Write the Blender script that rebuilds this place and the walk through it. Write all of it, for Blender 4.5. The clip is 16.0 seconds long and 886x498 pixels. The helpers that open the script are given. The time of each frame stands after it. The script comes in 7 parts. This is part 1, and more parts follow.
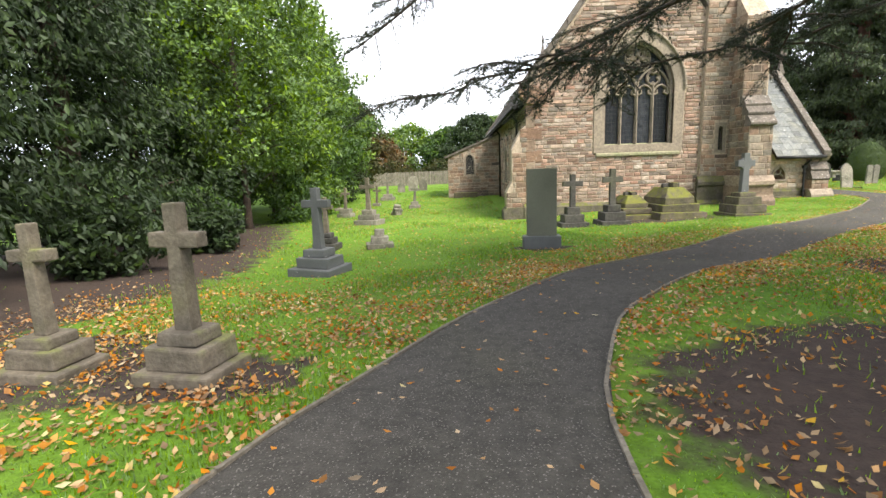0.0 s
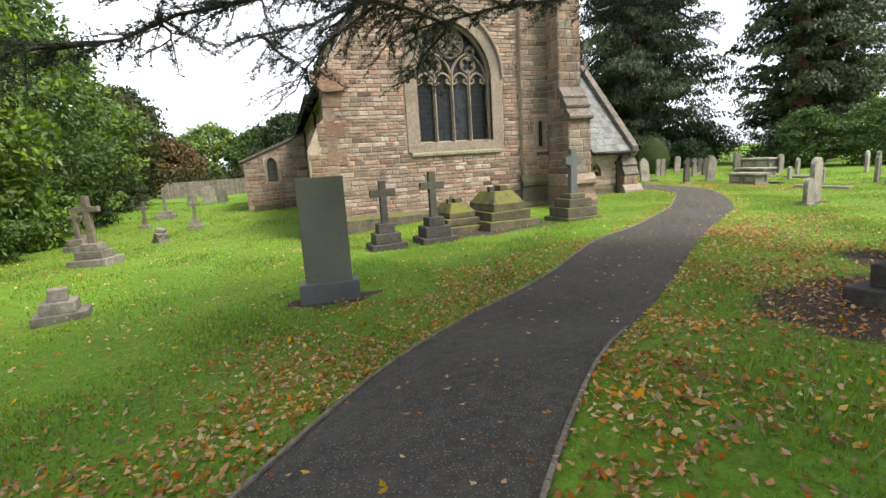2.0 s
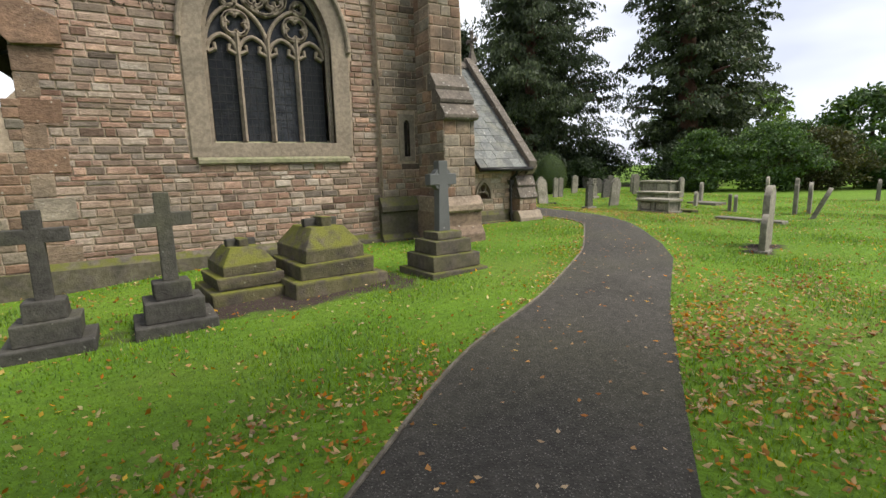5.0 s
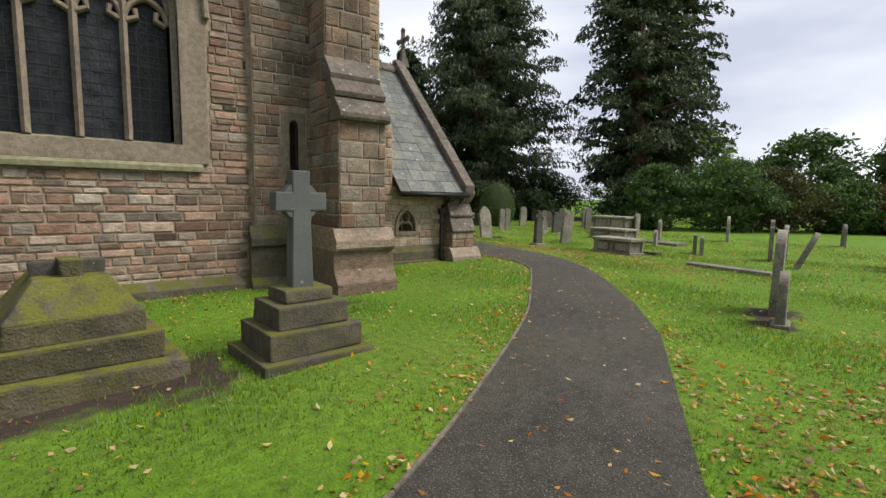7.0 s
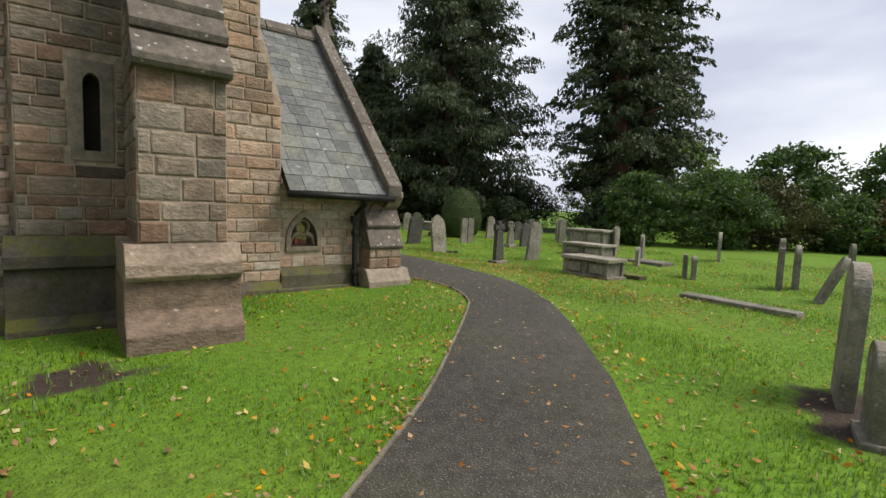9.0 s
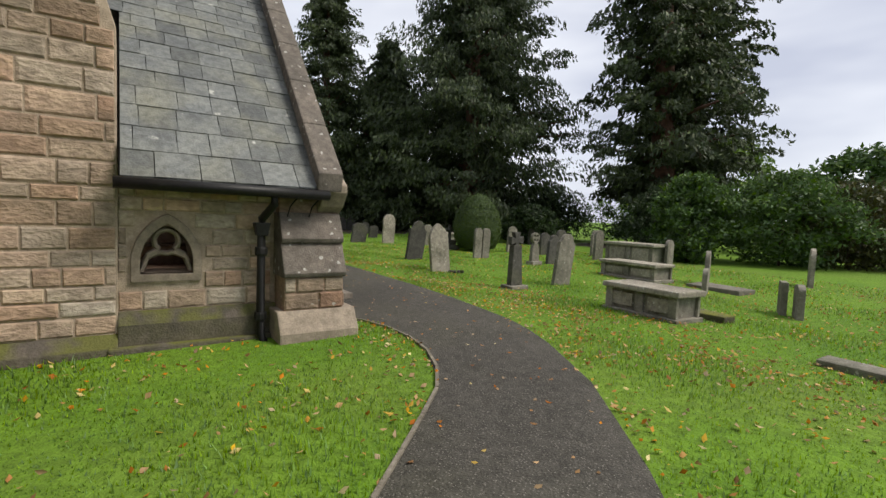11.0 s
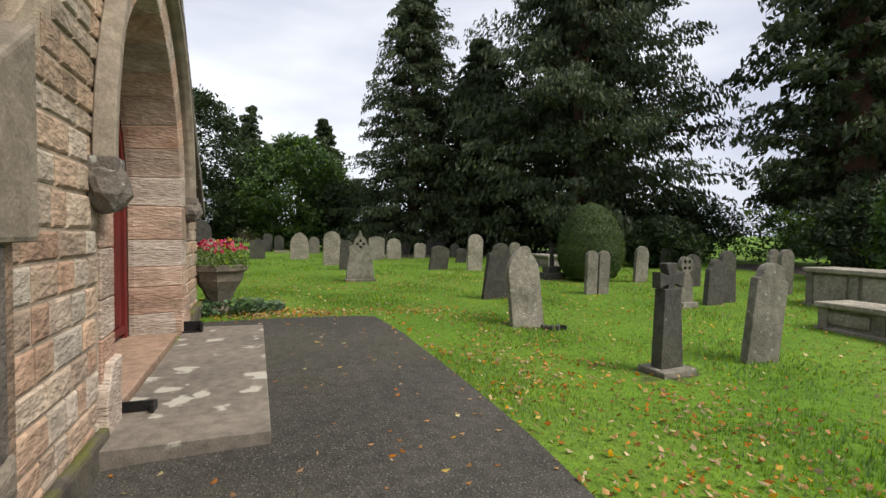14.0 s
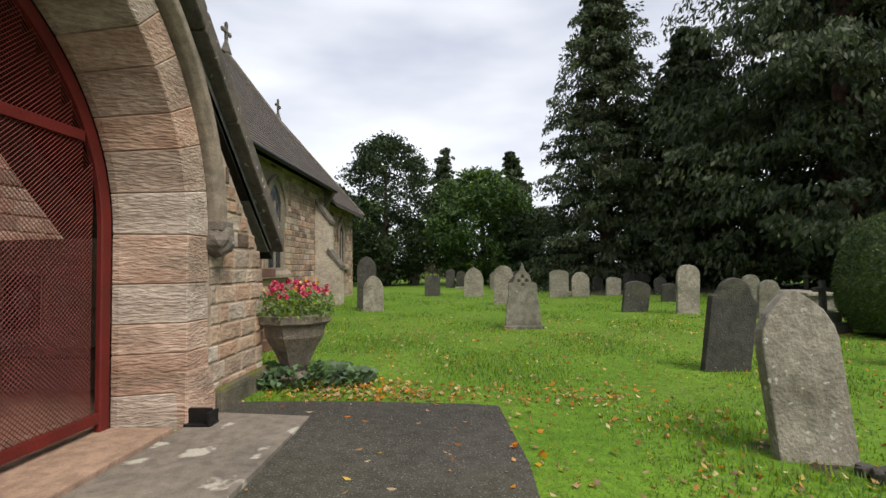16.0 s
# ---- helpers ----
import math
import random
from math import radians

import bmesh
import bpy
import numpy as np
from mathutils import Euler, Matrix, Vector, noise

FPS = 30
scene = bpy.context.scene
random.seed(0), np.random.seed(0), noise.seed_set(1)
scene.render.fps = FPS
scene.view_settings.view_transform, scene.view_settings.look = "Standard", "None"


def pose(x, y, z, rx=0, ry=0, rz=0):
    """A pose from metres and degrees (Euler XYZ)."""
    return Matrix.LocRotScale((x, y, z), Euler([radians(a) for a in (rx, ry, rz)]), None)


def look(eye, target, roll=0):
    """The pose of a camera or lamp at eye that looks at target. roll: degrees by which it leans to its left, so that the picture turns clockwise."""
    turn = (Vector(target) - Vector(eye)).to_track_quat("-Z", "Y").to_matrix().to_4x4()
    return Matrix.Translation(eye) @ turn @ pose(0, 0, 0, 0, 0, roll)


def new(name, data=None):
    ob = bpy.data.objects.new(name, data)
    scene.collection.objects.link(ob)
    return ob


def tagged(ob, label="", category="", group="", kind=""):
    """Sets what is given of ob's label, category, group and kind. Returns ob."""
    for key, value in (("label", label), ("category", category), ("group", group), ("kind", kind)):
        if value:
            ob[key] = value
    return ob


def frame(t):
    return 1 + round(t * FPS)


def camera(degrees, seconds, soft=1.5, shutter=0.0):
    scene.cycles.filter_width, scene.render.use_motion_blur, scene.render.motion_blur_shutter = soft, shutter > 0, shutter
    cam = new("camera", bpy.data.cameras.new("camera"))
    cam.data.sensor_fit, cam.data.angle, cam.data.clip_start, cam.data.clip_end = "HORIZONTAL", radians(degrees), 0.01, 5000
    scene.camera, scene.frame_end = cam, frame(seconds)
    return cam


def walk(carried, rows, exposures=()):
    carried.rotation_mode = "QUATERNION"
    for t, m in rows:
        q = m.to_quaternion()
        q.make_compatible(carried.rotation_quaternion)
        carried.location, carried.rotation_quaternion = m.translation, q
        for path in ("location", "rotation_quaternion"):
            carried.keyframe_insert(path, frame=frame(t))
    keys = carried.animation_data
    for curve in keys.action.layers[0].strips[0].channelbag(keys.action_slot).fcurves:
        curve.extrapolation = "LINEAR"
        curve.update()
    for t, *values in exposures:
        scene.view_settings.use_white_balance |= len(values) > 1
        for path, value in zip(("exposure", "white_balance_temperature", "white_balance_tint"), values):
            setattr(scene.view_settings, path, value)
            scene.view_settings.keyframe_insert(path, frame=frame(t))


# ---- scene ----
cam = camera(86.0, 16.0)
PATH = [
    (0, (0.176, 0.095, 1.331), (0.114, 2.067, 1.000), -1.94),
    (0.5, (0.412, 1.124, 1.336), (0.545, 3.092, 1.004), -2.48),
    (1, (0.736, 2.115, 1.347), (1.044, 4.062, 1.008), -3.22),
    (1.5, (1.140, 3.029, 1.355), (1.591, 4.948, 1.021), -3.66),
    (2, (1.614, 3.871, 1.354), (2.216, 5.745, 0.999), -3.65),
    (2.5, (2.094, 4.690, 1.342), (2.834, 6.512, 0.976), -3.34),
    (3, (2.587, 5.488, 1.333), (3.407, 7.275, 0.963), -3.02),
    (3.5, (3.167, 6.224, 1.338), (4.009, 8.003, 0.980), -2.75),
    (4, (3.816, 6.894, 1.347), (4.691, 8.658, 0.996), -1.96),
    (4.5, (4.480, 7.540, 1.358), (5.405, 9.279, 1.012), -1.91),
    (7, (7.574, 10.492, 1.257), (8.731, 12.109, 1.043), 0.86),
    (7.5, (8.240, 10.882, 1.269), (9.439, 12.467, 1.044), 0.80),
    (8, (8.927, 11.279, 1.267), (10.163, 12.837, 1.052), 1.36),
    (8.5, (9.613, 11.720, 1.247), (10.863, 13.268, 1.043), 1.58),
    (9, (10.281, 12.214, 1.212), (11.501, 13.788, 1.036), 2.08),
    (11.5, (13.542, 15.124, 1.143), (14.653, 16.782, 1.010), 1.99),
    (12, (14.067, 15.657, 1.142), (15.166, 17.324, 1.026), 1.79),
    (12.5, (14.579, 16.214, 1.139), (15.642, 17.904, 1.034), 2.01),
    (13, (15.056, 16.804, 1.136), (16.046, 18.539, 1.038), 1.46),
    (13.5, (15.471, 17.452, 1.147), (16.319, 19.261, 1.067), 1.07),
    (14, (15.849, 18.172, 1.168), (16.561, 20.040, 1.101), 0.62),
    (14.5, (16.253, 18.891, 1.172), (16.800, 20.815, 1.139), 0.40),
    (15, (16.627, 19.583, 1.166), (16.984, 21.551, 1.168), -0.06),
    (15.5, (16.921, 20.271, 1.158), (17.070, 22.265, 1.201), -0.41),
    (16, (17.191, 20.942, 1.156), (17.098, 22.938, 1.232), -0.75),
]
EXPOSURES = [(0.0, 1.62), (2.0, 1.34), (3.5, 1.12), (4.5, 0.88), (7.0, 0.46), (9.0, 0.42), (12.5, 0.34), (14.0, 0.44), (16.0, 0.4)]
walk(cam, [(t, look(eye, target, roll)) for t, eye, target, roll in PATH], EXPOSURES)


# ---- world, sun ----
world = bpy.data.worlds.new("overcast_sky")
scene.world = world
world.use_nodes = True
wn, wl = world.node_tree.nodes, world.node_tree.links
wn.clear()
w_out, w_bg = wn.new("ShaderNodeOutputWorld"), wn.new("ShaderNodeBackground")
w_sky, w_co, w_map = wn.new("ShaderNodeTexSky"), wn.new("ShaderNodeTexCoord"), wn.new("ShaderNodeMapping")
w_noise, w_ramp, w_mix = wn.new("ShaderNodeTexNoise"), wn.new("ShaderNodeValToRGB"), wn.new("ShaderNodeMix")
w_sky.sky_type, w_sky.sun_disc = "NISHITA", False
w_sky.sun_elevation, w_sky.sun_rotation = radians(42), radians(150)
w_map.inputs["Scale"].default_value = (1.0, 1.0, 3.2)
w_noise.inputs["Scale"].default_value, w_noise.inputs["Detail"].default_value = 1.7, 4.0
w_ramp.color_ramp.elements[0].position, w_ramp.color_ramp.elements[0].color = 0.36, (6.2, 6.5, 7.7, 1)
w_ramp.color_ramp.elements[1].position, w_ramp.color_ramp.elements[1].color = 0.66, (10.5, 10.7, 11.2, 1)
w_mix.data_type = "RGBA"
w_mix.inputs[0].default_value = 0.86
wl.new(w_co.outputs["Generated"], w_map.inputs["Vector"])
wl.new(w_map.outputs["Vector"], w_noise.inputs["Vector"])
wl.new(w_noise.outputs["Fac"], w_ramp.inputs["Fac"])
wl.new(w_sky.outputs["Color"], w_mix.inputs[6])
wl.new(w_ramp.outputs["Color"], w_mix.inputs[7])
wl.new(w_mix.outputs[2], w_bg.inputs["Color"])
w_bg.inputs["Strength"].default_value = 0.083
wl.new(w_bg.outputs["Background"], w_out.inputs["Surface"])
sun = new("sun", bpy.data.lights.new("sun", "SUN"))
sun.data.energy, sun.data.angle, sun.data.color = 3.0, radians(25), (1.0, 0.93, 0.81)
sun.matrix_world = look((0, 0, 60), (-34, 32, 0))


# ---- materials ----
def mat(name, c1, c2, scale=3.0, fine=45.0, rough=0.88, bump=0.35, rnd=0.0, island=False, spots=None, spot_scale=5.0,
        spot_size=0.32, moss=None, moss_at=0.5, stain=None, metal=0.0, hue=0.0, bed=None, dark=0.0):
    """Mottled surface: two colours in broad patches, fine grain with relief, and lichen spots, moss or stains where given."""
    m = bpy.data.materials.new(name)
    m.use_nodes = True
    n, l = m.node_tree.nodes, m.node_tree.links
    b = n["Principled BSDF"]
    geo = n.new("ShaderNodeNewGeometry")

    def noise_tex(s, d=5.0):
        t = n.new("ShaderNodeTexNoise")
        t.inputs["Scale"].default_value, t.inputs["Detail"].default_value = s, d
        if bed:
            mp = n.new("ShaderNodeMapping")
            mp.inputs["Scale"].default_value, mp.inputs["Rotation"].default_value = bed, (0.06, 0.1, 0.0)
            l.new(geo.outputs["Position"], mp.inputs["Vector"])
            l.new(mp.outputs["Vector"], t.inputs["Vector"])
        else:
            l.new(geo.outputs["Position"], t.inputs["Vector"])
        return t.outputs["Fac"]

    def remap(v, a, z, lo=0.0, hi=1.0):
        r = n.new("ShaderNodeMapRange")
        l.new(v, r.inputs[0])
        r.inputs[1].default_value, r.inputs[2].default_value, r.inputs[3].default_value, r.inputs[4].default_value = a, z, lo, hi
        return r.outputs[0]

    def mix(f, a, z, mode="MIX"):
        x = n.new("ShaderNodeMix")
        x.data_type, x.blend_type = "RGBA", mode
        for v, k in ((f, 0), (a, 6), (z, 7)):
            if isinstance(v, (int, float)):
                x.inputs[k].default_value = v
            elif isinstance(v, tuple):
                x.inputs[k].default_value = (*v, 1)
            else:
                l.new(v, x.inputs[k])
        return x.outputs[2]

    grain = noise_tex(fine, 3.0)
    col = mix(remap(noise_tex(scale), 0.32, 0.68), c1, c2)
    if rnd:
        if island:
            r = geo.outputs["Random Per Island"]
        else:
            r = n.new("ShaderNodeObjectInfo").outputs["Random"]
        h = n.new("ShaderNodeHueSaturation")
        l.new(remap(r, 0, 1, 1 - rnd, 1 + rnd), h.inputs["Value"])
        if hue:
            w = n.new("ShaderNodeTexWhiteNoise")
            w.noise_dimensions = "1D"
            l.new(r, w.inputs["W"])
            l.new(remap(w.outputs["Value"], 0, 1, 0.5 - hue, 0.5 + hue), h.inputs["Hue"])
            l.new(remap(w.outputs["Value"], 0, 1, 1.25, 0.6), h.inputs["Saturation"])
        l.new(col, h.inputs["Color"])
        col = h.outputs["Color"]
        if dark:
            wd = n.new("ShaderNodeTexWhiteNoise")
            wd.noise_dimensions = "1D"
            sc = n.new("ShaderNodeMath")
            sc.operation = "MULTIPLY"
            sc.inputs[1].default_value = 91.7
            l.new(r, sc.inputs[0])
            l.new(sc.outputs[0], wd.inputs["W"])
            col = mix(remap(wd.outputs["Value"], 1 - dark, 1 - dark + 0.02, 0, 0.8), col, (0.07, 0.055, 0.045))
    if stain:
        col = mix(remap(noise_tex(scale * 0.45, 6.0), 0.5, 0.72, 0, 0.85), col, stain)
    if bump >= 0.12:
        # grime at the scale of a hand
        col = mix(0.55, col, mix(remap(noise_tex(max(scale, 2.5) * 4.3, 8.0), 0.36, 0.62), (0.5, 0.49, 0.47), (1.08, 1.07, 1.05)), "MULTIPLY")
    if spots:
        v = n.new("ShaderNodeTexVoronoi")
        v.inputs["Scale"].default_value = spot_scale
        l.new(geo.outputs["Position"], v.inputs["Vector"])
        add = n.new("ShaderNodeMath")
        l.new(v.outputs["Distance"], add.inputs[0])
        l.new(remap(noise_tex(spot_scale * 2.2), 0.3, 0.7, -0.2, 0.3), add.inputs[1])
        col = mix(remap(add.outputs[0], spot_size, spot_size - 0.1, 0, 0.8), col, spots)
    if moss:
        sep = n.new("ShaderNodeSeparateXYZ")
        l.new(geo.outputs["Normal"], sep.inputs[0])
        mul = n.new("ShaderNodeMath")
        mul.operation = "MULTIPLY"
        l.new(remap(sep.outputs["Z"], -0.2, 0.7), mul.inputs[0])
        l.new(remap(noise_tex(4.0, 6.0), moss_at - 0.1, moss_at + 0.1), mul.inputs[1])
        col = mix(mul.outputs[0], col, moss)
    col = mix(0.55, col, mix(remap(grain, 0.25, 0.75), (0.45, 0.45, 0.45), (1.0, 1.0, 1.0)), "MULTIPLY")
    l.new(col, b.inputs["Base Color"])
    b.inputs["Roughness"].default_value, b.inputs["Metallic"].default_value = rough, metal
    b.inputs["Specular IOR Level"].default_value = 0.25
    if bump:
        bp = n.new("ShaderNodeBump")
        bp.inputs["Strength"].default_value, bp.inputs["Distance"].default_value = bump, 0.02
        l.new(grain, bp.inputs["Height"])
        l.new(bp.outputs["Normal"], b.inputs["Normal"])
    return m


SANDSTONE = mat("pink_sandstone_block", (0.44, 0.325, 0.25), (0.31, 0.215, 0.17), 2.5, 26, bump=0.9, rnd=0.48, hue=0.014, stain=(0.27, 0.205, 0.15), bed=(0.8, 0.8, 1.4), dark=0.035)
SANDSTONE_J = mat("pink_sandstone_blocks", (0.44, 0.325, 0.25), (0.31, 0.215, 0.17), 2.5, 26, bump=0.9, rnd=0.48, island=True, hue=0.014, stain=(0.27, 0.205, 0.15), bed=(0.8, 0.8, 1.4), dark=0.035)
DARKSTONE = mat("weathered_sandstone", (0.35, 0.26, 0.185), (0.23, 0.175, 0.13), 2.2, 26, bump=0.8, bed=(0.8, 0.8, 1.3), dark=0.03, rnd=0.25, hue=0.02, stain=(0.11, 0.09, 0.075), spots=(0.5, 0.48, 0.42), spot_scale=7, spot_size=0.12)
GOLDSTONE = mat("golden_sandstone", (0.54, 0.42, 0.31), (0.44, 0.325, 0.245), 2.0, 24, bump=0.9, bed=(0.8, 0.8, 1.4), dark=0.03, rnd=0.18, hue=0.014, stain=(0.22, 0.17, 0.12))
MORTAR = mat("lime_mortar", (0.52, 0.42, 0.33), (0.4, 0.32, 0.24), 2.0, 90, bump=0.4)
DRESSED = mat("dressed_grey_stone", (0.36, 0.30, 0.235), (0.29, 0.24, 0.19), 1.6, 50, bump=0.25, stain=(0.17, 0.15, 0.12))
SILL = mat("mossy_sill_stone", (0.33, 0.3, 0.21), (0.24, 0.25, 0.14), 2.6, 60, bump=0.3, spots=(0.5, 0.5, 0.42), spot_scale=12, spot_size=0.1)
JAMB = mat("banded_red_sandstone", (0.62, 0.46, 0.36), (0.42, 0.28, 0.205), 2.0, 14, bump=1.0, bed=(1.0, 1.6, 4.2), rnd=0.12, hue=0.012, stain=(0.28, 0.22, 0.17))
COPING = mat("lichened_coping", (0.2, 0.17, 0.145), (0.13, 0.115, 0.1), 3.0, 55, bump=0.5, spots=(0.5, 0.49, 0.45), spot_scale=9, spot_size=0.2, rnd=0.15)
SLATE = mat("grey_slate", (0.19, 0.2, 0.19), (0.13, 0.14, 0.145), 3.5, 50, rough=0.62, bump=0.35, rnd=0.28, spots=(0.52, 0.52, 0.48), spot_scale=3.2, spot_size=0.09, stain=(0.24, 0.24, 0.19))
ROOFTILE = mat("brown_roof_tile", (0.12, 0.1, 0.09), (0.085, 0.075, 0.07), 1.5, 30, bump=0.5)
GRAVE_GREY = mat("grey_gravestone", (0.29, 0.27, 0.225), (0.19, 0.175, 0.145), 2.6, 42, bump=0.5, rnd=0.2, spots=(0.44, 0.43, 0.37), spot_scale=11, spot_size=0.16, stain=(0.11, 0.115, 0.08))
GRAVE_DARK = mat("dark_gravestone", (0.1, 0.095, 0.085), (0.065, 0.062, 0.057), 3.0, 45, bump=0.45, rnd=0.15, spots=(0.34, 0.34, 0.3), spot_scale=9, spot_size=0.07, stain=(0.12, 0.12, 0.08))
GRAVE_PALE = mat("pale_lichened_gravestone", (0.42, 0.385, 0.32), (0.29, 0.26, 0.215), 3.0, 40, bump=0.55, rnd=0.12, spots=(0.52, 0.51, 0.45), spot_scale=13, spot_size=0.24, stain=(0.17, 0.16, 0.12))
GRAVE_GREEN = mat("green_tinged_slab", (0.155, 0.16, 0.12), (0.125, 0.13, 0.1), 1.4, 60, bump=0.1, stain=(0.1, 0.105, 0.075))
GRAVE_BUFF = mat("buff_cross_stone", (0.2, 0.17, 0.13), (0.12, 0.105, 0.085), 2.4, 40, bump=0.4, rnd=0.1, stain=(0.2, 0.17, 0.13), moss=(0.17, 0.18, 0.06), moss_at=0.6)
GRAVE_SLATE = mat("smooth_slate_stone", (0.135, 0.14, 0.14), (0.1, 0.105, 0.105), 2.0, 80, rough=0.6, bump=0.1, spots=(0.4, 0.4, 0.38), spot_scale=8, spot_size=0.06)
GRANITE = mat("red_granite", (0.2, 0.11, 0.085), (0.14, 0.085, 0.07), 30, 140, rough=0.5, bump=0.1)
MOSSY = mat("moss_covered_stone", (0.15, 0.125, 0.1), (0.07, 0.062, 0.05), 3.0, 40, bump=0.8, moss=(0.15, 0.155, 0.025), moss_at=0.46, spots=(0.4, 0.4, 0.34), spot_scale=10, spot_size=0.1)
PLINTH_M = mat("plinth_stone", (0.17, 0.145, 0.12), (0.09, 0.08, 0.068), 3.0, 45, bump=0.5, moss=(0.12, 0.125, 0.03), moss_at=0.47, rnd=0.15)
ASPHALT = mat("worn_asphalt", (0.086, 0.08, 0.069), (0.06, 0.056, 0.048), 0.9, 60, rough=0.88, bump=1.0, stain=(0.088, 0.085, 0.06), spots=(0.25, 0.235, 0.205), spot_scale=52, spot_size=0.28)
FLAG = mat("flagstone", (0.27, 0.235, 0.195), (0.19, 0.165, 0.14), 1.6, 70, bump=0.2, spots=(0.55, 0.52, 0.44), spot_scale=3.0, spot_size=0.33)
THRESH = mat("worn_threshold_stone", (0.44, 0.3, 0.22), (0.38, 0.26, 0.19), 1.5, 60, bump=0.2)
EDGING = mat("weathered_edging_board", (0.27, 0.24, 0.19), (0.16, 0.14, 0.11), 5, 60, bump=0.5)
IRON = mat("black_cast_iron", (0.012, 0.012, 0.013), (0.02, 0.019, 0.018), 8, 90, rough=0.45, bump=0.15)
REDPAINT = mat("dark_red_paint", (0.17, 0.022, 0.018), (0.12, 0.018, 0.015), 4, 60, rough=0.5, bump=0.1)
REDMESH = mat("red_wire_mesh", (0.2, 0.03, 0.022), (0.14, 0.022, 0.017), 4, 60, rough=0.5, bump=0.0)
INSIDE = mat("porch_inner_plaster", (0.3, 0.24, 0.19), (0.22, 0.18, 0.15), 1.5, 40, bump=0.3)
# near-black of the porch roof boards, also the painted shade inside the slit
DARK_BOARDS_SLIT = mat("dark_boarding", (0.03, 0.026, 0.022), (0.02, 0.018, 0.016), 3, 50)
GLASS_DARK = mat("leaded_glass", (0.022, 0.026, 0.034), (0.05, 0.052, 0.06), 9, 26, rough=0.22, bump=0.5, rnd=0.5, stain=(0.012, 0.012, 0.02))
LEAD = mat("lead_came", (0.05, 0.05, 0.052), (0.035, 0.035, 0.037), 8, 60, rough=0.6, bump=0.0)
FENCE = mat("grey_fence_board", (0.3, 0.27, 0.23), (0.2, 0.175, 0.145), 3, 30, bump=0.4, rnd=0.2)
FENCE_DARK = mat("brown_fence_board", (0.09, 0.062, 0.048), (0.06, 0.043, 0.035), 3, 30, bump=0.4, rnd=0.2)
URN = mat("weathered_urn_stone", (0.27, 0.225, 0.18), (0.16, 0.14, 0.115), 4, 50, bump=0.6, spots=(0.42, 0.4, 0.34), spot_scale=14, spot_size=0.14)
BARK = mat("brown_bark", (0.085, 0.06, 0.045), (0.05, 0.038, 0.03), 4, 18, bump=1.0)
REDBARK = mat("red_fibrous_bark", (0.15, 0.075, 0.05), (0.08, 0.045, 0.033), 5, 20, bump=1.0)
SOIL = mat("bare_soil", (0.075, 0.052, 0.04), (0.045, 0.033, 0.027), 2.5, 50, bump=0.9)


def leaf_mat(name, c1, c2, rnd=0.35, rough=0.55, hue=0.02, through_light=0.25):
    m = mat(name, c1, c2, 0.9, 30, rough, 0.0, rnd, True, hue=hue)
    b = m.node_tree.nodes["Principled BSDF"]
    b.inputs["Transmission Weight"].default_value = 0.0
    n, l = m.node_tree.nodes, m.node_tree.links
    out = n["Material Output"]
    tr, mx = n.new("ShaderNodeBsdfTranslucent"), n.new("ShaderNodeMixShader")
    l.new(b.inputs["Base Color"].links[0].from_socket, tr.inputs["Color"])
    mx.inputs[0].default_value = through_light
    l.new(b.outputs[0], mx.inputs[1])
    l.new(tr.outputs[0], mx.inputs[2])
    l.new(mx.outputs[0], out.inputs["Surface"])
    return m


GRASS_M = leaf_mat("grass_blades", (0.225, 0.39, 0.02), (0.14, 0.285, 0.014), 0.42, 0.6, 0.02, 0.5)
LEAF_LIGHT = leaf_mat("light_green_leaves", (0.17, 0.28, 0.04), (0.11, 0.2, 0.03))
LEAF_MID = leaf_mat("mid_green_leaves", (0.085, 0.16, 0.03), (0.055, 0.115, 0.022))
LEAF_DARK = leaf_mat("dark_yew_leaves", (0.04, 0.068, 0.022), (0.026, 0.048, 0.015))
LEAF_BLUE = leaf_mat("blue_green_conifer", (0.075, 0.105, 0.042), (0.05, 0.072, 0.03))
LEAF_CEDAR = leaf_mat("cedar_needles", (0.03, 0.042, 0.022), (0.02, 0.03, 0.016))
LEAF_YEW2 = leaf_mat("clipped_yew", (0.1, 0.155, 0.035), (0.065, 0.11, 0.024))
LEAF_BROWN = leaf_mat("rusty_leaves", (0.16, 0.085, 0.03), (0.1, 0.09, 0.03))
LEAF_OLIVE = leaf_mat("olive_leaves", (0.085, 0.085, 0.02), (0.05, 0.06, 0.016))
FALLEN = leaf_mat("fallen_autumn_leaves", (0.5, 0.27, 0.065), (0.33, 0.15, 0.05), 0.5, 0.65, 0.018)
FALLEN_Y = leaf_mat("fallen_yellow_leaves", (0.62, 0.42, 0.06), (0.5, 0.36, 0.11), 0.3, 0.6, 0.02)
PETAL = leaf_mat("pink_red_petals", (0.62, 0.03, 0.1), (0.55, 0.02, 0.05), 0.4, 0.5, 0.03)
PETAL_Y = leaf_mat("yellow_petals", (0.75, 0.5, 0.03), (0.7, 0.4, 0.02), 0.2, 0.5)


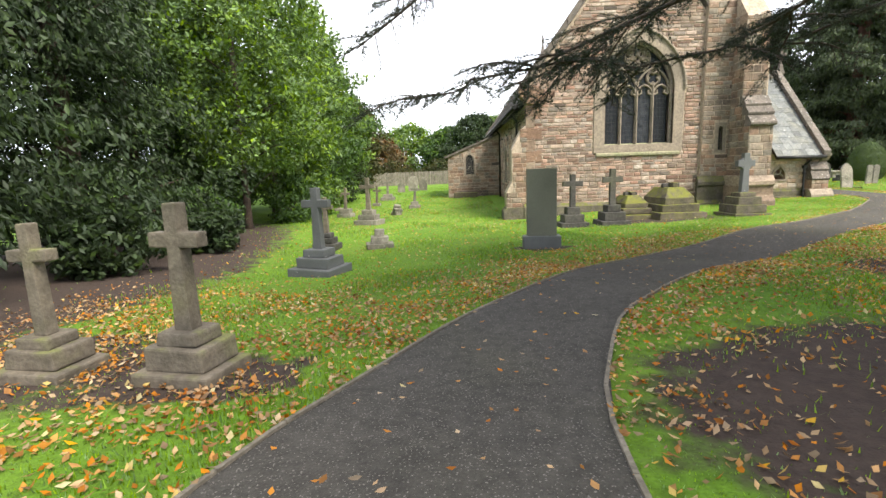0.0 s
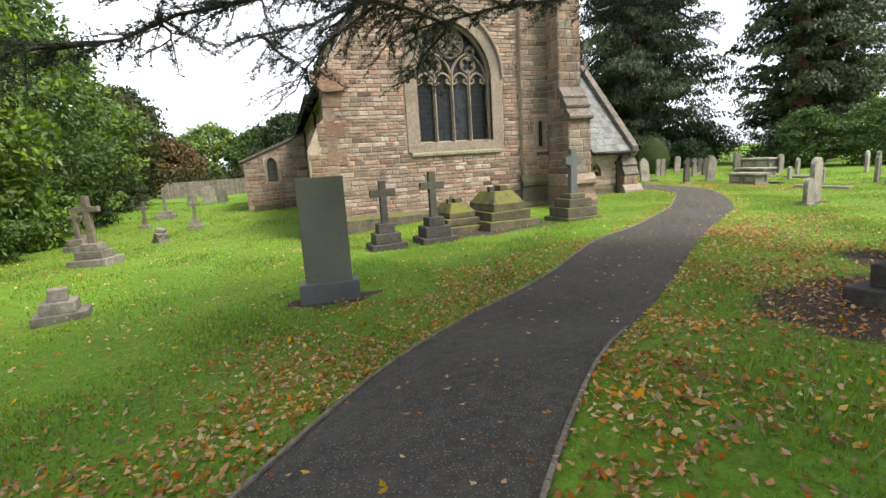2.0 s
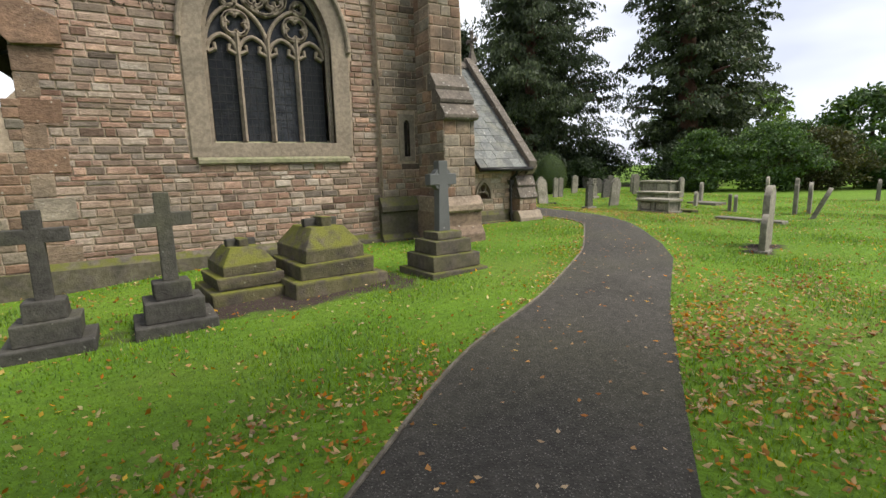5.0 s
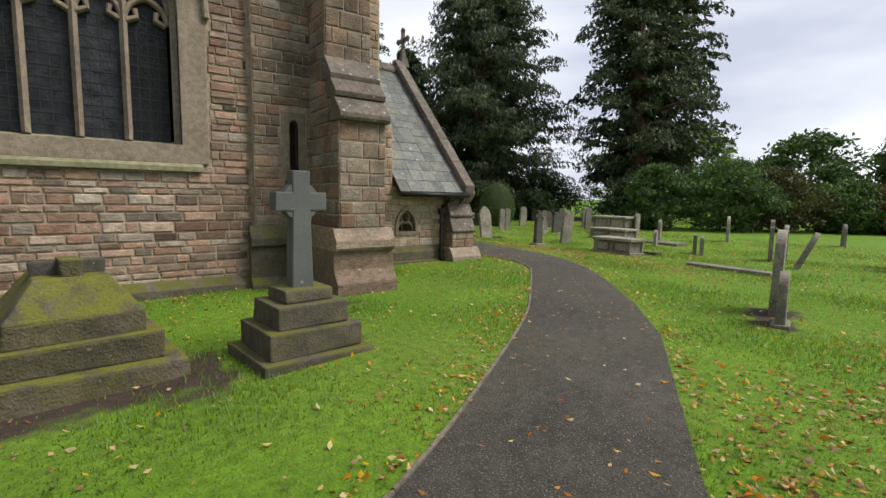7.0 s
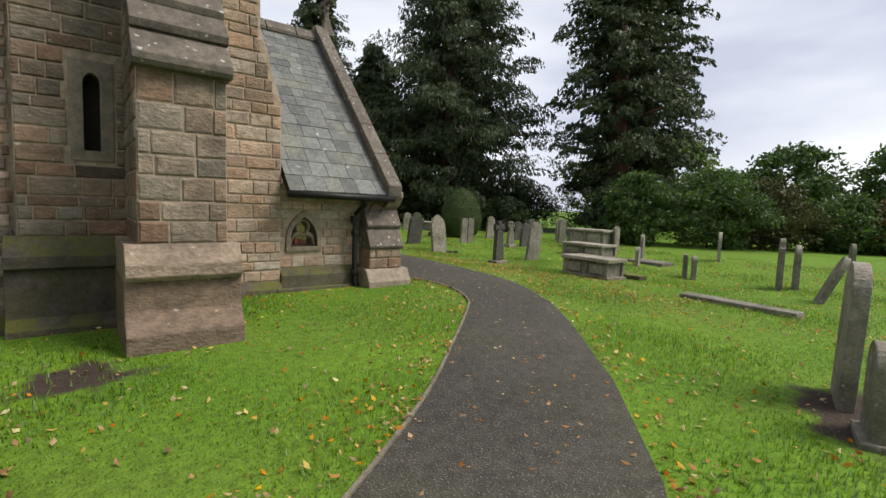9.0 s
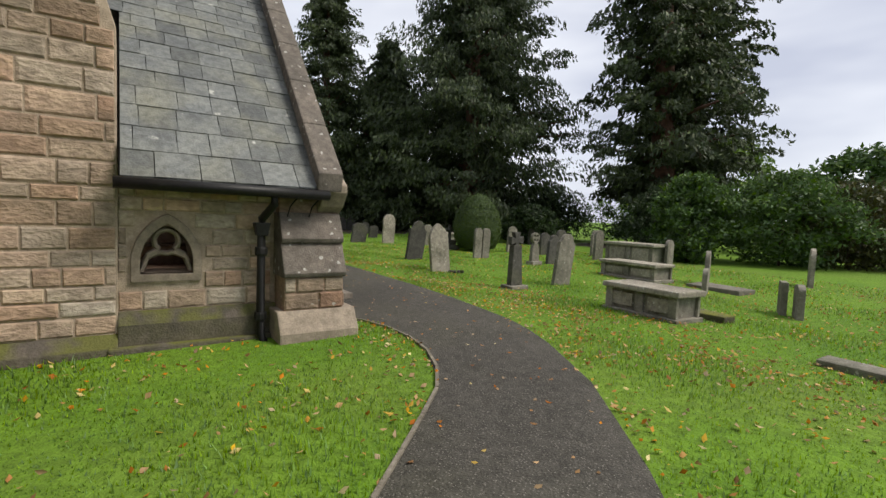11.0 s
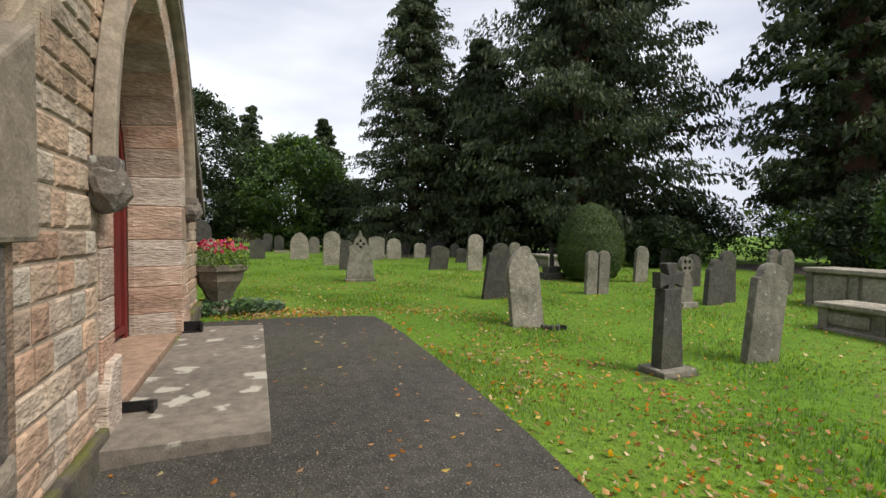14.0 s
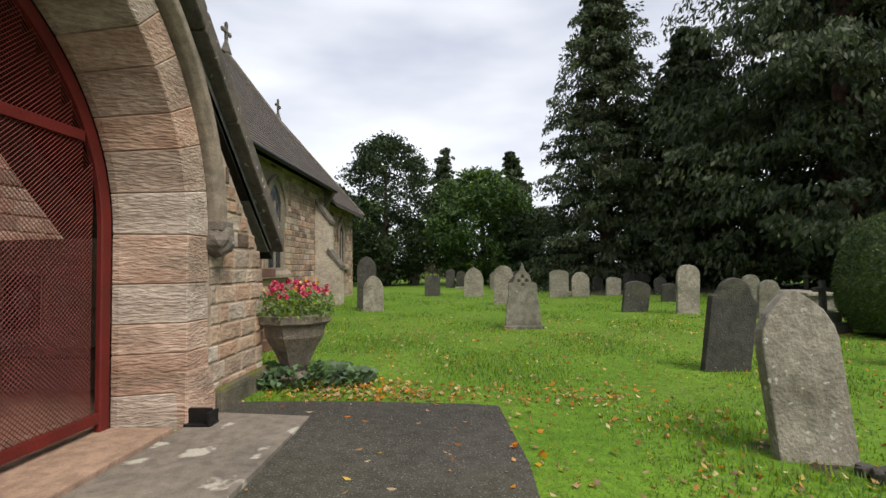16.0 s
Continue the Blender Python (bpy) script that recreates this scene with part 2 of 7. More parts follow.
def ground_mat():
    """Turf that gives way to bare soil where the soil attribute says so."""
    m = mat("turf", (0.105, 0.215, 0.014), (0.15, 0.27, 0.02), 0.7, 45, 0.95, 0.9, stain=(0.15, 0.23, 0.03))
    n, l = m.node_tree.nodes, m.node_tree.links
    b = n["Principled BSDF"]
    old = b.inputs["Base Color"].links[0].from_socket
    at, ns, x, mr = n.new("ShaderNodeAttribute"), n.new("ShaderNodeTexNoise"), n.new("ShaderNodeMix"), n.new("ShaderNodeMapRange")
    at.attribute_name = "soil"
    ns.inputs["Scale"].default_value, ns.inputs["Detail"].default_value = 3.5, 6
    geo = n.new("ShaderNodeNewGeometry")
    l.new(geo.outputs["Position"], ns.inputs["Vector"])
    add = n.new("ShaderNodeMath")
    l.new(at.outputs["Fac"], add.inputs[0])
    l.new(ns.outputs["Fac"], add.inputs[1])
    l.new(add.outputs[0], mr.inputs[0])
    mr.inputs[1].default_value, mr.inputs[2].default_value = 0.85, 1.1
    x.data_type = "RGBA"
    l.new(mr.outputs[0], x.inputs[0])
    l.new(old, x.inputs[6])
    g2 = n.new("ShaderNodeTexNoise")
    g2.inputs["Scale"].default_value = 14
    l.new(geo.outputs["Position"], g2.inputs["Vector"])
    rp = n.new("ShaderNodeValToRGB")
    rp.color_ramp.elements[0].color, rp.color_ramp.elements[1].color = (0.022, 0.016, 0.013, 1), (0.07, 0.05, 0.04, 1)
    l.new(g2.outputs["Fac"], rp.inputs["Fac"])
    l.new(rp.outputs["Color"], x.inputs[7])
    l.new(x.outputs[2], b.inputs["Base Color"])
    return m


TURF = ground_mat()


# ---- building blocks ----
def link(name, bm, material, parent=None):
    me = bpy.data.meshes.new(name)
    bm.to_mesh(me)
    bm.free()
    me.materials.append(material)
    ob = new(name, me)
    ob.parent = parent
    return ob


def part(name, bm, material, parent, label=""):
    return tagged(link(name, bm, material, parent), label)


def thing(name, at, label, category, group="", turn=0.0, kind=""):
    ob = new(name)
    ob.empty_display_size = 0.2
    ob.matrix_world = pose(*at, 0, 0, turn)
    bpy.context.view_layer.update()
    return tagged(ob, label, category, group, kind)


def structure(name, bm, material, label):
    return tagged(link(name, bm, material), label, kind="structure")


def box(bm, x0, x1, y0, y1, z0, z1):
    v = [bm.verts.new(p) for p in ((x0, y0, z0), (x1, y0, z0), (x1, y1, z0), (x0, y1, z0), (x0, y0, z1), (x1, y0, z1), (x1, y1, z1), (x0, y1, z1))]
    for f in ((3, 2, 1, 0), (4, 5, 6, 7), (0, 1, 5, 4), (1, 2, 6, 5), (2, 3, 7, 6), (3, 0, 4, 7)):
        bm.faces.new([v[i] for i in f])
    return v


def rough_box(x0, x1, y0, y1, z0, z1, bevel=0.012, jitter=0.0):
    bm = bmesh.new()
    v = box(bm, x0, x1, y0, y1, z0, z1)
    if jitter:
        for p in v:
            p.co += Vector((random.uniform(-jitter, jitter) for _ in range(3)))
    bmesh.ops.bevel(bm, geom=bm.edges[:], offset=bevel, segments=2, affect="EDGES", profile=0.6)
    return bm


def frustum(w0, d0, w1, d1, z0, z1, bevel=0.012):
    """A tapered block, centred on the origin."""
    bm = bmesh.new()
    v = box(bm, -1, 1, -1, 1, 0, 1)
    for p in v:
        top = p.co.z > 0.5
        p.co = Vector((p.co.x * (w1 if top else w0) / 2, p.co.y * (d1 if top else d0) / 2, z1 if top else z0))
    bmesh.ops.bevel(bm, geom=bm.edges[:], offset=bevel, segments=2, affect="EDGES", profile=0.6)
    return bm


def prism(outline, a, z, axis="y", bevel=0.0, holes=()):
    """Extrudes a closed outline of (u, v) pairs from a to z along an axis: y takes (x, z), x takes (y, z), z takes (x, y)."""
    place = {"y": lambda u, v, w: (u, w, v), "x": lambda u, v, w: (w, u, v), "z": lambda u, v, w: (u, v, w)}[axis]
    bm = bmesh.new()
    edges = []
    for ring in (outline, *holes):
        vs = [bm.verts.new(place(u, v, a)) for u, v in ring]
        edges += [bm.edges.new((vs[i], vs[(i + 1) % len(vs)])) for i in range(len(vs))]
    bmesh.ops.triangle_fill(bm, use_beauty=True, edges=edges)
    got = bmesh.ops.extrude_face_region(bm, geom=bm.faces[:])
    step = Vector(place(0, 0, z - a))
    bmesh.ops.translate(bm, verts=[g for g in got["geom"] if isinstance(g, bmesh.types.BMVert)], vec=step)
    bmesh.ops.recalc_face_normals(bm, faces=bm.faces[:])
    if bevel:
        sharp = [e for e in bm.edges if len(e.link_faces) == 2 and e.calc_face_angle() > 0.6]
        bmesh.ops.bevel(bm, geom=sharp, offset=bevel, segments=2, affect="EDGES", profile=0.6)
    return bm


def tube(points, radius, sides=8, taper=1.0):
    """A round bar along points; radius a number, or one for each point."""
    bm = bmesh.new()
    rings = []
    pts = [Vector(p) for p in points]
    for i, p in enumerate(pts):
        ahead = (pts[min(i + 1, len(pts) - 1)] - pts[max(i - 1, 0)]).normalized()
        side = ahead.cross(Vector((0, 0, 1)) if abs(ahead.z) < 0.9 else Vector((1, 0, 0))).normalized()
        up = side.cross(ahead)
        r = float(radius[i] if isinstance(radius, (list, tuple)) else radius)
        rings.append([bm.verts.new(p + r * (math.cos(k * math.tau / sides) * side + math.sin(k * math.tau / sides) * up)) for k in range(sides)])
    for a, b in zip(rings, rings[1:]):
        for k in range(sides):
            f = bm.faces.new((a[k], a[(k + 1) % sides], b[(k + 1) % sides], b[k]))
            f.smooth = True
    bm.faces.new(rings[0][::-1])
    bm.faces.new(rings[-1])
    return bm


def lathe(profile, sides=24):
    bm = bmesh.new()
    rings = [[bm.verts.new((r * math.cos(k * math.tau / sides), r * math.sin(k * math.tau / sides), z)) for k in range(sides)] for r, z in profile]
    for a, b in zip(rings, rings[1:]):
        for k in range(sides):
            bm.faces.new((a[k], a[(k + 1) % sides], b[(k + 1) % sides], b[k]))
    bm.faces.new(rings[0][::-1])
    bm.faces.new(rings[-1])
    return bm


def merge(target, other, m=None):
    me = bpy.data.meshes.new("tmp")
    if m is not None:
        bmesh.ops.transform(other, matrix=m, verts=other.verts[:])
    other.to_mesh(me)
    other.free()
    target.from_mesh(me)
    bpy.data.meshes.remove(me)


def arch(cx, half, spring, radius, steps=14):
    """The outline of a pointed arch, from its left springing over the apex to its right one."""
    off = radius - half
    top = math.acos(max(-1.0, min(1.0, off / radius)))
    right = [(cx - off + radius * math.cos(top * i / steps), spring + radius * math.sin(top * i / steps)) for i in range(steps + 1)]
    left = [(2 * cx - u, v) for u, v in right]
    return left + right[::-1][1:]


# ---- the lie of the land ----
HEIGHTS = [(0, 0, 0), (1.8, 10.7, -.5), (2, 19.1, -.8), (-2.6, 11, -.7), (4.3, 15, -.58), (10.7, 17.7, -.4), (15, 13, -.37), (14.3, 19.5, -.3), (15.2, 19.7, -.2),
           (15.7, 25.9, -.08), (17.3, 26.6, -.11), (20, 22.3, -.37), (20.1, 26.5, -.26), (18, 31.7, -.23), (8, 10, -.28), (6.5, 16.3, -.5),
           (24, 18, -.45), (30, 30, -.2), (12, 13, -.33), (40, 20, -.3), (16, 45, -.2), (30, 45, 0), (-6, 24, -.8), (3, 5, -.1), (8, 0, 0),
           (-8, 2, -.3), (16.2, 22.5, -.12)]
HX, HY, HZ = (np.array([h[i] for h in HEIGHTS], float) for i in range(3))


def land(x, y):
    x, y = np.asarray(x, float), np.asarray(y, float)
    w = 1 / ((x[..., None] - HX) ** 2 + (y[..., None] - HY) ** 2 + 2.0) ** 1.5
    return (w * HZ).sum(-1) / w.sum(-1)


def lz(x, y):
    return float(land(x, y))


LEFT = [(-1.9, -12), (-1.75, -5), (-1.5, 0), (-.98, 2.2), (-.72, 2.85), (-.43, 3.5), (.1, 4.6), (.9, 5.75), (2.35, 7.72), (3.5, 8.8), (5.28, 10.02),
        (7.25, 11.68), (8.62, 12.52), (9.85, 13.3), (12.2, 15.0), (13.75, 16.4), (14.6, 17.21), (15.21, 17.85), (15.6, 18.74), (15.62, 19.6), (15.5, 20.06), (15.2, 20.2),
        (14.95, 20.6), (14.92, 22), (14.92, 24), (14.92, 25.38)]
RIGHT = [(.8, -12), (.8, -5), (.85, 0), (.98, 2.4), (1.24, 3.36), (1.74, 4.55), (2.26, 5.2), (2.9, 5.92), (3.92, 6.92), (4.97, 7.67), (6.1, 8.52), (7.55, 9.65),
         (10.03, 11.52), (11.55, 12.55), (12.93, 13.47), (14.23, 14.63), (15.55, 16.1), (16.4, 17.2), (17.0, 18.3), (17.25, 18.9), (17.4, 19.41), (17.5, 20.2), (17.57, 20.9), (17.6, 22.4),
         (17.6, 24.2), (17.48, 25.4)]


def smooth_line(pts, step=0.25):
    out = []
    p = [Vector((*q, 0)) for q in pts]
    for i in range(len(p) - 1):
        a, b, c, d = p[max(i - 1, 0)], p[i], p[i + 1], p[min(i + 2, len(p) - 1)]
        k = max(2, int((c - b).length / step))
        for j in range(k):
            t = j / k
            out.append(0.5 * ((2 * b) + (c - a) * t + (2 * a - 5 * b + 4 * c - d) * t * t + (3 * b - a - 3 * c + d) * t ** 3))
    return [(q.x, q.y) for q in out] + [pts[-1]]


LEFT_S, RIGHT_S = smooth_line(LEFT[:22]) + [(14.95, 20.6), (14.92, 22), (14.92, 24), (14.92, 25.38)], smooth_line(RIGHT)
PATH_RING = np.array(LEFT_S + RIGHT_S[::-1])


def in_ring(x, y, ring):
    x, y = np.asarray(x), np.asarray(y)
    hit = np.zeros(x.shape, bool)
    for (ax, ay), (bx, by) in zip(ring, np.roll(ring, -1, 0)):
        cross = ((ay > y) != (by > y)) & (x < (bx - ax) * (y - ay) / (by - ay + 1e-12) + ax)
        hit ^= cross
    return hit


def soil_at(x, y):
    """How bare the ground is, from 0 to 1: under the trees and round the foot of the stones."""
    s = np.zeros(np.shape(x))
    for cx, cy, rx, ry, k in ((-9, 8, 4.6, 12, 1.0), (-3.6, 3.9, 1.5, 1.2, .7), (-1.75, 3.4, .85, .6, .8), (3.8, 2.6, 2.6, 1.7, .9), (7.2, 6.6, 1.6, 1.2, .9), (6, 1, 4, 2.5, .7), (9.4, 8.1, .7, .5, .8),
                              (2.1, 10.8, .75, .45, .9), (15.5, 13.2, .55, .4, .9), (14.8, 12.9, .4, .35, .8), (6.6, 15.7, 1.75, .95, .8), (8.2, 15.4, .45, .8, .7),
                              (19.65, 24.6, .5, .35, .6), (20, 22.1, .45, .4, .7), (10.3, 17.3, .5, .5, .8), (30, 44, 9, 3.5, .8), (38, 31, 4, 4, .9), (4.2, 15.0, .9, .5, .5)):
        d = ((x - cx) / rx) ** 2 + ((y - cy) / ry) ** 2
        s = np.maximum(s, k * np.clip(1.5 - d, 0, 1))
    return s


def make_ground():
    def lines(lo, hi, step):
        inner = list(np.arange(lo, hi + 1e-6, step))
        far = [step * 1.5 ** k * 2 for k in range(1, 22)]
        out, a, b = inner[:], inner[0], inner[-1]
        for f in far:
            a, b = a - f, b + f
            out = [a] + out + [b]
        return np.array(out)
    xs, ys = lines(-12, 32, 0.4), lines(-6, 50, 0.4)
    gx, gy = np.meshgrid(xs, ys)
    gz_ = land(gx, gy)
    v = np.stack([gx.ravel(), gy.ravel(), gz_.ravel()], 1)
    nx, ny = len(xs), len(ys)
    i = (np.arange(ny - 1)[:, None] * nx + np.arange(nx - 1)).ravel()
    f = np.stack([i, i + 1, i + nx + 1, i + nx], 1)
    me = bpy.data.meshes.new("ground")
    me.from_pydata(v.tolist(), [], f.tolist())
    at = me.attributes.new("soil", "FLOAT", "POINT")
    at.data.foreach_set("value", soil_at(v[:, 0], v[:, 1]).astype(np.float32))
    me.materials.append(TURF)
    for p in me.polygons:
        p.use_smooth = True
    tagged(new("ground", me), "green churchyard lawn with bare soil under trees", kind="structure")


def resample(pts, n):
    p = np.array(pts)
    d = np.r_[0, np.cumsum(np.hypot(*np.diff(p, axis=0).T))]
    t = np.linspace(0, d[-1], n)
    return np.stack([np.interp(t, d, p[:, 0]), np.interp(t, d, p[:, 1])], 1)


def make_path():
    n = len(LEFT)
    rows = []
    for i in range(n - 1):
        for k in range(6):
            t = k / 6
            a = [(1 - t) * LEFT[i][j] + t * LEFT[i + 1][j] for j in (0, 1)]
            b = [(1 - t) * RIGHT[i][j] + t * RIGHT[i + 1][j] for j in (0, 1)]
            rows.append((a, b))
    rows.append((LEFT[-1], RIGHT[-1]))
    bm = bmesh.new()
    grid = []
    for a, b in rows:
        line = []
        for k in range(9):
            t = k / 8
            x, y = a[0] + (b[0] - a[0]) * t, a[1] + (b[1] - a[1]) * t
            edge = 0.0 if k in (0, 8) else 0.012
            line.append(bm.verts.new((x, y, lz(x, y) + 0.008 + edge)))
        grid.append(line)
    for a, b in zip(grid, grid[1:]):
        for k in range(8):
            f = bm.faces.new((a[k], a[k + 1], b[k + 1], b[k]))
            f.smooth = True
    structure("path", bm, ASPHALT, "curving worn dark asphalt footpath strewn with leaves")
    for side, pts, spans in (("left", LEFT_S, ((0.10, 0.93),)), ("right", RIGHT_S, ((0.13, 0.46),))):
        edging = tagged(new("path_edging_" + side), "thin weathered timber boards edging the footpath", kind="structure")
        line = resample(pts, 90)
        for lo, hi in spans:
            for i in range(int(lo * 88), int(hi * 88), 3):
                bm = bmesh.new()
                run = line[i:i + 4] if i + 4 <= 90 else line[i:]
                if len(run) < 2:
                    continue
                for a, b in zip(run, run[1:]):
                    d = (b - a) / np.hypot(*(b - a))
                    nrm = np.array([-d[1], d[0]]) * 0.014
                    vs = []
                    for p, cut in ((a, 0.004), (b, -0.004)):
                        q = p + d * cut
                        for s in (-1, 1):
                            for h in (-0.05, 0.028):
                                e = q + s * nrm
                                vs.append(bm.verts.new((e[0], e[1], lz(e[0], e[1]) + h)))
                    for f in ((0, 1, 3, 2), (4, 6, 7, 5), (1, 5, 7, 3), (0, 2, 6, 4), (0, 4, 5, 1), (2, 3, 7, 6)):
                        bm.faces.new([vs[j] for j in f])
                part("edging_board", bm, EDGING, edging)


make_ground()
make_path()


# ---- masonry ----
def block_mesh(name, material, chip=0.0):
    """One dressed block: u and v from -0.5 to 0.5, its face one unit out along the normal, with worn edges."""
    bm = bmesh.new()
    rng = random.Random(name)
    back = [bm.verts.new((u, v, -0.6)) for u, v in ((-.5, -.5), (.5, -.5), (.5, .5), (-.5, .5))]
    rim = [bm.verts.new((u * rng.uniform(.97, 1), v * rng.uniform(.92, 1), rng.uniform(0.2, 0.5))) for u, v in ((-.5, -.5), (.5, -.5), (.5, .5), (-.5, .5))]
    top = [bm.verts.new((u * rng.uniform(.86, .95), v * rng.uniform(.74, .86), rng.uniform(0.8, 1.1))) for u, v in ((-.5, -.5), (.5, -.5), (.5, .5), (-.5, .5))]
    mid = bm.verts.new((rng.uniform(-.2, .2), rng.uniform(-.15, .15), rng.uniform(1.0, 1.35)))
    for a, b in ((back, rim), (rim, top)):
        for k in range(4):
            bm.faces.new((a[k], a[(k + 1) % 4], b[(k + 1) % 4], b[k]))
    for k in range(4):
        bm.faces.new((top[k], top[(k + 1) % 4], mid))
    me = bpy.data.meshes.new(name)
    bm.to_mesh(me)
    bm.free()
    me.materials.append(material)
    return me


BLOCKS = {}


def blocks_for(material):
    if material.name not in BLOCKS:
        BLOCKS[material.name] = [block_mesh("stone_block_" + material.name + "_" + w, material) for w in ("a", "b", "c", "d", "e")]
    return BLOCKS[material.name]


MASONRY = []


def masonry(wall, origin, u_dir, normal, width, height, course, length, keep=lambda u, v: True, material=None, joined=None, proud=0.018, joint=0.014, singles=300, near=None, seed=1):
    """Courses of stones over a wall's face; laid at the end of the file by lay_masonry()."""
    MASONRY.append((wall, Vector(origin), Vector(u_dir), Vector(normal), width, height, course, length, keep, material, joined, proud, joint, singles, near, seed))


def lay_masonry():
    for wall, o, u_dir, normal, width, height, course, length, keep, material, joined, proud, joint, singles, near, seed in MASONRY:
        rng = random.Random(seed)
        up = Vector((0, 0, 1))
        rows, z = [], 0.0
        while z < height - 0.03:
            h = min(rng.uniform(*course), height - z)
            if height - z - h < course[0] * 0.5:
                h = height - z
            u = -rng.uniform(0, length[0]) if z else 0.0
            while u < width - 0.02:
                w = rng.uniform(*length)
                a, b = max(u, 0.0), min(u + w, width)
                if width - b < length[0] * 0.4:
                    b = width
                d, kind = rng.uniform(0.6, 1.3) * proud, rng.randrange(5)
                if b - a > 0.05:
                    # the longest stretch of the stone that is clear of openings and edges
                    spots, best, run = np.linspace(a + 0.008, b - 0.008, 9), (), []
                    for p in spots:
                        run = run + [p] if all(keep(p, q) for q in (z + 0.012, z + h - 0.012)) else []
                        best = run if len(run) > len(best) else best
                    if len(best) > 1 and best[-1] - best[0] > 0.05:
                        lo = a if best[0] == spots[0] else best[0]
                        hi = b if best[-1] == spots[-1] else best[-1]
                        rows.append(((lo + hi) / 2, z + h / 2, hi - lo - joint, h - joint, d, kind))
                u = max(u + w, b)
            z += h
        if near:
            rows.sort(key=lambda r: (r[0] - near[0]) ** 2 + (r[1] - near[1]) ** 2)
        meshes = blocks_for(material)
        m3 = Matrix((u_dir, up, normal)).transposed()
        for u, v, w, h, d, k in rows[:singles]:
            ob = new("stone_block", meshes[k])
            ob.matrix_world = Matrix.LocRotScale(o + u_dir * u + up * v, m3.to_quaternion(), (w, h, d))
            ob.parent = wall
        rest = rows[singles:]
        if rest:
            verts, faces = [], []
            shapes = [(np.array([p.co for p in me.vertices]), [tuple(f.vertices) for f in me.polygons]) for me in meshes]
            for u, v, w, h, d, k in rest:
                pts, fs = shapes[k]
                c = o + u_dir * u + up * v
                base = len(verts)
                world_pts = np.array(c) + (pts[:, :1] * w) * np.array(u_dir) + (pts[:, 1:2] * h) * np.array(up) + (pts[:, 2:] * d) * np.array(normal)
                verts += world_pts.tolist()
                faces += [tuple(i + base for i in f) for f in fs]
            me = bpy.data.meshes.new("stone_blocks")
            me.from_pydata(verts, [], faces)
            me.materials.append(joined or material)
            ob = tagged(new("stone_blocks", me), kind="stuff")
            ob.parent = wall


# ---- the church: east end ----
CX, EY = 7.35, 19.4
GABLE = [(3.0, -0.9), (11.55, -0.9), (11.55, 4.3), (CX, 10.3), (3.0, 4.3)]
WIN_IN = [(CX - 1.33, 2.05)] + arch(CX, 1.33, 4.1, 1.86) + [(CX + 1.33, 2.05)]
WIN_OUT = [(CX - 1.72, 1.75)] + arch(CX, 1.72, 4.1, 2.34) + [(CX + 1.72, 1.75)]


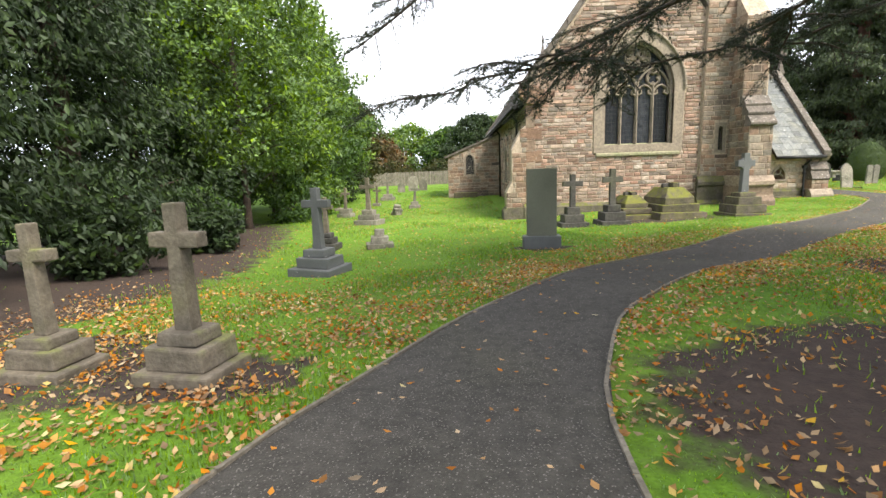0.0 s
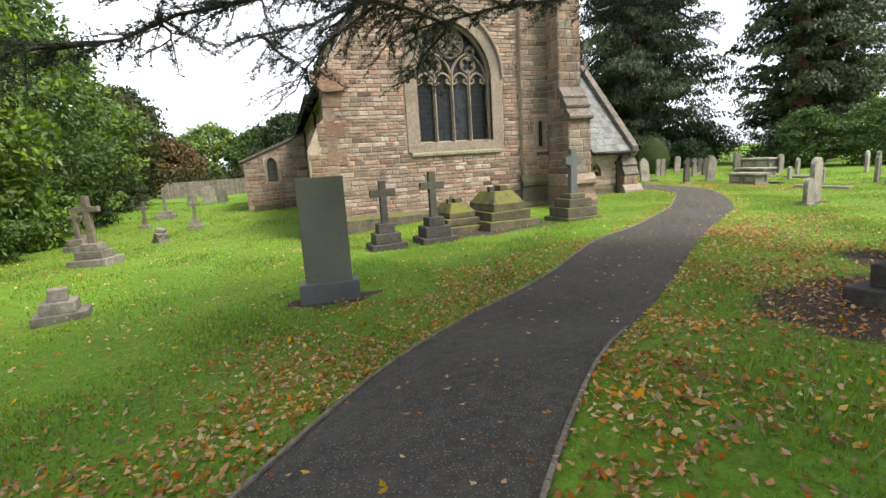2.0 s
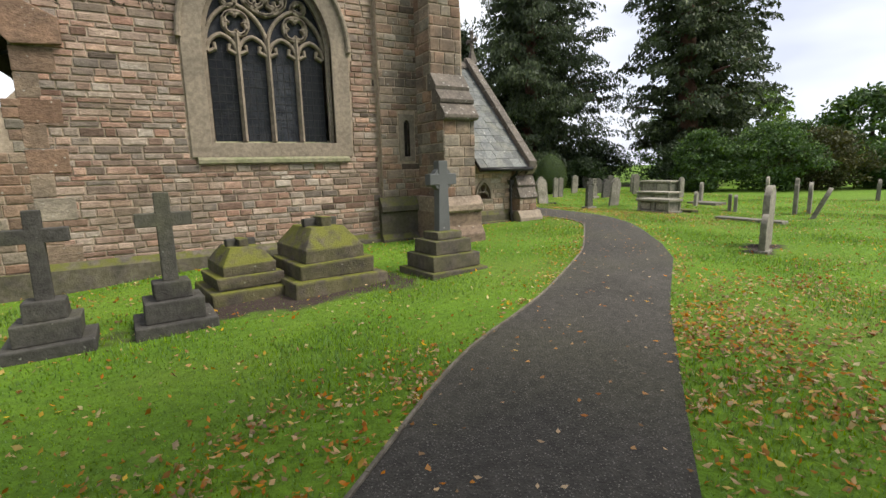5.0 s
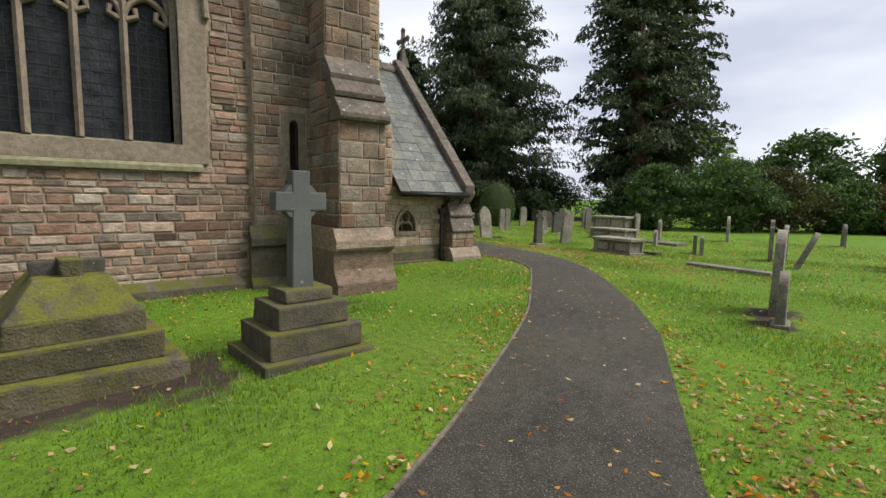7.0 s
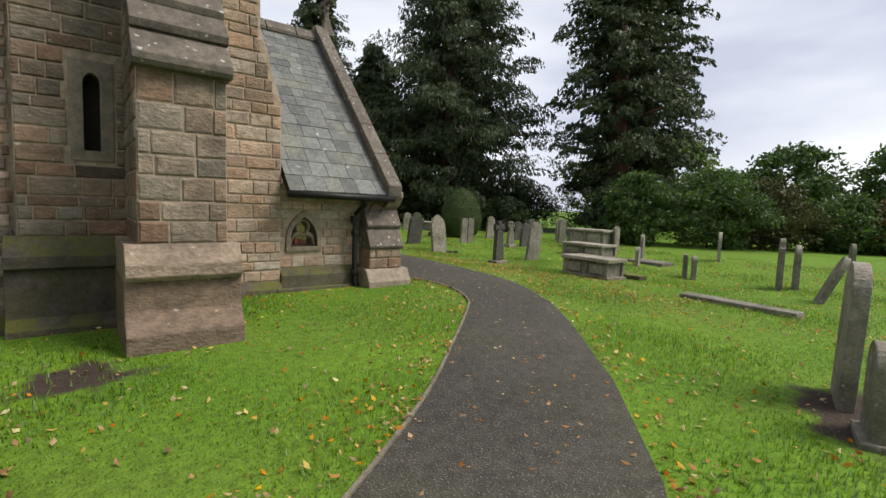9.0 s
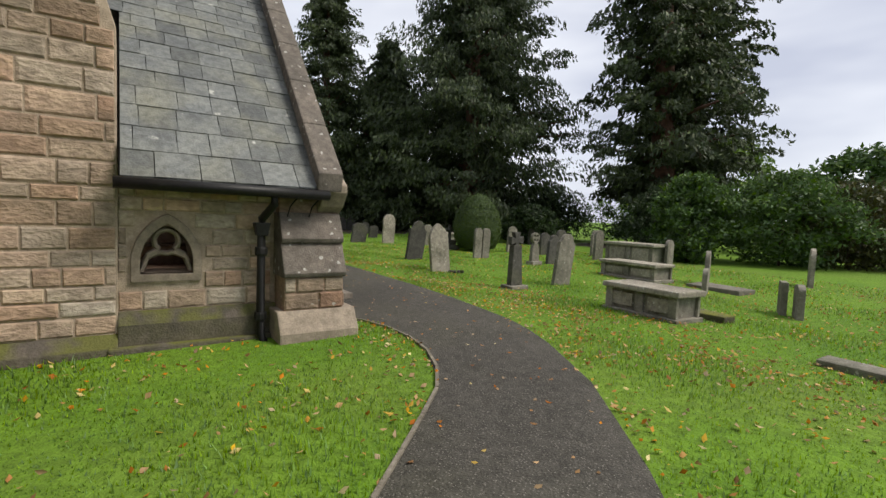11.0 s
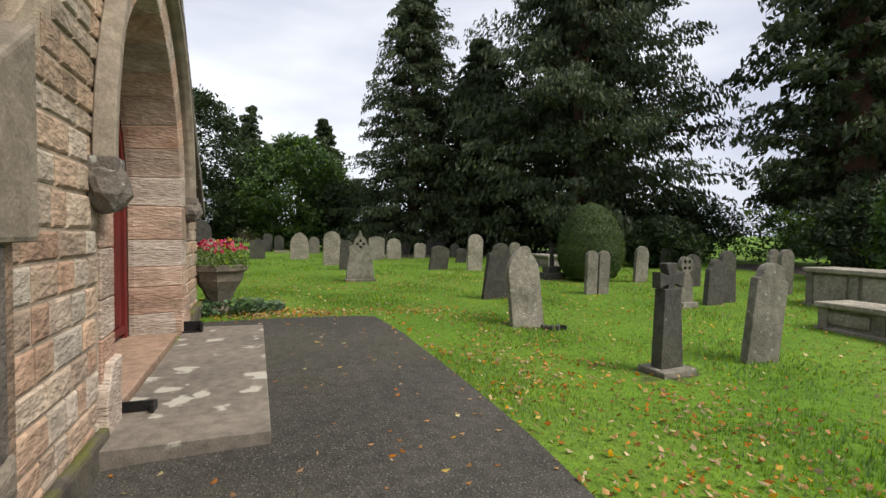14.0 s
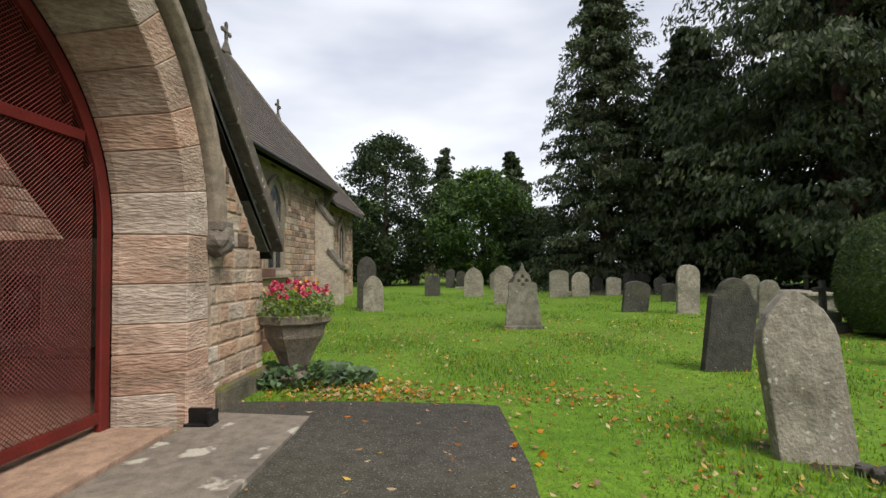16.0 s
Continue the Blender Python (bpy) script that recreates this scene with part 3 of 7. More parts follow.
def east_end():
    wall = structure("wall_east", prism(GABLE, EY, EY + 0.8, "y", 0, [WIN_IN[::-1]]), MORTAR, "pink sandstone gable wall with pale lime mortar")

    def keep(u, v):
        x, z = u + 3.0, v - 0.75
        if z > 4.3 + (4.35 - abs(x - CX)) * 1.39 - 0.12:
            return False
        if x > 9.74 and z < 7:
            return False
        if abs(x - CX) < 1.74 and 1.72 < z:
            if z < 4.1:
                return False
            c = CX + (0.62 if x < CX else -0.62)
            return math.hypot(x - c, z - 4.1) > 2.36
        return True
    masonry(wall, (3.0, EY, -0.75), (1, 0, 0), (0, -1, 0), 8.5, 11.0, (0.09, 0.175), (0.16, 0.52), keep, SANDSTONE, SANDSTONE_J, near=(5.0, 1.5), seed=3, joint=.022, proud=.022)
    # quoins on the corner
    for k in range(11):
        w = 0.62 if k % 2 else 0.36
        z = -0.7 + k * 0.44
        part("quoin", rough_box(2.985, 2.985 + w, EY - 0.028, EY + 0.3, z, z + 0.425, 0.016, 0.006), DARKSTONE, wall)
    part("plinth", prism([(EY + .05, -.9), (EY - .16, -.9), (EY - .16, -.3), (EY - .03, -.17), (EY + .05, -.17)], 2.9, 9.8, "x", 0.01), PLINTH_M, wall, "dark chamfered plinth course")
    # coping stones up the gable
    for side in (-1, 1):
        for k in range(8):
            a, b = k / 8, (k + 1) / 8 - 0.004
            p = [(CX + side * (4.42 - 4.42 * t), 4.25 + 6.1 * t) for t in (a, b)]
            out = [(p[0][0], p[0][1]), (p[1][0], p[1][1]), (p[1][0] + side * 0.06, p[1][1] + 0.26), (p[0][0] + side * 0.06, p[0][1] + 0.26)]
            part("coping_stone", prism(out if side < 0 else out[::-1], EY - 0.12, EY + 0.4, "y", 0.015), COPING, wall)
    for x0, x1 in ((2.74, 3.75), (10.95, 11.9)):
        part("kneeler", prism([(x0, 4.05), (x0 + .3, 3.7), (x1 - .3 if x0 < 5 else x1, 3.72), (x1, 3.75), (x1, 4.2), (x0 + .5, 4.45), (x0, 4.3)], EY - .13, EY + .35, "y", .02), DARKSTONE, wall, "carved kneeler stone")
    win = tagged(new("window_1"), "pointed four-light traceried stone church window", kind="structure")
    part("surround", prism(WIN_OUT, EY - 0.05, EY + 0.12, "y", 0.012, [WIN_IN[::-1]]), DRESSED, win, "dressed stone arch surround")
    hood = arch(CX, 1.74, 4.1, 2.36, 16)
    part("hood_mould", sweep2([(x, EY - 0.07, z) for x, z in hood], 0.055), DRESSED, win)
    part("sill", prism([(EY - .1, 1.62), (EY - .1, 1.7), (EY + .34, 2.12), (EY + .6, 2.12), (EY + .6, 1.62)], CX - 1.62, CX + 1.62, "x", .01), SILL, win, "sloping sill green with algae")
    part("inner_jamb", prism([(CX - 1.34, 2.05)] + arch(CX, 1.34, 4.1, 1.87) + [(CX + 1.34, 2.05)], EY + 0.12, EY + 0.2, "y", 0.01,
                             [([(CX - 1.24, 2.05)] + arch(CX, 1.24, 4.1, 1.77) + [(CX + 1.24, 2.05)])[::-1]]), DRESSED, win)
    yb = EY + 0.26
    for x in (-.62, 0, .62):
        part("mullion", prism([(CX + x - .055, yb - .02), (CX + x, yb - .09), (CX + x + .055, yb - .02), (CX + x + .055, yb + .12), (CX + x - .055, yb + .12)], 2.1, 4.35 if x else 4.3, "z", .006), DRESSED, win)
    bars = []
    for k in range(4):
        c = CX - .93 + .62 * k
        bars.append([(x, yb, z) for x, z in arch(c, .29, 3.95, .36, 6)])
        for s in (-1, 1):
            bars.append([(c + s * .27, yb, 3.93), (c + s * .13, yb, 4.0), (c + s * .15, yb, 4.12)])
    for s in (-1, 1):
        bars.append([(x, yb, z) for x, z in arch(CX + s * .62, .62, 4.1, .88, 8)])
        bars += foil(CX + s * .62, yb, 4.55, .25, 4)
    bars += foil(CX, yb, 5.25, .47, 6)
    for s in (-1, 1):
        bars += foil(CX + s * .2, yb, 5.12, .18, 4)
        bars += foil(CX + s * .17, yb, 5.47, .15, 4)
        bars += foil(CX + s * .72, yb, 5.0, .14, 3)
    for b in bars:
        part("tracery_bar", sweep2(b, 0.042, 0.1), DRESSED, win)
    yg = yb + 0.06
    for k in range(4):
        c = CX - .93 + .62 * k
        part("glass_pane", prism([(c - .28, 2.1)] + arch(c, .28, 3.95, .36, 6) + [(c + .28, 2.1)], yg, yg + .02, "y"), GLASS_DARK, win)
        lead = bmesh.new()
        for z in np.arange(2.25, 4.0, 0.17):
            merge(lead, prism([(c - .28, z), (c + .28, z), (c + .28, z + .012), (c - .28, z + .012)], yg - .008, yg, "y"))
        for x in (-.14, 0, .14):
            merge(lead, prism([(c + x, 2.1), (c + x + .01, 2.1), (c + x + .01, 4.1), (c + x, 4.1)], yg - .008, yg, "y"))
        part("lead_cames", lead, LEAD, win)
    part("tracery_glass", prism(arch(CX, 1.28, 4.1, 1.81), yg + .003, yg + .024, "y"), GLASS_DARK, win)
    # bay with the slit light
    bay_x0, bay_x1, fy = 9.76, 10.8, EY - 0.16
    slit = [(10.38, 1.72)] + arch(10.46, .08, 2.5, .12, 5) + [(10.54, 1.72)]
    bay = structure("wall_stair_bay", prism([(bay_x0, -.9), (bay_x1, -.9), (bay_x1, 8.2), (bay_x0, 8.2)], fy, EY + .05, "y", 0, [slit[::-1]]), MORTAR, "weathered dark sandstone stair bay")
    masonry(bay, (bay_x0, fy, .72), (1, 0, 0), (0, -1, 0), 1.04, 6.4, (0.12, 0.22), (0.2, 0.5), lambda u, v: not (abs(u - .7) < .22 and .85 < v < 2.1), DARKSTONE, near=(.5, 1), seed=5)
    part("slit_surround", prism([(10.25, 1.6), (10.67, 1.6), (10.67, 2.75), (10.25, 2.75)], fy - .02, fy + .1, "y", .008, [slit[::-1]]), DRESSED, bay)
    # near-black sheet standing in for the unlit depth of the slit
    part("dark_opening", rough_box(10.36, 10.56, EY - .03, EY - .004, 1.6, 2.75, .002), DARK_BOARDS_SLIT, bay)
    part("plinth", prism([(fy + .05, -.9), (fy - .2, -.9), (fy - .2, -.32), (fy - .1, -.2), (fy - .1, .34), (fy - .17, .37), (fy - .17, .5), (fy - .02, .72), (fy + .05, .72)], bay_x0 - .12, bay_x1, "x", .01), PLINTH_M, bay, "moulded plinth string")


def sweep2(points, half, depth=None):
    """A bar of square section along points in an upright plane facing y."""
    bm = bmesh.new()
    d = depth or half * 2
    rings = []
    n = len(points)
    for i, (x, y, z) in enumerate(points):
        a, b = points[max(i - 1, 0)], points[min(i + 1, n - 1)]
        t = Vector((b[0] - a[0], b[2] - a[2])).normalized()
        nx, nz = -t.y * half, t.x * half
        rings.append([bm.verts.new(p) for p in ((x + nx, y - d * .2, z + nz), (x + nx * .4, y - d * .5, z + nz * .4), (x - nx * .4, y - d * .5, z - nz * .4), (x - nx, y - d * .2, z - nz), (x - nx, y + d * .5, z - nz), (x + nx, y + d * .5, z + nz))])
    for a, b in zip(rings, rings[1:]):
        for k in range(6):
            bm.faces.new((a[k], b[k], b[(k + 1) % 6], a[(k + 1) % 6]))
    bm.faces.new(rings[0])
    bm.faces.new(rings[-1][::-1])
    bmesh.ops.recalc_face_normals(bm, faces=bm.faces[:])
    return bm


def foil(cx, y, cz, r, n):
    """A ring with n foils inside it, as polylines."""
    ring = [(cx + r * math.cos(a), y, cz + r * math.sin(a)) for a in np.linspace(0, math.tau, 19)]
    out = [ring]
    for k in range(n):
        a0 = math.tau * (k + .5) / n
        q = r * .55
        c = (cx + q * math.cos(a0), cz + q * math.sin(a0))
        w = r * .48
        out.append([(c[0] + w * math.cos(a0 + t), y, c[1] + w * math.sin(a0 + t)) for t in np.linspace(-2.0, 2.0, 7)])
    return out


def buttresses():
    b = tagged(new("wall_buttress_east"), "stepped sandstone buttress with weathered offsets", kind="structure")
    x0, x1 = 10.78, 11.63
    core = [(EY, -.9), (17.94, -.9), (17.94, 2.6), (18.5, 3.5), (18.5, 6.4), (EY, 7.6)]
    body = part("body", prism(core, x0, x1, "x", .01), MORTAR, b)
    part("base", prism([(EY, -.9), (17.72, -.9), (17.72, -.2), (17.88, .02), (17.88, .36), (EY, .36)], x0 - .14, x1 + .14, "x", .02), DARKSTONE, b, "chamfered base course")
    part("string", prism([(EY, .34), (17.84, .34), (17.79, .39), (17.79, .52), (17.93, .72), (EY, .72)], x0 - .13, x1 + .13, "x", .015), DARKSTONE, b, "moulded string course")
    for p in ([(18.2, 2.5), (17.83, 2.5), (17.8, 2.55), (17.8, 2.62), (18.06, 2.92), (18.2, 2.92)], [(18.4, 2.9), (18.0, 2.9), (17.98, 2.98), (18.22, 3.24), (18.4, 3.24)],
              [(18.6, 3.22), (18.2, 3.22), (18.18, 3.3), (18.44, 3.62), (18.6, 3.62)]):
        part("weathering_stone", prism(p, x0 - .04, x1 + .04, "x", .012), COPING, b)
    masonry(b, (x0, 17.94, .72), (1, 0, 0), (0, -1, 0), x1 - x0, 1.78, (.2, .31), (.24, .5), material=DARKSTONE, singles=200, seed=7)
    masonry(b, (x0, EY - .16, .72), (0, -1, 0), (-1, 0, 0), 1.3, 1.78, (.2, .31), (.3, .55), material=DARKSTONE, singles=200, seed=8)
    masonry(b, (x0, 18.5, 3.6), (1, 0, 0), (0, -1, 0), x1 - x0, 2.8, (.2, .31), (.24, .5), material=DARKSTONE, singles=200, seed=9)
    masonry(b, (x0, EY - .16, 3.6), (0, -1, 0), (-1, 0, 0), .74, 2.9, (.2, .31), (.3, .55), material=DARKSTONE, singles=200, seed=10)
    masonry(b, (x0, EY - .16, 2.5), (0, -1, 0), (-1, 0, 0), 1.0, 1.1, (.2, .31), (.3, .55), lambda u, v: v < 1.1 - (u - .55) * 1.6, material=DARKSTONE, singles=200, seed=12)
    s = tagged(new("wall_buttress_south"), "golden and pink sandstone buttress beside the porch", kind="structure")
    part("body", prism([(11.45, -.9), (12.93, -.9), (12.93, 2.75), (12.6, 3.85), (12.6, 5.6), (11.5, 7.0), (11.45, 7.0)], 19.98, 20.7, "y", .01), MORTAR, s)
    masonry(s, (11.64, 19.98, -.1), (1, 0, 0), (0, -1, 0), 1.28, 6.0, (.13, .25), (.2, .5), lambda u, v: u < (1.28 if v < 2.9 else 1.28 - min((v - 2.85) * .3, .33)), GOLDSTONE, near=(.6, 1.2), seed=11)
    part("plinth", prism([(20.0, -.9), (19.88, -.9), (19.88, -.22), (19.97, -.1), (20.0, -.1)], 11.9, 12.93, "x", .01), PLINTH_M, s)
    n = tagged(new("wall_buttress_north"), "corner buttress with sloping offsets, lichened stone", kind="structure")
    part("body", prism([(3.05, -1), (2.2, -1), (2.2, .3), (2.42, .75), (2.42, 2.0), (2.8, 2.75), (3.05, 3.0)], EY - .01, EY + .75, "y", .015), MORTAR, n)
    masonry(n, (2.2, EY - .01, -.7), (1, 0, 0), (0, -1, 0), .85, 3.5, (.16, .26), (.25, .45), lambda u, v: u > (.0 if v < 1.0 else .24 if v < 2.7 else .55), DARKSTONE, seed=13)
    part("base", prism([(2.98, -1), (2.08, -1), (2.08, -.42), (2.2, -.3), (2.98, -.3)], EY - .12, EY + .85, "y", .015), PLINTH_M, n)


def north_side():
    wall = structure("wall_north", prism([(3.0, -1), (3.6, -1), (3.6, 3.7), (3.0, 3.7)], EY + .8, 40.0, "y"), MORTAR, "grey-pink sandstone side wall")
    masonry(wall, (3.0, 33.0, -.75), (0, -1, 0), (-1, 0, 0), 12.8, 4.3, (.15, .24), (.3, .6), lambda u, v: not (1.2 < v < 3.2 and (abs(u - 9.8) < .42 or abs(u - 6) < .42)), SANDSTONE, SANDSTONE_J, singles=60, seed=14)
    for k, y in enumerate((23.2, 27.0)):
        w = tagged(new("window_%d" % (k + 2)), "narrow pointed lancet window in pale dressed stone", kind="structure")
        part("surround", prism([(y - .4, .5)] + arch(y, .4, 1.9, .62, 8) + [(y + .4, .5)], 2.95, 3.05, "x", .01, [([(y - .2, .6)] + arch(y, .2, 1.95, .36, 8) + [(y + .2, .6)])[::-1]]), DRESSED, w)
        part("glass_pane", prism([(y - .22, .55)] + arch(y, .22, 1.95, .38, 8) + [(y + .22, .55)], 2.985, 2.995, "x"), GLASS_DARK, w)
    gut = thing("gutter", (2.55, 20.0, 3.62), "black cast iron eaves gutter on brackets", "gutter")
    bm = tube([(0, -.6, 0), (0, 18, 0)], .075, 8)
    part("channel", bm, IRON, gut)
    for k in range(9):
        part("bracket", prism([(-.08, -.1), (.45, .1), (.45, .16), (-.08, -.04)], k * 2.0, k * 2 + .03, "y"), IRON, gut)
    dp = thing("downpipe", (2.88, 21.4, -.6), "black cast iron rainwater downpipe", "downpipe")
    part("pipe", tube([(-.3, 0, 4.2), (0, 0, 3.9), (0, 0, 0)], .05, 8), IRON, dp)
    dp2 = thing("downpipe", (2.88, 29.5, -.5), "black cast iron rainwater downpipe", "downpipe")
    part("pipe", tube([(-.3, 0, 4.1), (0, 0, 3.8), (0, 0, 0)], .05, 8), IRON, dp2)
    # vestry with a lean-to roof
    ay = 31.0
    hole = [(.85, .95)] + arch(1.1, .25, 1.85, .4, 6) + [(1.35, .95)]
    vestry = structure("wall_vestry", prism([(-.3, -1), (3.0, -1), (3.0, 3.4), (-.3, 2.1)], ay, ay + 6, "y", 0, [hole[::-1]]), MORTAR, "pink sandstone lean-to vestry wall")
    masonry(vestry, (-.3, ay, -.7), (1, 0, 0), (0, -1, 0), 3.3, 4.1, (.15, .25), (.25, .55), lambda u, v: v < 2.72 + u * .39 and not (abs(u - 1.4) < .36 and 1.55 < v < 2.95), DARKSTONE, singles=280, seed=15)
    w = tagged(new("window_4"), "small lattice-leaded pointed window in pale stone", kind="structure")
    part("surround", prism([(.74, .85)] + arch(1.1, .36, 1.85, .52, 6) + [(1.46, .85)], ay - .03, ay + .1, "y", .01, [hole[::-1]]), DRESSED, w)
    part("glass_pane", prism(hole, ay + .12, ay + .14, "y"), GLASS_DARK, w)
    bm = bmesh.new()
    for k in range(-4, 8):
        for s in (-1, 1):
            merge(bm, tube([(1.1 - .25 * s, ay + .11, .9 + k * .15), (1.1 + .25 * s, ay + .11, 1.3 + k * .15)], .008, 4))
    part("lead_lattice", bm, GRAVE_PALE, w)
    structure("roof_vestry", prism([(-.5, 1.98), (3.0, 3.38), (3.0, 3.5), (-.5, 2.1)], ay - .12, ay + 6.1, "y", .01), COPING, "stone-edged lean-to roof")
    ledge = thing("tomb_slab", (.8, ay - .45, lz(.8, ay - .45)), "low mossy stone block against the vestry wall", "stone block")
    part("block", rough_box(-.75, .75, -.3, .3, -.1, .32, .03, .02), MOSSY, ledge)


def roof_slope(name, ridge, eave, y0, y1, rows, label, material, thick=.05):
    """One pitch of a roof with its courses as thin overlapping strips."""
    bm = bmesh.new()
    for k in range(rows):
        a, b = k / rows, (k + 1) / rows + .01
        p = [(eave[0] + (ridge[0] - eave[0]) * t, eave[1] + (ridge[1] - eave[1]) * t) for t in (a, b)]
        vs = []
        for (x, z), lift in ((p[0], thick), (p[1], .012)):
            vs.append([bm.verts.new((x, y, z + lift)) for y in (y0, y1)])
        low = [bm.verts.new((p[0][0], y, p[0][1] - .02)) for y in (y0, y1)]
        bm.faces.new((vs[0][0], vs[0][1], vs[1][1], vs[1][0]))
        bm.faces.new((low[0], low[1], vs[0][1], vs[0][0]))
    bmesh.ops.recalc_face_normals(bm, faces=bm.faces[:])
    merge(bm, prism([(eave[0], eave[1] - .12), (ridge[0], ridge[1] - .12), ridge, eave], y0, y1, "y"))
    return structure(name, bm, material, label)


def nave():
    sx = 11.5
    roof_slope("roof_nave_north", (CX, 10.1), (2.55, 3.6), EY + .3, 40.0, 42, "steep brown tiled church roof", ROOFTILE)
    roof_slope("roof_nave_south", (CX, 10.1), (12.0, 4.3), EY + .3, 40.0, 42, "steep brown tiled church roof", ROOFTILE)
    roof_slope("roof_west_south", (CX, 9.0), (11.9, 3.85), 40.3, 45.5, 36, "lower brown tiled roof", ROOFTILE)
    roof_slope("roof_west_north", (CX, 9.0), (2.8, 3.85), 40.3, 45.5, 36, "lower brown tiled roof", ROOFTILE)
    wall = structure("wall_south", prism([(sx - .6, -.8), (sx, -.8), (sx, 4.35), (sx - .6, 4.35)], 20.6, 40.0, "y"), MORTAR, "pink and gold sandstone nave wall")
    masonry(wall, (sx, 26.2, -.1), (0, 1, 0), (1, 0, 0), 13.8, 4.4, (.15, .24), (.25, .55), lambda u, v: not (1.1 < v < 4.2 and abs(u - 8.6) < .85), GOLDSTONE, SANDSTONE_J, singles=120, near=(8, 2), seed=16)
    west = structure("wall_south_west", prism([(sx - .8, -.8), (sx - .15, -.8), (sx - .15, 3.95), (sx - .8, 3.95)], 40.0, 45.3, "y"), MORTAR, "pink sandstone wall of the lower west part")
    masonry(west, (sx - .15, 40.1, -.1), (0, 1, 0), (1, 0, 0), 5.2, 4.0, (.15, .24), (.25, .55), lambda u, v: not (1.2 < v < 3.6 and abs(u - 2.9) < .7), GOLDSTONE, SANDSTONE_J, singles=60, seed=17)
    structure("wall_west", prism([(2.9, -.8), (11.3, -.8), (11.3, 3.9), (CX, 8.95), (2.9, 3.9)], 45.0, 45.4, "y"), MORTAR, "plain far gable wall")
    structure("wall_nave_gable", prism([(3.0, 3.5), (11.5, 3.5), (11.9, 4.3), (CX, 10.35), (2.7, 4.0)], 39.85, 40.2, "y", .01), COPING, "stone gable parapet between the two roofs")
    structure("roof_verge", prism([(11.95, 3.95), (CX, 9.25), (CX, 9.0), (11.75, 3.75)], 45.35, 45.65, "y", .01), COPING, "stone verge of the lower roof")
    for y, x0, z0, z1, half, k in ((34.8, sx, 1.2, 2.9, .5, 5), (43.0, sx - .15, 1.4, 2.6, .4, 6)):
        w = tagged(new("window_%d" % k), "pointed traceried nave window in pale stone", kind="structure")
        inner = [(y - half, z0)] + arch(y, half, z1, half * 1.7, 8) + [(y + half, z0)]
        part("surround", prism([(y - half - .22, z0 - .12)] + arch(y, half + .22, z1, half * 1.7 + .22, 8) + [(y + half + .22, z0 - .12)], x0 - .1, x0 + .06, "x", .01, [inner[::-1]]), DRESSED, w)
        part("glass_pane", prism(inner, x0 + .004, x0 + .014, "x"), GLASS_DARK, w)
        part("mullion", rough_box(x0 + .016, x0 + .05, y - .05, y + .05, z0, z1 + .3, .005), DRESSED, w)
        part("hood_mould", prism([(y - half - .3, z1 - .1)] + arch(y, half + .3, z1, half * 1.7 + .3, 8) + [(y + half + .3, z1 - .1)] + ([(y - half - .22, z1 - .1)] + arch(y, half + .22, z1, half * 1.7 + .22, 8) + [(y + half + .22, z1 - .1)])[::-1], x0 + .06, x0 + .13, "x", .005), DRESSED, w)
        part("sill", prism([(x0, z0 - .3), (x0 + .16, z0 - .3), (x0 + .16, z0 - .2), (x0, z0 - .02)], y - 1.1, y + 1.1, "y", .008), DRESSED, w)
    for y in (39.0, 30.5):
        b = tagged(new("wall_buttress_nave"), "small stepped stone buttress on the nave wall", kind="structure")
        part("body", prism([(sx - .05, -.7), (sx + .95, -.7), (sx + .95, 1.2), (sx + .55, 1.75), (sx + .55, 2.9), (sx - .05, 3.7)], y - .3, y + .3, "y", .015), GOLDSTONE, b)
        for p in ([(sx + 1.0, 1.15), (sx + 1.02, 1.27), (sx + .5, 1.95), (sx + .45, 1.8)], [(sx + .6, 2.85), (sx + .62, 2.97), (sx, 3.85), (sx, 3.65)]):
            part("weathering_stone", prism(p, y - .34, y + .34, "y", .01), COPING, b)
    for x, y, z, k in ((CX, 40.0, 10.3, 1.15), (CX, 45.5, 9.15, 1.0)):
        gable_cross(x, y, z, k, 90)
    gut = thing("gutter", (12.02, 27.0, 4.25), "dark eaves gutter along the nave roof", "gutter")
    part("channel", tube([(0, 0, 0), (0, 12.8, 0)], .07, 8), IRON, gut)


def gable_cross(x, y, z, k, turn):
    c = thing("gable_cross", (x, y, z), "weathered stone cross finial on the roof gable", "finial", turn=turn)
    part("base", frustum(.3 * k, .3 * k, .12 * k, .12 * k, -.12, .3 * k), COPING, c)
    bm = bmesh.new()
    merge(bm, rough_box(-.05 * k, .05 * k, -.05 * k, .05 * k, .25 * k, .98 * k, .012))
    merge(bm, rough_box(-.26 * k, .26 * k, -.045 * k, .045 * k, .64 * k, .74 * k, .012))
    for u, v in ((-.27, .69), (.27, .69), (0, .98), (0, .5)):
        for a, b in ((.06, 0), (-.06, 0), (0, .06), (0, -.06)):
            merge(bm, lathe([(.0, -.04 * k), (.045 * k, -.03 * k), (.045 * k, .03 * k), (0, .04 * k)], 8), Matrix.Translation(((u + a * .8) * k, 0, (v + b * .8) * k)) @ Matrix.Rotation(math.pi / 2, 4, "X"))
    part("cross", bm, COPING, c)


# ---- the porch ----
PY, DY = 23.1, 23.3
GX = 14.92


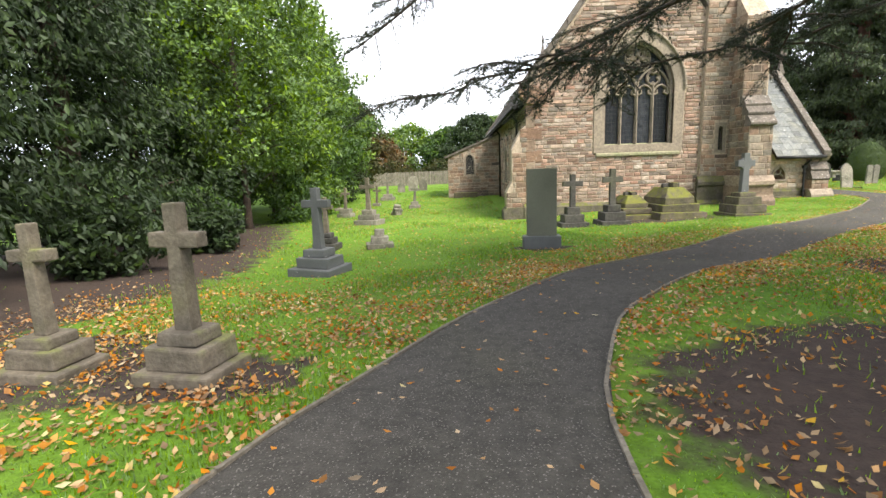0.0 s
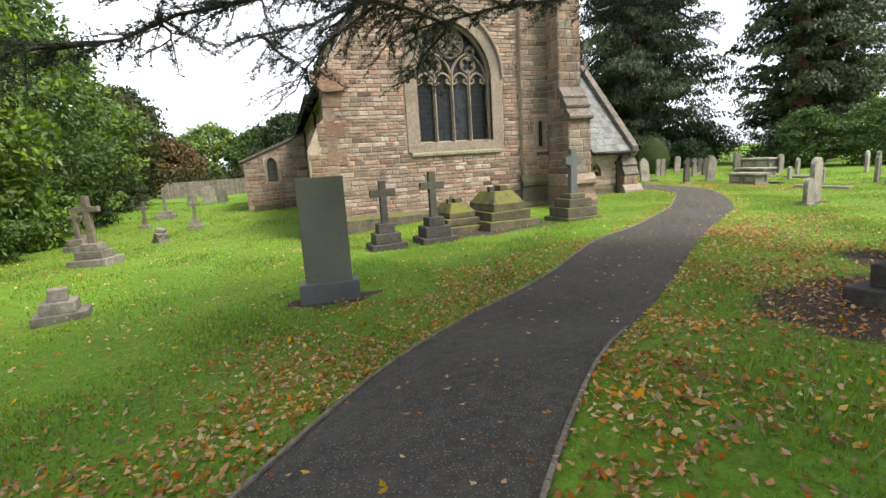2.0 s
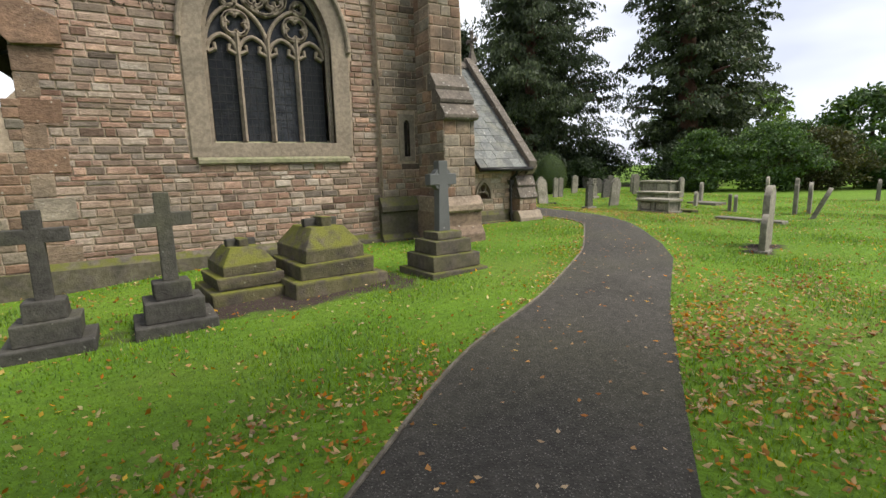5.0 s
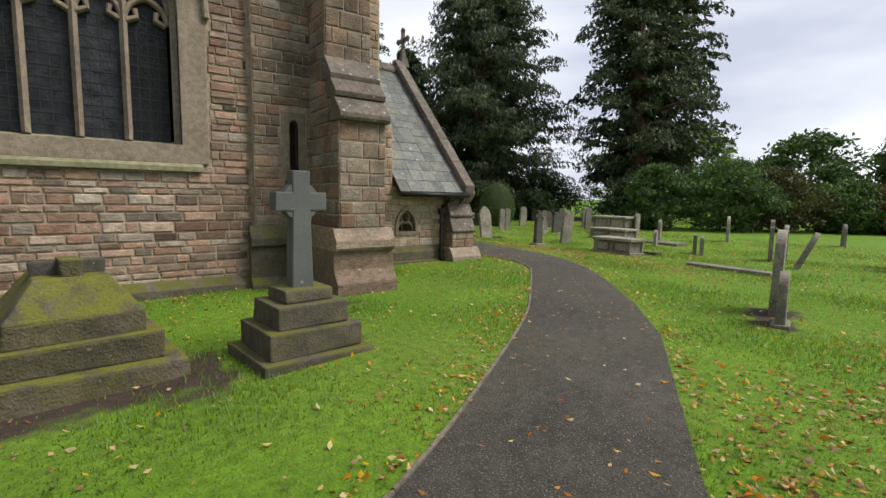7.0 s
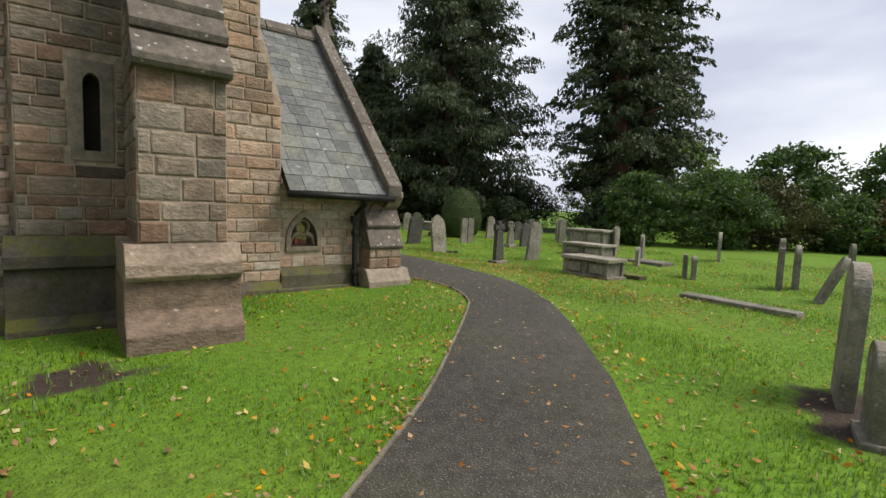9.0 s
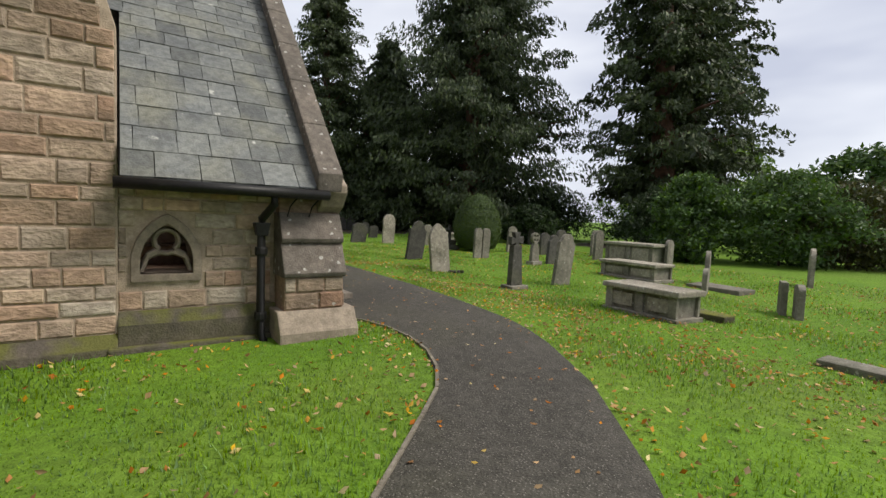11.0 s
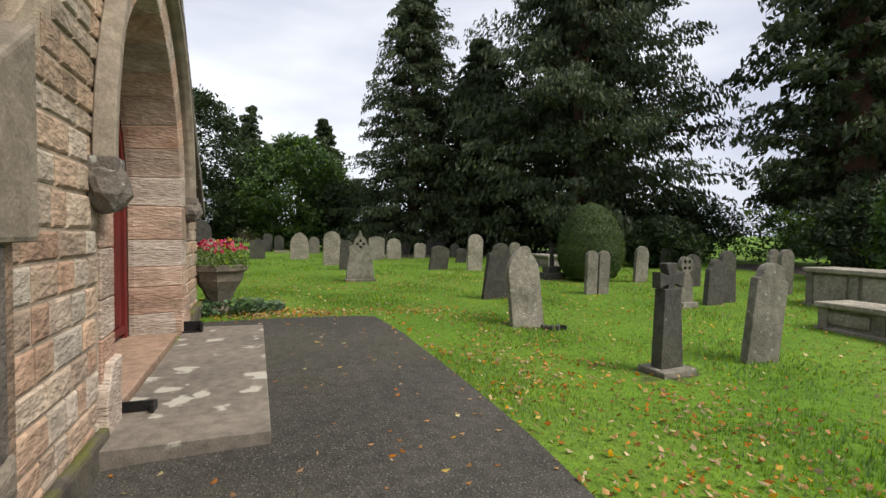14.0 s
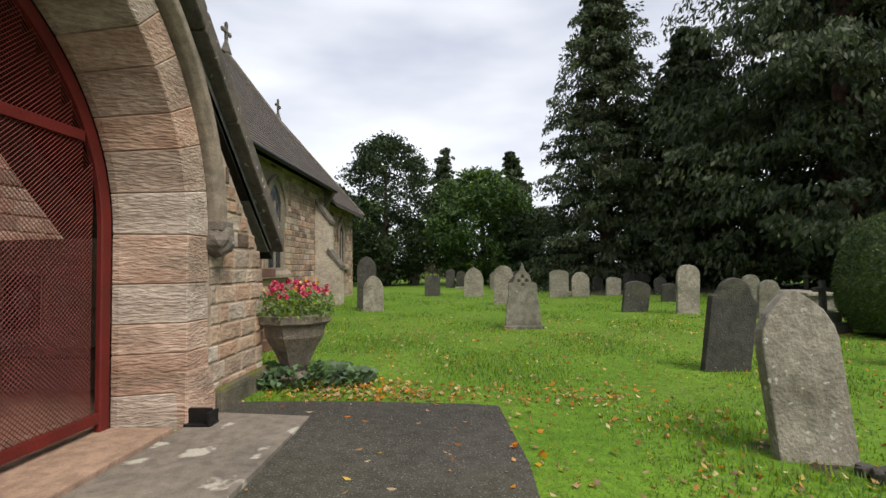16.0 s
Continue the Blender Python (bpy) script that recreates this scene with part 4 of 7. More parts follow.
def sweep_jamb(section, stations):
    """Sweeps a section of (out, x) pairs along stations of (y, z, ny, nz)."""
    bm = bmesh.new()
    rings = [[bm.verts.new((x, y + ny * o, z + nz * o)) for o, x in section] for y, z, ny, nz in stations]
    k = len(section)
    for a, b in zip(rings, rings[1:]):
        for i in range(k):
            bm.faces.new((a[i], b[i], b[(i + 1) % k], a[(i + 1) % k]))
    bm.faces.new(rings[0])
    bm.faces.new(rings[-1][::-1])
    bmesh.ops.recalc_face_normals(bm, faces=bm.faces[:])
    sharp = [e for e in bm.edges if len(e.link_faces) == 2 and e.calc_face_angle() > 0.5]
    bmesh.ops.bevel(bm, geom=sharp, offset=.008, segments=1, affect="EDGES")
    return bm


def door_line(side, half=1.27, foot=-.14, spring=1.45, radius=1.85, n_jamb=20, n_arch=36):
    """Stations up one jamb and over to the apex of the doorway."""
    out = [(DY + side * half, foot + (spring - foot) * k / n_jamb, side, 0.0) for k in range(n_jamb)]
    off = radius - half
    top = math.acos(off / radius)
    for k in range(n_arch + 1):
        a = top * k / n_arch
        out.append((DY + side * (radius * math.cos(a) - off), spring + radius * math.sin(a), side * math.cos(a), math.sin(a)))
    return out


def porch():
    door = [(DY - 1.6, -.9)] + arch(DY, 1.6, 1.45, 2.18, 18) + [(DY + 1.6, -.9)]
    gable = [(20.04, -.9), *door, (26.02, -.9), (26.02, 1.4), (PY, 4.75), (20.04, 1.4)]
    wall = structure("wall_porch_gable", prism(gable, GX - .5, GX, "x"), MORTAR, "golden sandstone porch gable with pointed doorway")

    def keep(u, v):
        y, z = 20.04 + u, v - .5
        if z > 1.3 + (3.06 - abs(y - PY)) * 1.095:
            return False
        if abs(y - DY) < 1.74:
            if z < 1.45:
                return False
            c = DY + (.58 if y < DY else -.58)
            return math.hypot(y - c, z - 1.45) > 2.32
        return True
    masonry(wall, (GX, 20.04, -.5), (0, 1, 0), (1, 0, 0), 6.12, 5.2, (.11, .23), (.14, .42), keep, GOLDSTONE, near=(4.8, 2.0), singles=420, seed=21, proud=.014)
    # jambs and voussoirs of the doorway
    section = [(0, GX - .52), (.0, GX - .46), (.14, GX + .012), (.44, GX + .02), (.44, GX - .3), (.2, GX - .52)]
    for side in (-1, 1):
        line = door_line(side)
        cuts = [0, 4, 8, 11, 15, 20, 25, 30, 34, 39, 43, 48, 53, 56]
        for a, b in zip(cuts, cuts[1:]):
            st = line[a:b + 1]
            y, z, ny, nz = st[-1]
            p = st[-2]
            st[-1] = (y + (p[0] - y) * .05, z + (p[1] - z) * .05, ny, nz)
            part("jamb_stone" if b <= 20 else "voussoir", sweep_jamb(section, st), JAMB, wall)
        part("jamb_foot", sweep_jamb([(.12, GX - .3), (.12, GX + .02), (.2, GX + .06), (.5, GX + .06), (.5, GX - .3)], [(DY + side * 1.27, -.2, side, 0), (DY + side * 1.27, .1, side, 0), (DY + side * 1.30, .34, side * .7, 0)]), JAMB, wall)
        part("hood_mould", sweep_jamb([(.46, GX + .0), (.46, GX + .07), (.5, GX + .13), (.57, GX + .13), (.6, GX + .02)], line[21:]), DRESSED, wall, "moulded stone hood over the arch")
        head = thing("label_stop", (GX + .07, DY + side * 1.8, 1.42), "small weathered carved stone head ending the hood mould", "carved head")
        bm = bmesh.new()
        bmesh.ops.create_icosphere(bm, subdivisions=3, radius=.13)
        for v in bm.verts:
            v.co *= 1 + .28 * noise.noise(v.co * 14 + Vector((side, 3, 1)))
            v.co.z *= 1.2
        merge(bm, rough_box(-.09, .08, -.1, .1, .08, .17, .015))
        part("head", bm, COPING, head)
    part("plinth", prism([(20.0, -.9), (21.55, -.9), (21.55, -.02), (20.0, -.02)], GX, GX + .07, "x", .03), PLINTH_M, wall)
    part("plinth", prism([(25.1, -.9), (26.25, -.9), (26.25, .1), (25.1, .1)], GX, GX + .1, "x", .04), PLINTH_M, wall)
    # side wall with a little trefoil light
    wx = 13.34
    hole = [(wx - .23, .46)] + arch(wx, .23, .58, .42, 8) + [(wx + .23, .46)]
    side_wall = structure("wall_porch_east", prism([(12.85, -.9), (GX - .5, -.9), (GX - .5, 1.5), (12.85, 1.5)], 20.04, 20.5, "y", 0, [hole[::-1]]), MORTAR, "golden sandstone porch side wall")
    masonry(side_wall, (12.93, 20.04, .1), (1, 0, 0), (0, -1, 0), 1.42, 1.3, (.13, .2), (.17, .4), lambda u, v: not (abs(u - .41) < .33 and .24 < v < .97 - abs(u - .41) * .6), GOLDSTONE, seed=22)
    part("plinth", prism([(20.05, -.9), (19.93, -.9), (19.93, -.02), (20.0, .1), (20.05, .1)], 12.93, 14.4, "x", .012), PLINTH_M, side_wall)
    part("plinth", prism([(20.05, -.9), (19.86, -.9), (19.86, -.22), (20.05, -.22)], 12.85, 14.4, "x", .02), PLINTH_M, side_wall)
    w = tagged(new("window_7"), "small pointed unglazed trefoil light in dressed stone", kind="structure")
    part("surround", prism([(wx - .31, .38)] + arch(wx, .31, .58, .53, 8) + [(wx + .31, .38)], 20.0, 20.14, "y", .012, [hole[::-1]]), DRESSED, w)
    for b in ([(wx + .11 * math.cos(a), 20.12, .79 + .11 * math.sin(a)) for a in np.linspace(-.9, 4.04, 13)],
              [(wx - .22, 20.12, .48), (wx - .17, 20.12, .62), (wx - .06, 20.12, .67), (wx, 20.12, .655), (wx + .06, 20.12, .67), (wx + .17, 20.12, .62), (wx + .22, 20.12, .48)],
              [(wx - .07, 20.12, .7), (wx - .17, 20.12, .64)], [(wx + .07, 20.12, .7), (wx + .17, 20.12, .64)]):
        part("tracery_bar", sweep2(b, .026, .1), DRESSED, w)
    structure("wall_porch_west", prism([(12.0, -.9), (GX - .5, -.9), (GX - .5, 1.5), (12.0, 1.5)], 25.7, 26.02, "y"), MORTAR, "plain porch side wall")
    structure("wall_porch_back", prism([(20.4, -.9), (25.8, -.9), (25.8, 1.5), (PY, 4.6), (20.4, 1.5)], 11.5, 11.7, "x"), INSIDE, "plastered inner porch wall")
    structure("floor_porch", rough_box(11.6, GX - .6, 20.4, 25.8, -.3, -.06, .01), THRESH, "worn stone porch floor")
    # corner buttress
    b = tagged(new("wall_buttress_porch"), "stepped porch buttress spotted with white lichen", kind="structure")
    x0, x1 = 14.4, 15.06
    part("body", prism([(20.2, -.8), (19.66, -.8), (19.66, .5), (19.9, 1.1), (19.9, 1.3), (20.2, 1.3)], x0, x1, "x", .012), DARKSTONE, b)
    part("base", prism([(20.3, -.8), (19.5, -.8), (19.5, -.16), (19.64, .06), (20.3, .06)], x0 - .08, x1 + .14, "x", .02), DRESSED, b)
    masonry(b, (x0, 19.66, .06), (1, 0, 0), (0, -1, 0), x1 - x0, .36, (.17, .2), (.25, .4), material=DARKSTONE, seed=24)
    masonry(b, (x1, 19.66, .06), (0, 1, 0), (1, 0, 0), .5, .36, (.17, .2), (.2, .3), material=DARKSTONE, seed=25)
    for p in ([(20.1, .42), (19.62, .42), (19.6, .47), (19.76, .8), (20.1, .8)], [(20.1, .79), (19.72, .79), (19.7, .84), (19.86, 1.12), (20.1, 1.12)]):
        part("weathering_stone", prism(p, x0 - .02, x1 + .02, "x", .015), COPING, b)
    part("kneeler", prism([(20.3, 1.12), (19.92, 1.12), (19.8, 1.2), (19.68, 1.36), (19.68, 1.44), (20.3, 1.9)], GX - .1, 15.1, "x", .02), DRESSED, b)
    # roof
    e0, e1 = (19.66, 1.42), (PY, 5.0)
    roof = structure("roof_porch", prism([(e0[0], e0[1] - .06), (PY, 4.92), (26.55, e0[1] - .06), (26.55, e0[1] - .14), (PY, 4.78), (e0[0], e0[1] - .14)], 12.94, GX - .05, "x"), DARK_BOARDS_SLIT, "steep grey slated porch roof")
    part("upper_boarding", prism([(22.1, 3.84), (PY, 4.9), (PY, 4.78), (22.1, 3.72)], 12.3, 12.935, "x"), DARK_BOARDS_SLIT, roof)
    run = Vector((0, e1[0] - e0[0], e1[1] - e0[1]))
    slope, along = run.length, run.normalized()
    out = Vector((0, -along.z, along.y))
    z, row = 0.0, 0
    shapes = []
    for k in range(4):
        bm = bmesh.new()
        v = box(bm, -.5, .5, -.5, .5, 0, 1)
        for p in v:
            p.co.x *= random.uniform(.985, 1)
            p.co.y += random.uniform(-.02, .02)
        me = bpy.data.meshes.new("slate")
        bm.to_mesh(me)
        bm.free()
        me.materials.append(SLATE)
        shapes.append(me)
    rng = random.Random(31)
    while z < slope - .05:
        h = .36 - .012 * row
        h = max(h, .2)
        x = 12.62 - (rng.uniform(0, .2))
        left = 12.95 if z < 2.6 else 12.6
        while x < 14.9:
            wd = rng.uniform(.26, .42) * (1 - .02 * row)
            a, c = max(x, left), min(x + wd, GX - .03)
            if c - a > .05:
                ob = new("slate", rng.choice(shapes))
                tilt = Matrix((Vector((1, 0, 0)), along, out)).transposed().to_quaternion()
                ctr = Vector(((a + c) / 2, e0[0], e0[1] - .05)) + along * (z + h * .72) + out * (.012 + rng.uniform(0, .006))
                q = tilt @ Euler((radians(-1.6 + rng.uniform(-.3, .3)), 0, radians(rng.uniform(-.5, .5)))).to_quaternion()
                ob.matrix_world = Matrix.LocRotScale(ctr, q, (c - a - .006, h * 1.45, .016))
                ob.parent = roof
            x += wd
        z += h
        row += 1
    part("slates_west", prism([(PY, 5.0), (26.55, 1.42), (26.45, 1.36), (PY, 4.9)], 12.5, GX - .05, "x"), SLATE, roof)
    for k in range(4):
        part("ridge_tile", prism([(PY - .17, 4.86), (PY, 5.06), (PY + .17, 4.86), (PY + .17, 4.93), (PY, 5.13), (PY - .17, 4.93)], 12.3 + k * .66, 12.94 + k * .66, "x", .008), COPING, roof)
    for side in (-1, 1):
        for k in range(6):
            a, c = k / 6, (k + 1) / 6 - .004
            p = [(PY + side * 3.5 * (1 - t), 1.36 + 3.72 * t) for t in (a, c)]
            o = [p[0], p[1], (p[1][0] + side * .03, p[1][1] + .2), (p[0][0] + side * .03, p[0][1] + .2)]
            part("coping_stone", prism(o if side < 0 else o[::-1], GX - .2, GX + .08, "x", .02), COPING, roof)
    gable_cross(15.03, PY, 5.2, .95, 90)
    g = thing("gutter", (12.9, 19.6, 1.33), "black cast iron gutter under the slates", "gutter")
    part("channel", tube([(0, 0, 0), (1.95, 0, -.01)], .055, 8), IRON, g)
    for x in (1.62, 1.86):
        part("stay", tube([(x, .05, -.05), (x - .03, .2, -.14), (x - .05, .24, -.26)], .009, 6), IRON, g)
    d = thing("downpipe", (14.2, 19.84, -.3), "black cast iron downpipe with a swan neck and hopper", "downpipe")
    part("pipe", tube([(.08, -.2, 1.6), (.08, -.2, 1.5), (.0, -.02, 1.34), (0, 0, 1.2), (0, 0, .1), (.03, -.1, .0)], .043, 10), IRON, d)
    part("hopper", frustum(.11, .11, .16, .14, 1.16, 1.3, .01), IRON, d)
    for zz in (.25, .95):
        part("collar", lathe([(.06, zz), (.066, zz + .02), (.066, zz + .07), (.06, zz + .09)], 10), IRON, d)
    # doorstep, flag and scrapers
    structure("doorstep", prism([(13.9, DY - 1.26), (GX - .02, DY - 1.3), (GX - .02, DY + 1.3), (13.9, DY + 1.26)], -.25, lz(15, 25) + .05, "z", .012), THRESH, "worn pinkish stone doorstep")
    structure("paving_flag", prism([(GX + .02, 21.32), (15.9, 21.3), (15.86, 24.95), (GX + .02, 25.05)], -.3, lz(15.4, 25) + .028, "z", .006), FLAG, "grey flagstone blotched with pale lichen before the door")
    for y in (DY - 1.36, DY + 1.42):
        s = thing("boot_scraper", (GX + .12, y, lz(GX + .1, y) + .02), "black cast iron boot scraper fixed by the door jamb", "boot scraper")
        part("pan", rough_box(-.1, .12, -.07, .07, .0, .035, .006), IRON, s)
        part("blade", rough_box(-.1, .1, -.012, .012, .03, .15, .004), IRON, s)
        part("cheek", rough_box(.09, .115, -.07, .07, .0, .13, .005), IRON, s)


def gate():
    g = thing("wire_gate", (GX - .55, DY, -.06), "dark red painted gate of wire mesh in the porch doorway", "gate")
    m = Matrix.Translation((-(GX - .55), -DY, .06))

    def local(bm):
        bmesh.ops.transform(bm, matrix=m, verts=bm.verts[:])
        return bm
    for side in (-1, 1):
        part("frame", local(sweep_jamb([(-.1, GX - .57), (-.1, GX - .52), (-.0, GX - .52), (-.0, GX - .57)], door_line(side, foot=-.08)[::2])), REDPAINT, g)
    part("meeting_stile", local(rough_box(GX - .575, GX - .52, DY - .05, DY + .05, -.06, 3.1, .006)), REDPAINT, g)
    for z in (0.0, 2.12):
        part("rail", local(rough_box(GX - .57, GX - .525, DY - 1.2 + (.2 if z > 2 else 0), DY + 1.2 - (.2 if z > 2 else 0), z, z + .08, .006)), REDPAINT, g)

    def half_at(z):
        return 1.2 if z < 1.45 else max(0.0, math.sqrt(max(0, 1.85 ** 2 - (z - 1.45) ** 2)) - .65)
    bm = bmesh.new()
    step = .034
    for s in (-1, 1):
        for k in range(int(-1.3 / step), int(4.6 / step)):
            c = k * step
            pts = [(y, c + s * (y - 0) + 0) for y in np.linspace(-1.2, 1.2, 25)]
            ok = [(y, z) for y, z in pts if .04 < z < 3.15 and abs(y) < half_at(z) - .02]
            if len(ok) > 1:
                merge_bar(bm, (GX - .545, DY + ok[0][0], ok[0][1]), (GX - .545, DY + ok[-1][0], ok[-1][1]), .0028)
    ob = part("wire_mesh", local(bm), REDMESH, g, "diamond wire mesh")
    p = thing("notice_sheet", (12.6, 25.68, .85), "paper notice with a white flower on the porch wall", "notice")
    part("sheet", rough_box(-.2, .2, -.012, 0, -.28, .28, .002), GRAVE_DARK, p)
    part("flower_shape", prism([(-.1, -.05), (-.02, -.12), (.06, -.06), (.12, .06), (.02, .16), (-.06, .1), (-.13, .06)], -.02, -.014, "y"), GRAVE_PALE, p)
    bench = thing("porch_bench", (13.2, 25.45, -.06), "dark wooden bench along the porch wall", "bench")
    part("seat", rough_box(-1.2, 1.0, -.22, .2, .4, .45, .01), FENCE_DARK, bench)
    for x in (-1.1, .9):
        part("leg", rough_box(x - .04, x + .04, -.18, .18, 0, .4, .008), FENCE_DARK, bench)


def merge_bar(bm, a, b, r):
    """A thin four-sided wire between two points in the plane of the gate."""
    a, b = Vector(a), Vector(b)
    d = (b - a).normalized()
    s = Vector((1, 0, 0)) * r
    t = d.cross(Vector((1, 0, 0))) * r
    vs = [[bm.verts.new(p + q) for q in (s, t, -s, -t)] for p in (a, b)]
    for k in range(4):
        bm.faces.new((vs[0][k], vs[0][(k + 1) % 4], vs[1][(k + 1) % 4], vs[1][k]))


east_end()
buttresses()
north_side()
nave()
porch()
gate()


# ---- gravestones ----
def outline_of(style, w, h):
    a = w / 2
    if style == "round":
        s = h - a
        top = [(a * math.cos(t), s + a * math.sin(t)) for t in np.linspace(0, math.pi, 15)]
    elif style == "low":
        s = h - a * .45
        top = [(a * math.cos(t), s + a * .45 * math.sin(t)) for t in np.linspace(0, math.pi, 13)]
    elif style == "point":
        s = h - a * 1.38
        top = arch(0, a, s, a * 1.45, 7)[::-1]
    elif style == "spear":
        top = [(a, h - .36), (a * .93, h - .27), (a * .72, h - .16), (a * .36, h - .065), (a * .1, h - .012), (0, h), (-a * .1, h - .012), (-a * .36, h - .065), (-a * .72, h - .16), (-a * .93, h - .27), (-a, h - .36)]
    elif style == "shoulder":
        r = a * .68
        s = h - r
        top = [(a, s - r * .55), (a * .98, s - r * .3), (a * .8, s - r * .22), (a * .72, s - r * .02)] + [(r * math.cos(t), s + r * math.sin(t)) for t in np.linspace(.1, math.pi - .1, 11)] + [(-a * .72, s - r * .02), (-a * .8, s - r * .22), (-a * .98, s - r * .3), (-a, s - r * .55)]
    elif style == "ogee":
        top = [(a, h - .2 * w), (a * .75, h - .14 * w), (a * .45, h - .1 * w), (a * .22, h - .04 * w), (0, h), (-a * .22, h - .04 * w), (-a * .45, h - .1 * w), (-a * .75, h - .14 * w), (-a, h - .2 * w)]
    else:
        top = [(a, h), (-a, h)]
    return [(-a * 1.0, -.25), (a * 1.0, -.25)] + top


GRAVES = "gravestones of the churchyard"


def headstone(x, y, h, w, style, material, label, turn=0.0, back=0.0, side=0.0, thick=.11, base=None):
    bm = prism(outline_of(style, w, h), -thick / 2, thick / 2, "y", .012)
    for v in bm.verts:
        v.co += Vector((noise.noise(v.co * 3 + Vector((x, y, 0))), 0, noise.noise(v.co * 3 + Vector((y, x, 5))))) * .012
    m = pose(x, y, lz(x, y), back, side, turn)
    if base:
        t = thing("headstone", (x, y, lz(x, y)), label, "gravestone", GRAVES, turn)
        ob = part("stone", bm, material, t)
        ob.matrix_local = pose(0, 0, base[1] - .02, back, side, 0)
        part("base", rough_box(-base[0] / 2, base[0] / 2, -base[2] / 2, base[2] / 2, -.12, base[1], .018, .006), material, t)
        return t
    ob = tagged(link("headstone", bm, material), label, "gravestone", GRAVES)
    ob.matrix_world = m
    return ob


def cross_shape(h, w, shaft, depth, arm_at=.72, taper=.75):
    """An upright Latin cross with a tapering shaft, standing on z = 0."""
    s, t, c = shaft / 2, shaft / 2 * taper, h * arm_at
    k = t * 1.0
    return prism([(-s, 0), (s, 0), (t, c - k), (w / 2, c - k), (w / 2, c + k), (t, c + k), (t, h), (-t, h), (-t, c + k), (-w / 2, c + k), (-w / 2, c - k), (-t, c - k)], -depth / 2, depth / 2, "y", .014)


def wheel_cross(h, w, shaft, depth):
    """A cross with a collar round the crossing."""
    bm = cross_shape(h, w, shaft, depth, .74, .8)
    r = w * .36
    ring = [(r * math.cos(a), h * .74 + r * math.sin(a)) for a in np.linspace(0, math.tau, 25)[:-1]]
    merge(bm, prism(ring, -depth * .42, depth * .42, "y", .01))
    return bm


def grave_cross(x, y, label, steps, bm, material, step_material, turn=0.0, lean=(0, 0), name="grave_cross"):
    t = thing(name, (x, y, lz(x, y)), label, "gravestone", "crosses on stepped plinths", turn)
    z = -.12
    for k, (w, d, hh) in enumerate(steps):
        ob = rough_box(-w / 2, w / 2, -d / 2, d / 2, z, z + hh + (.12 if k == 0 else 0), .02, .01)
        z += hh + (.12 if k == 0 else 0)
        part("step", ob, step_material, t)
    c = part("cross", bm, material, t)
    c.matrix_local = pose(0, 0, z - .01, lean[0], lean[1], 0)
    return t


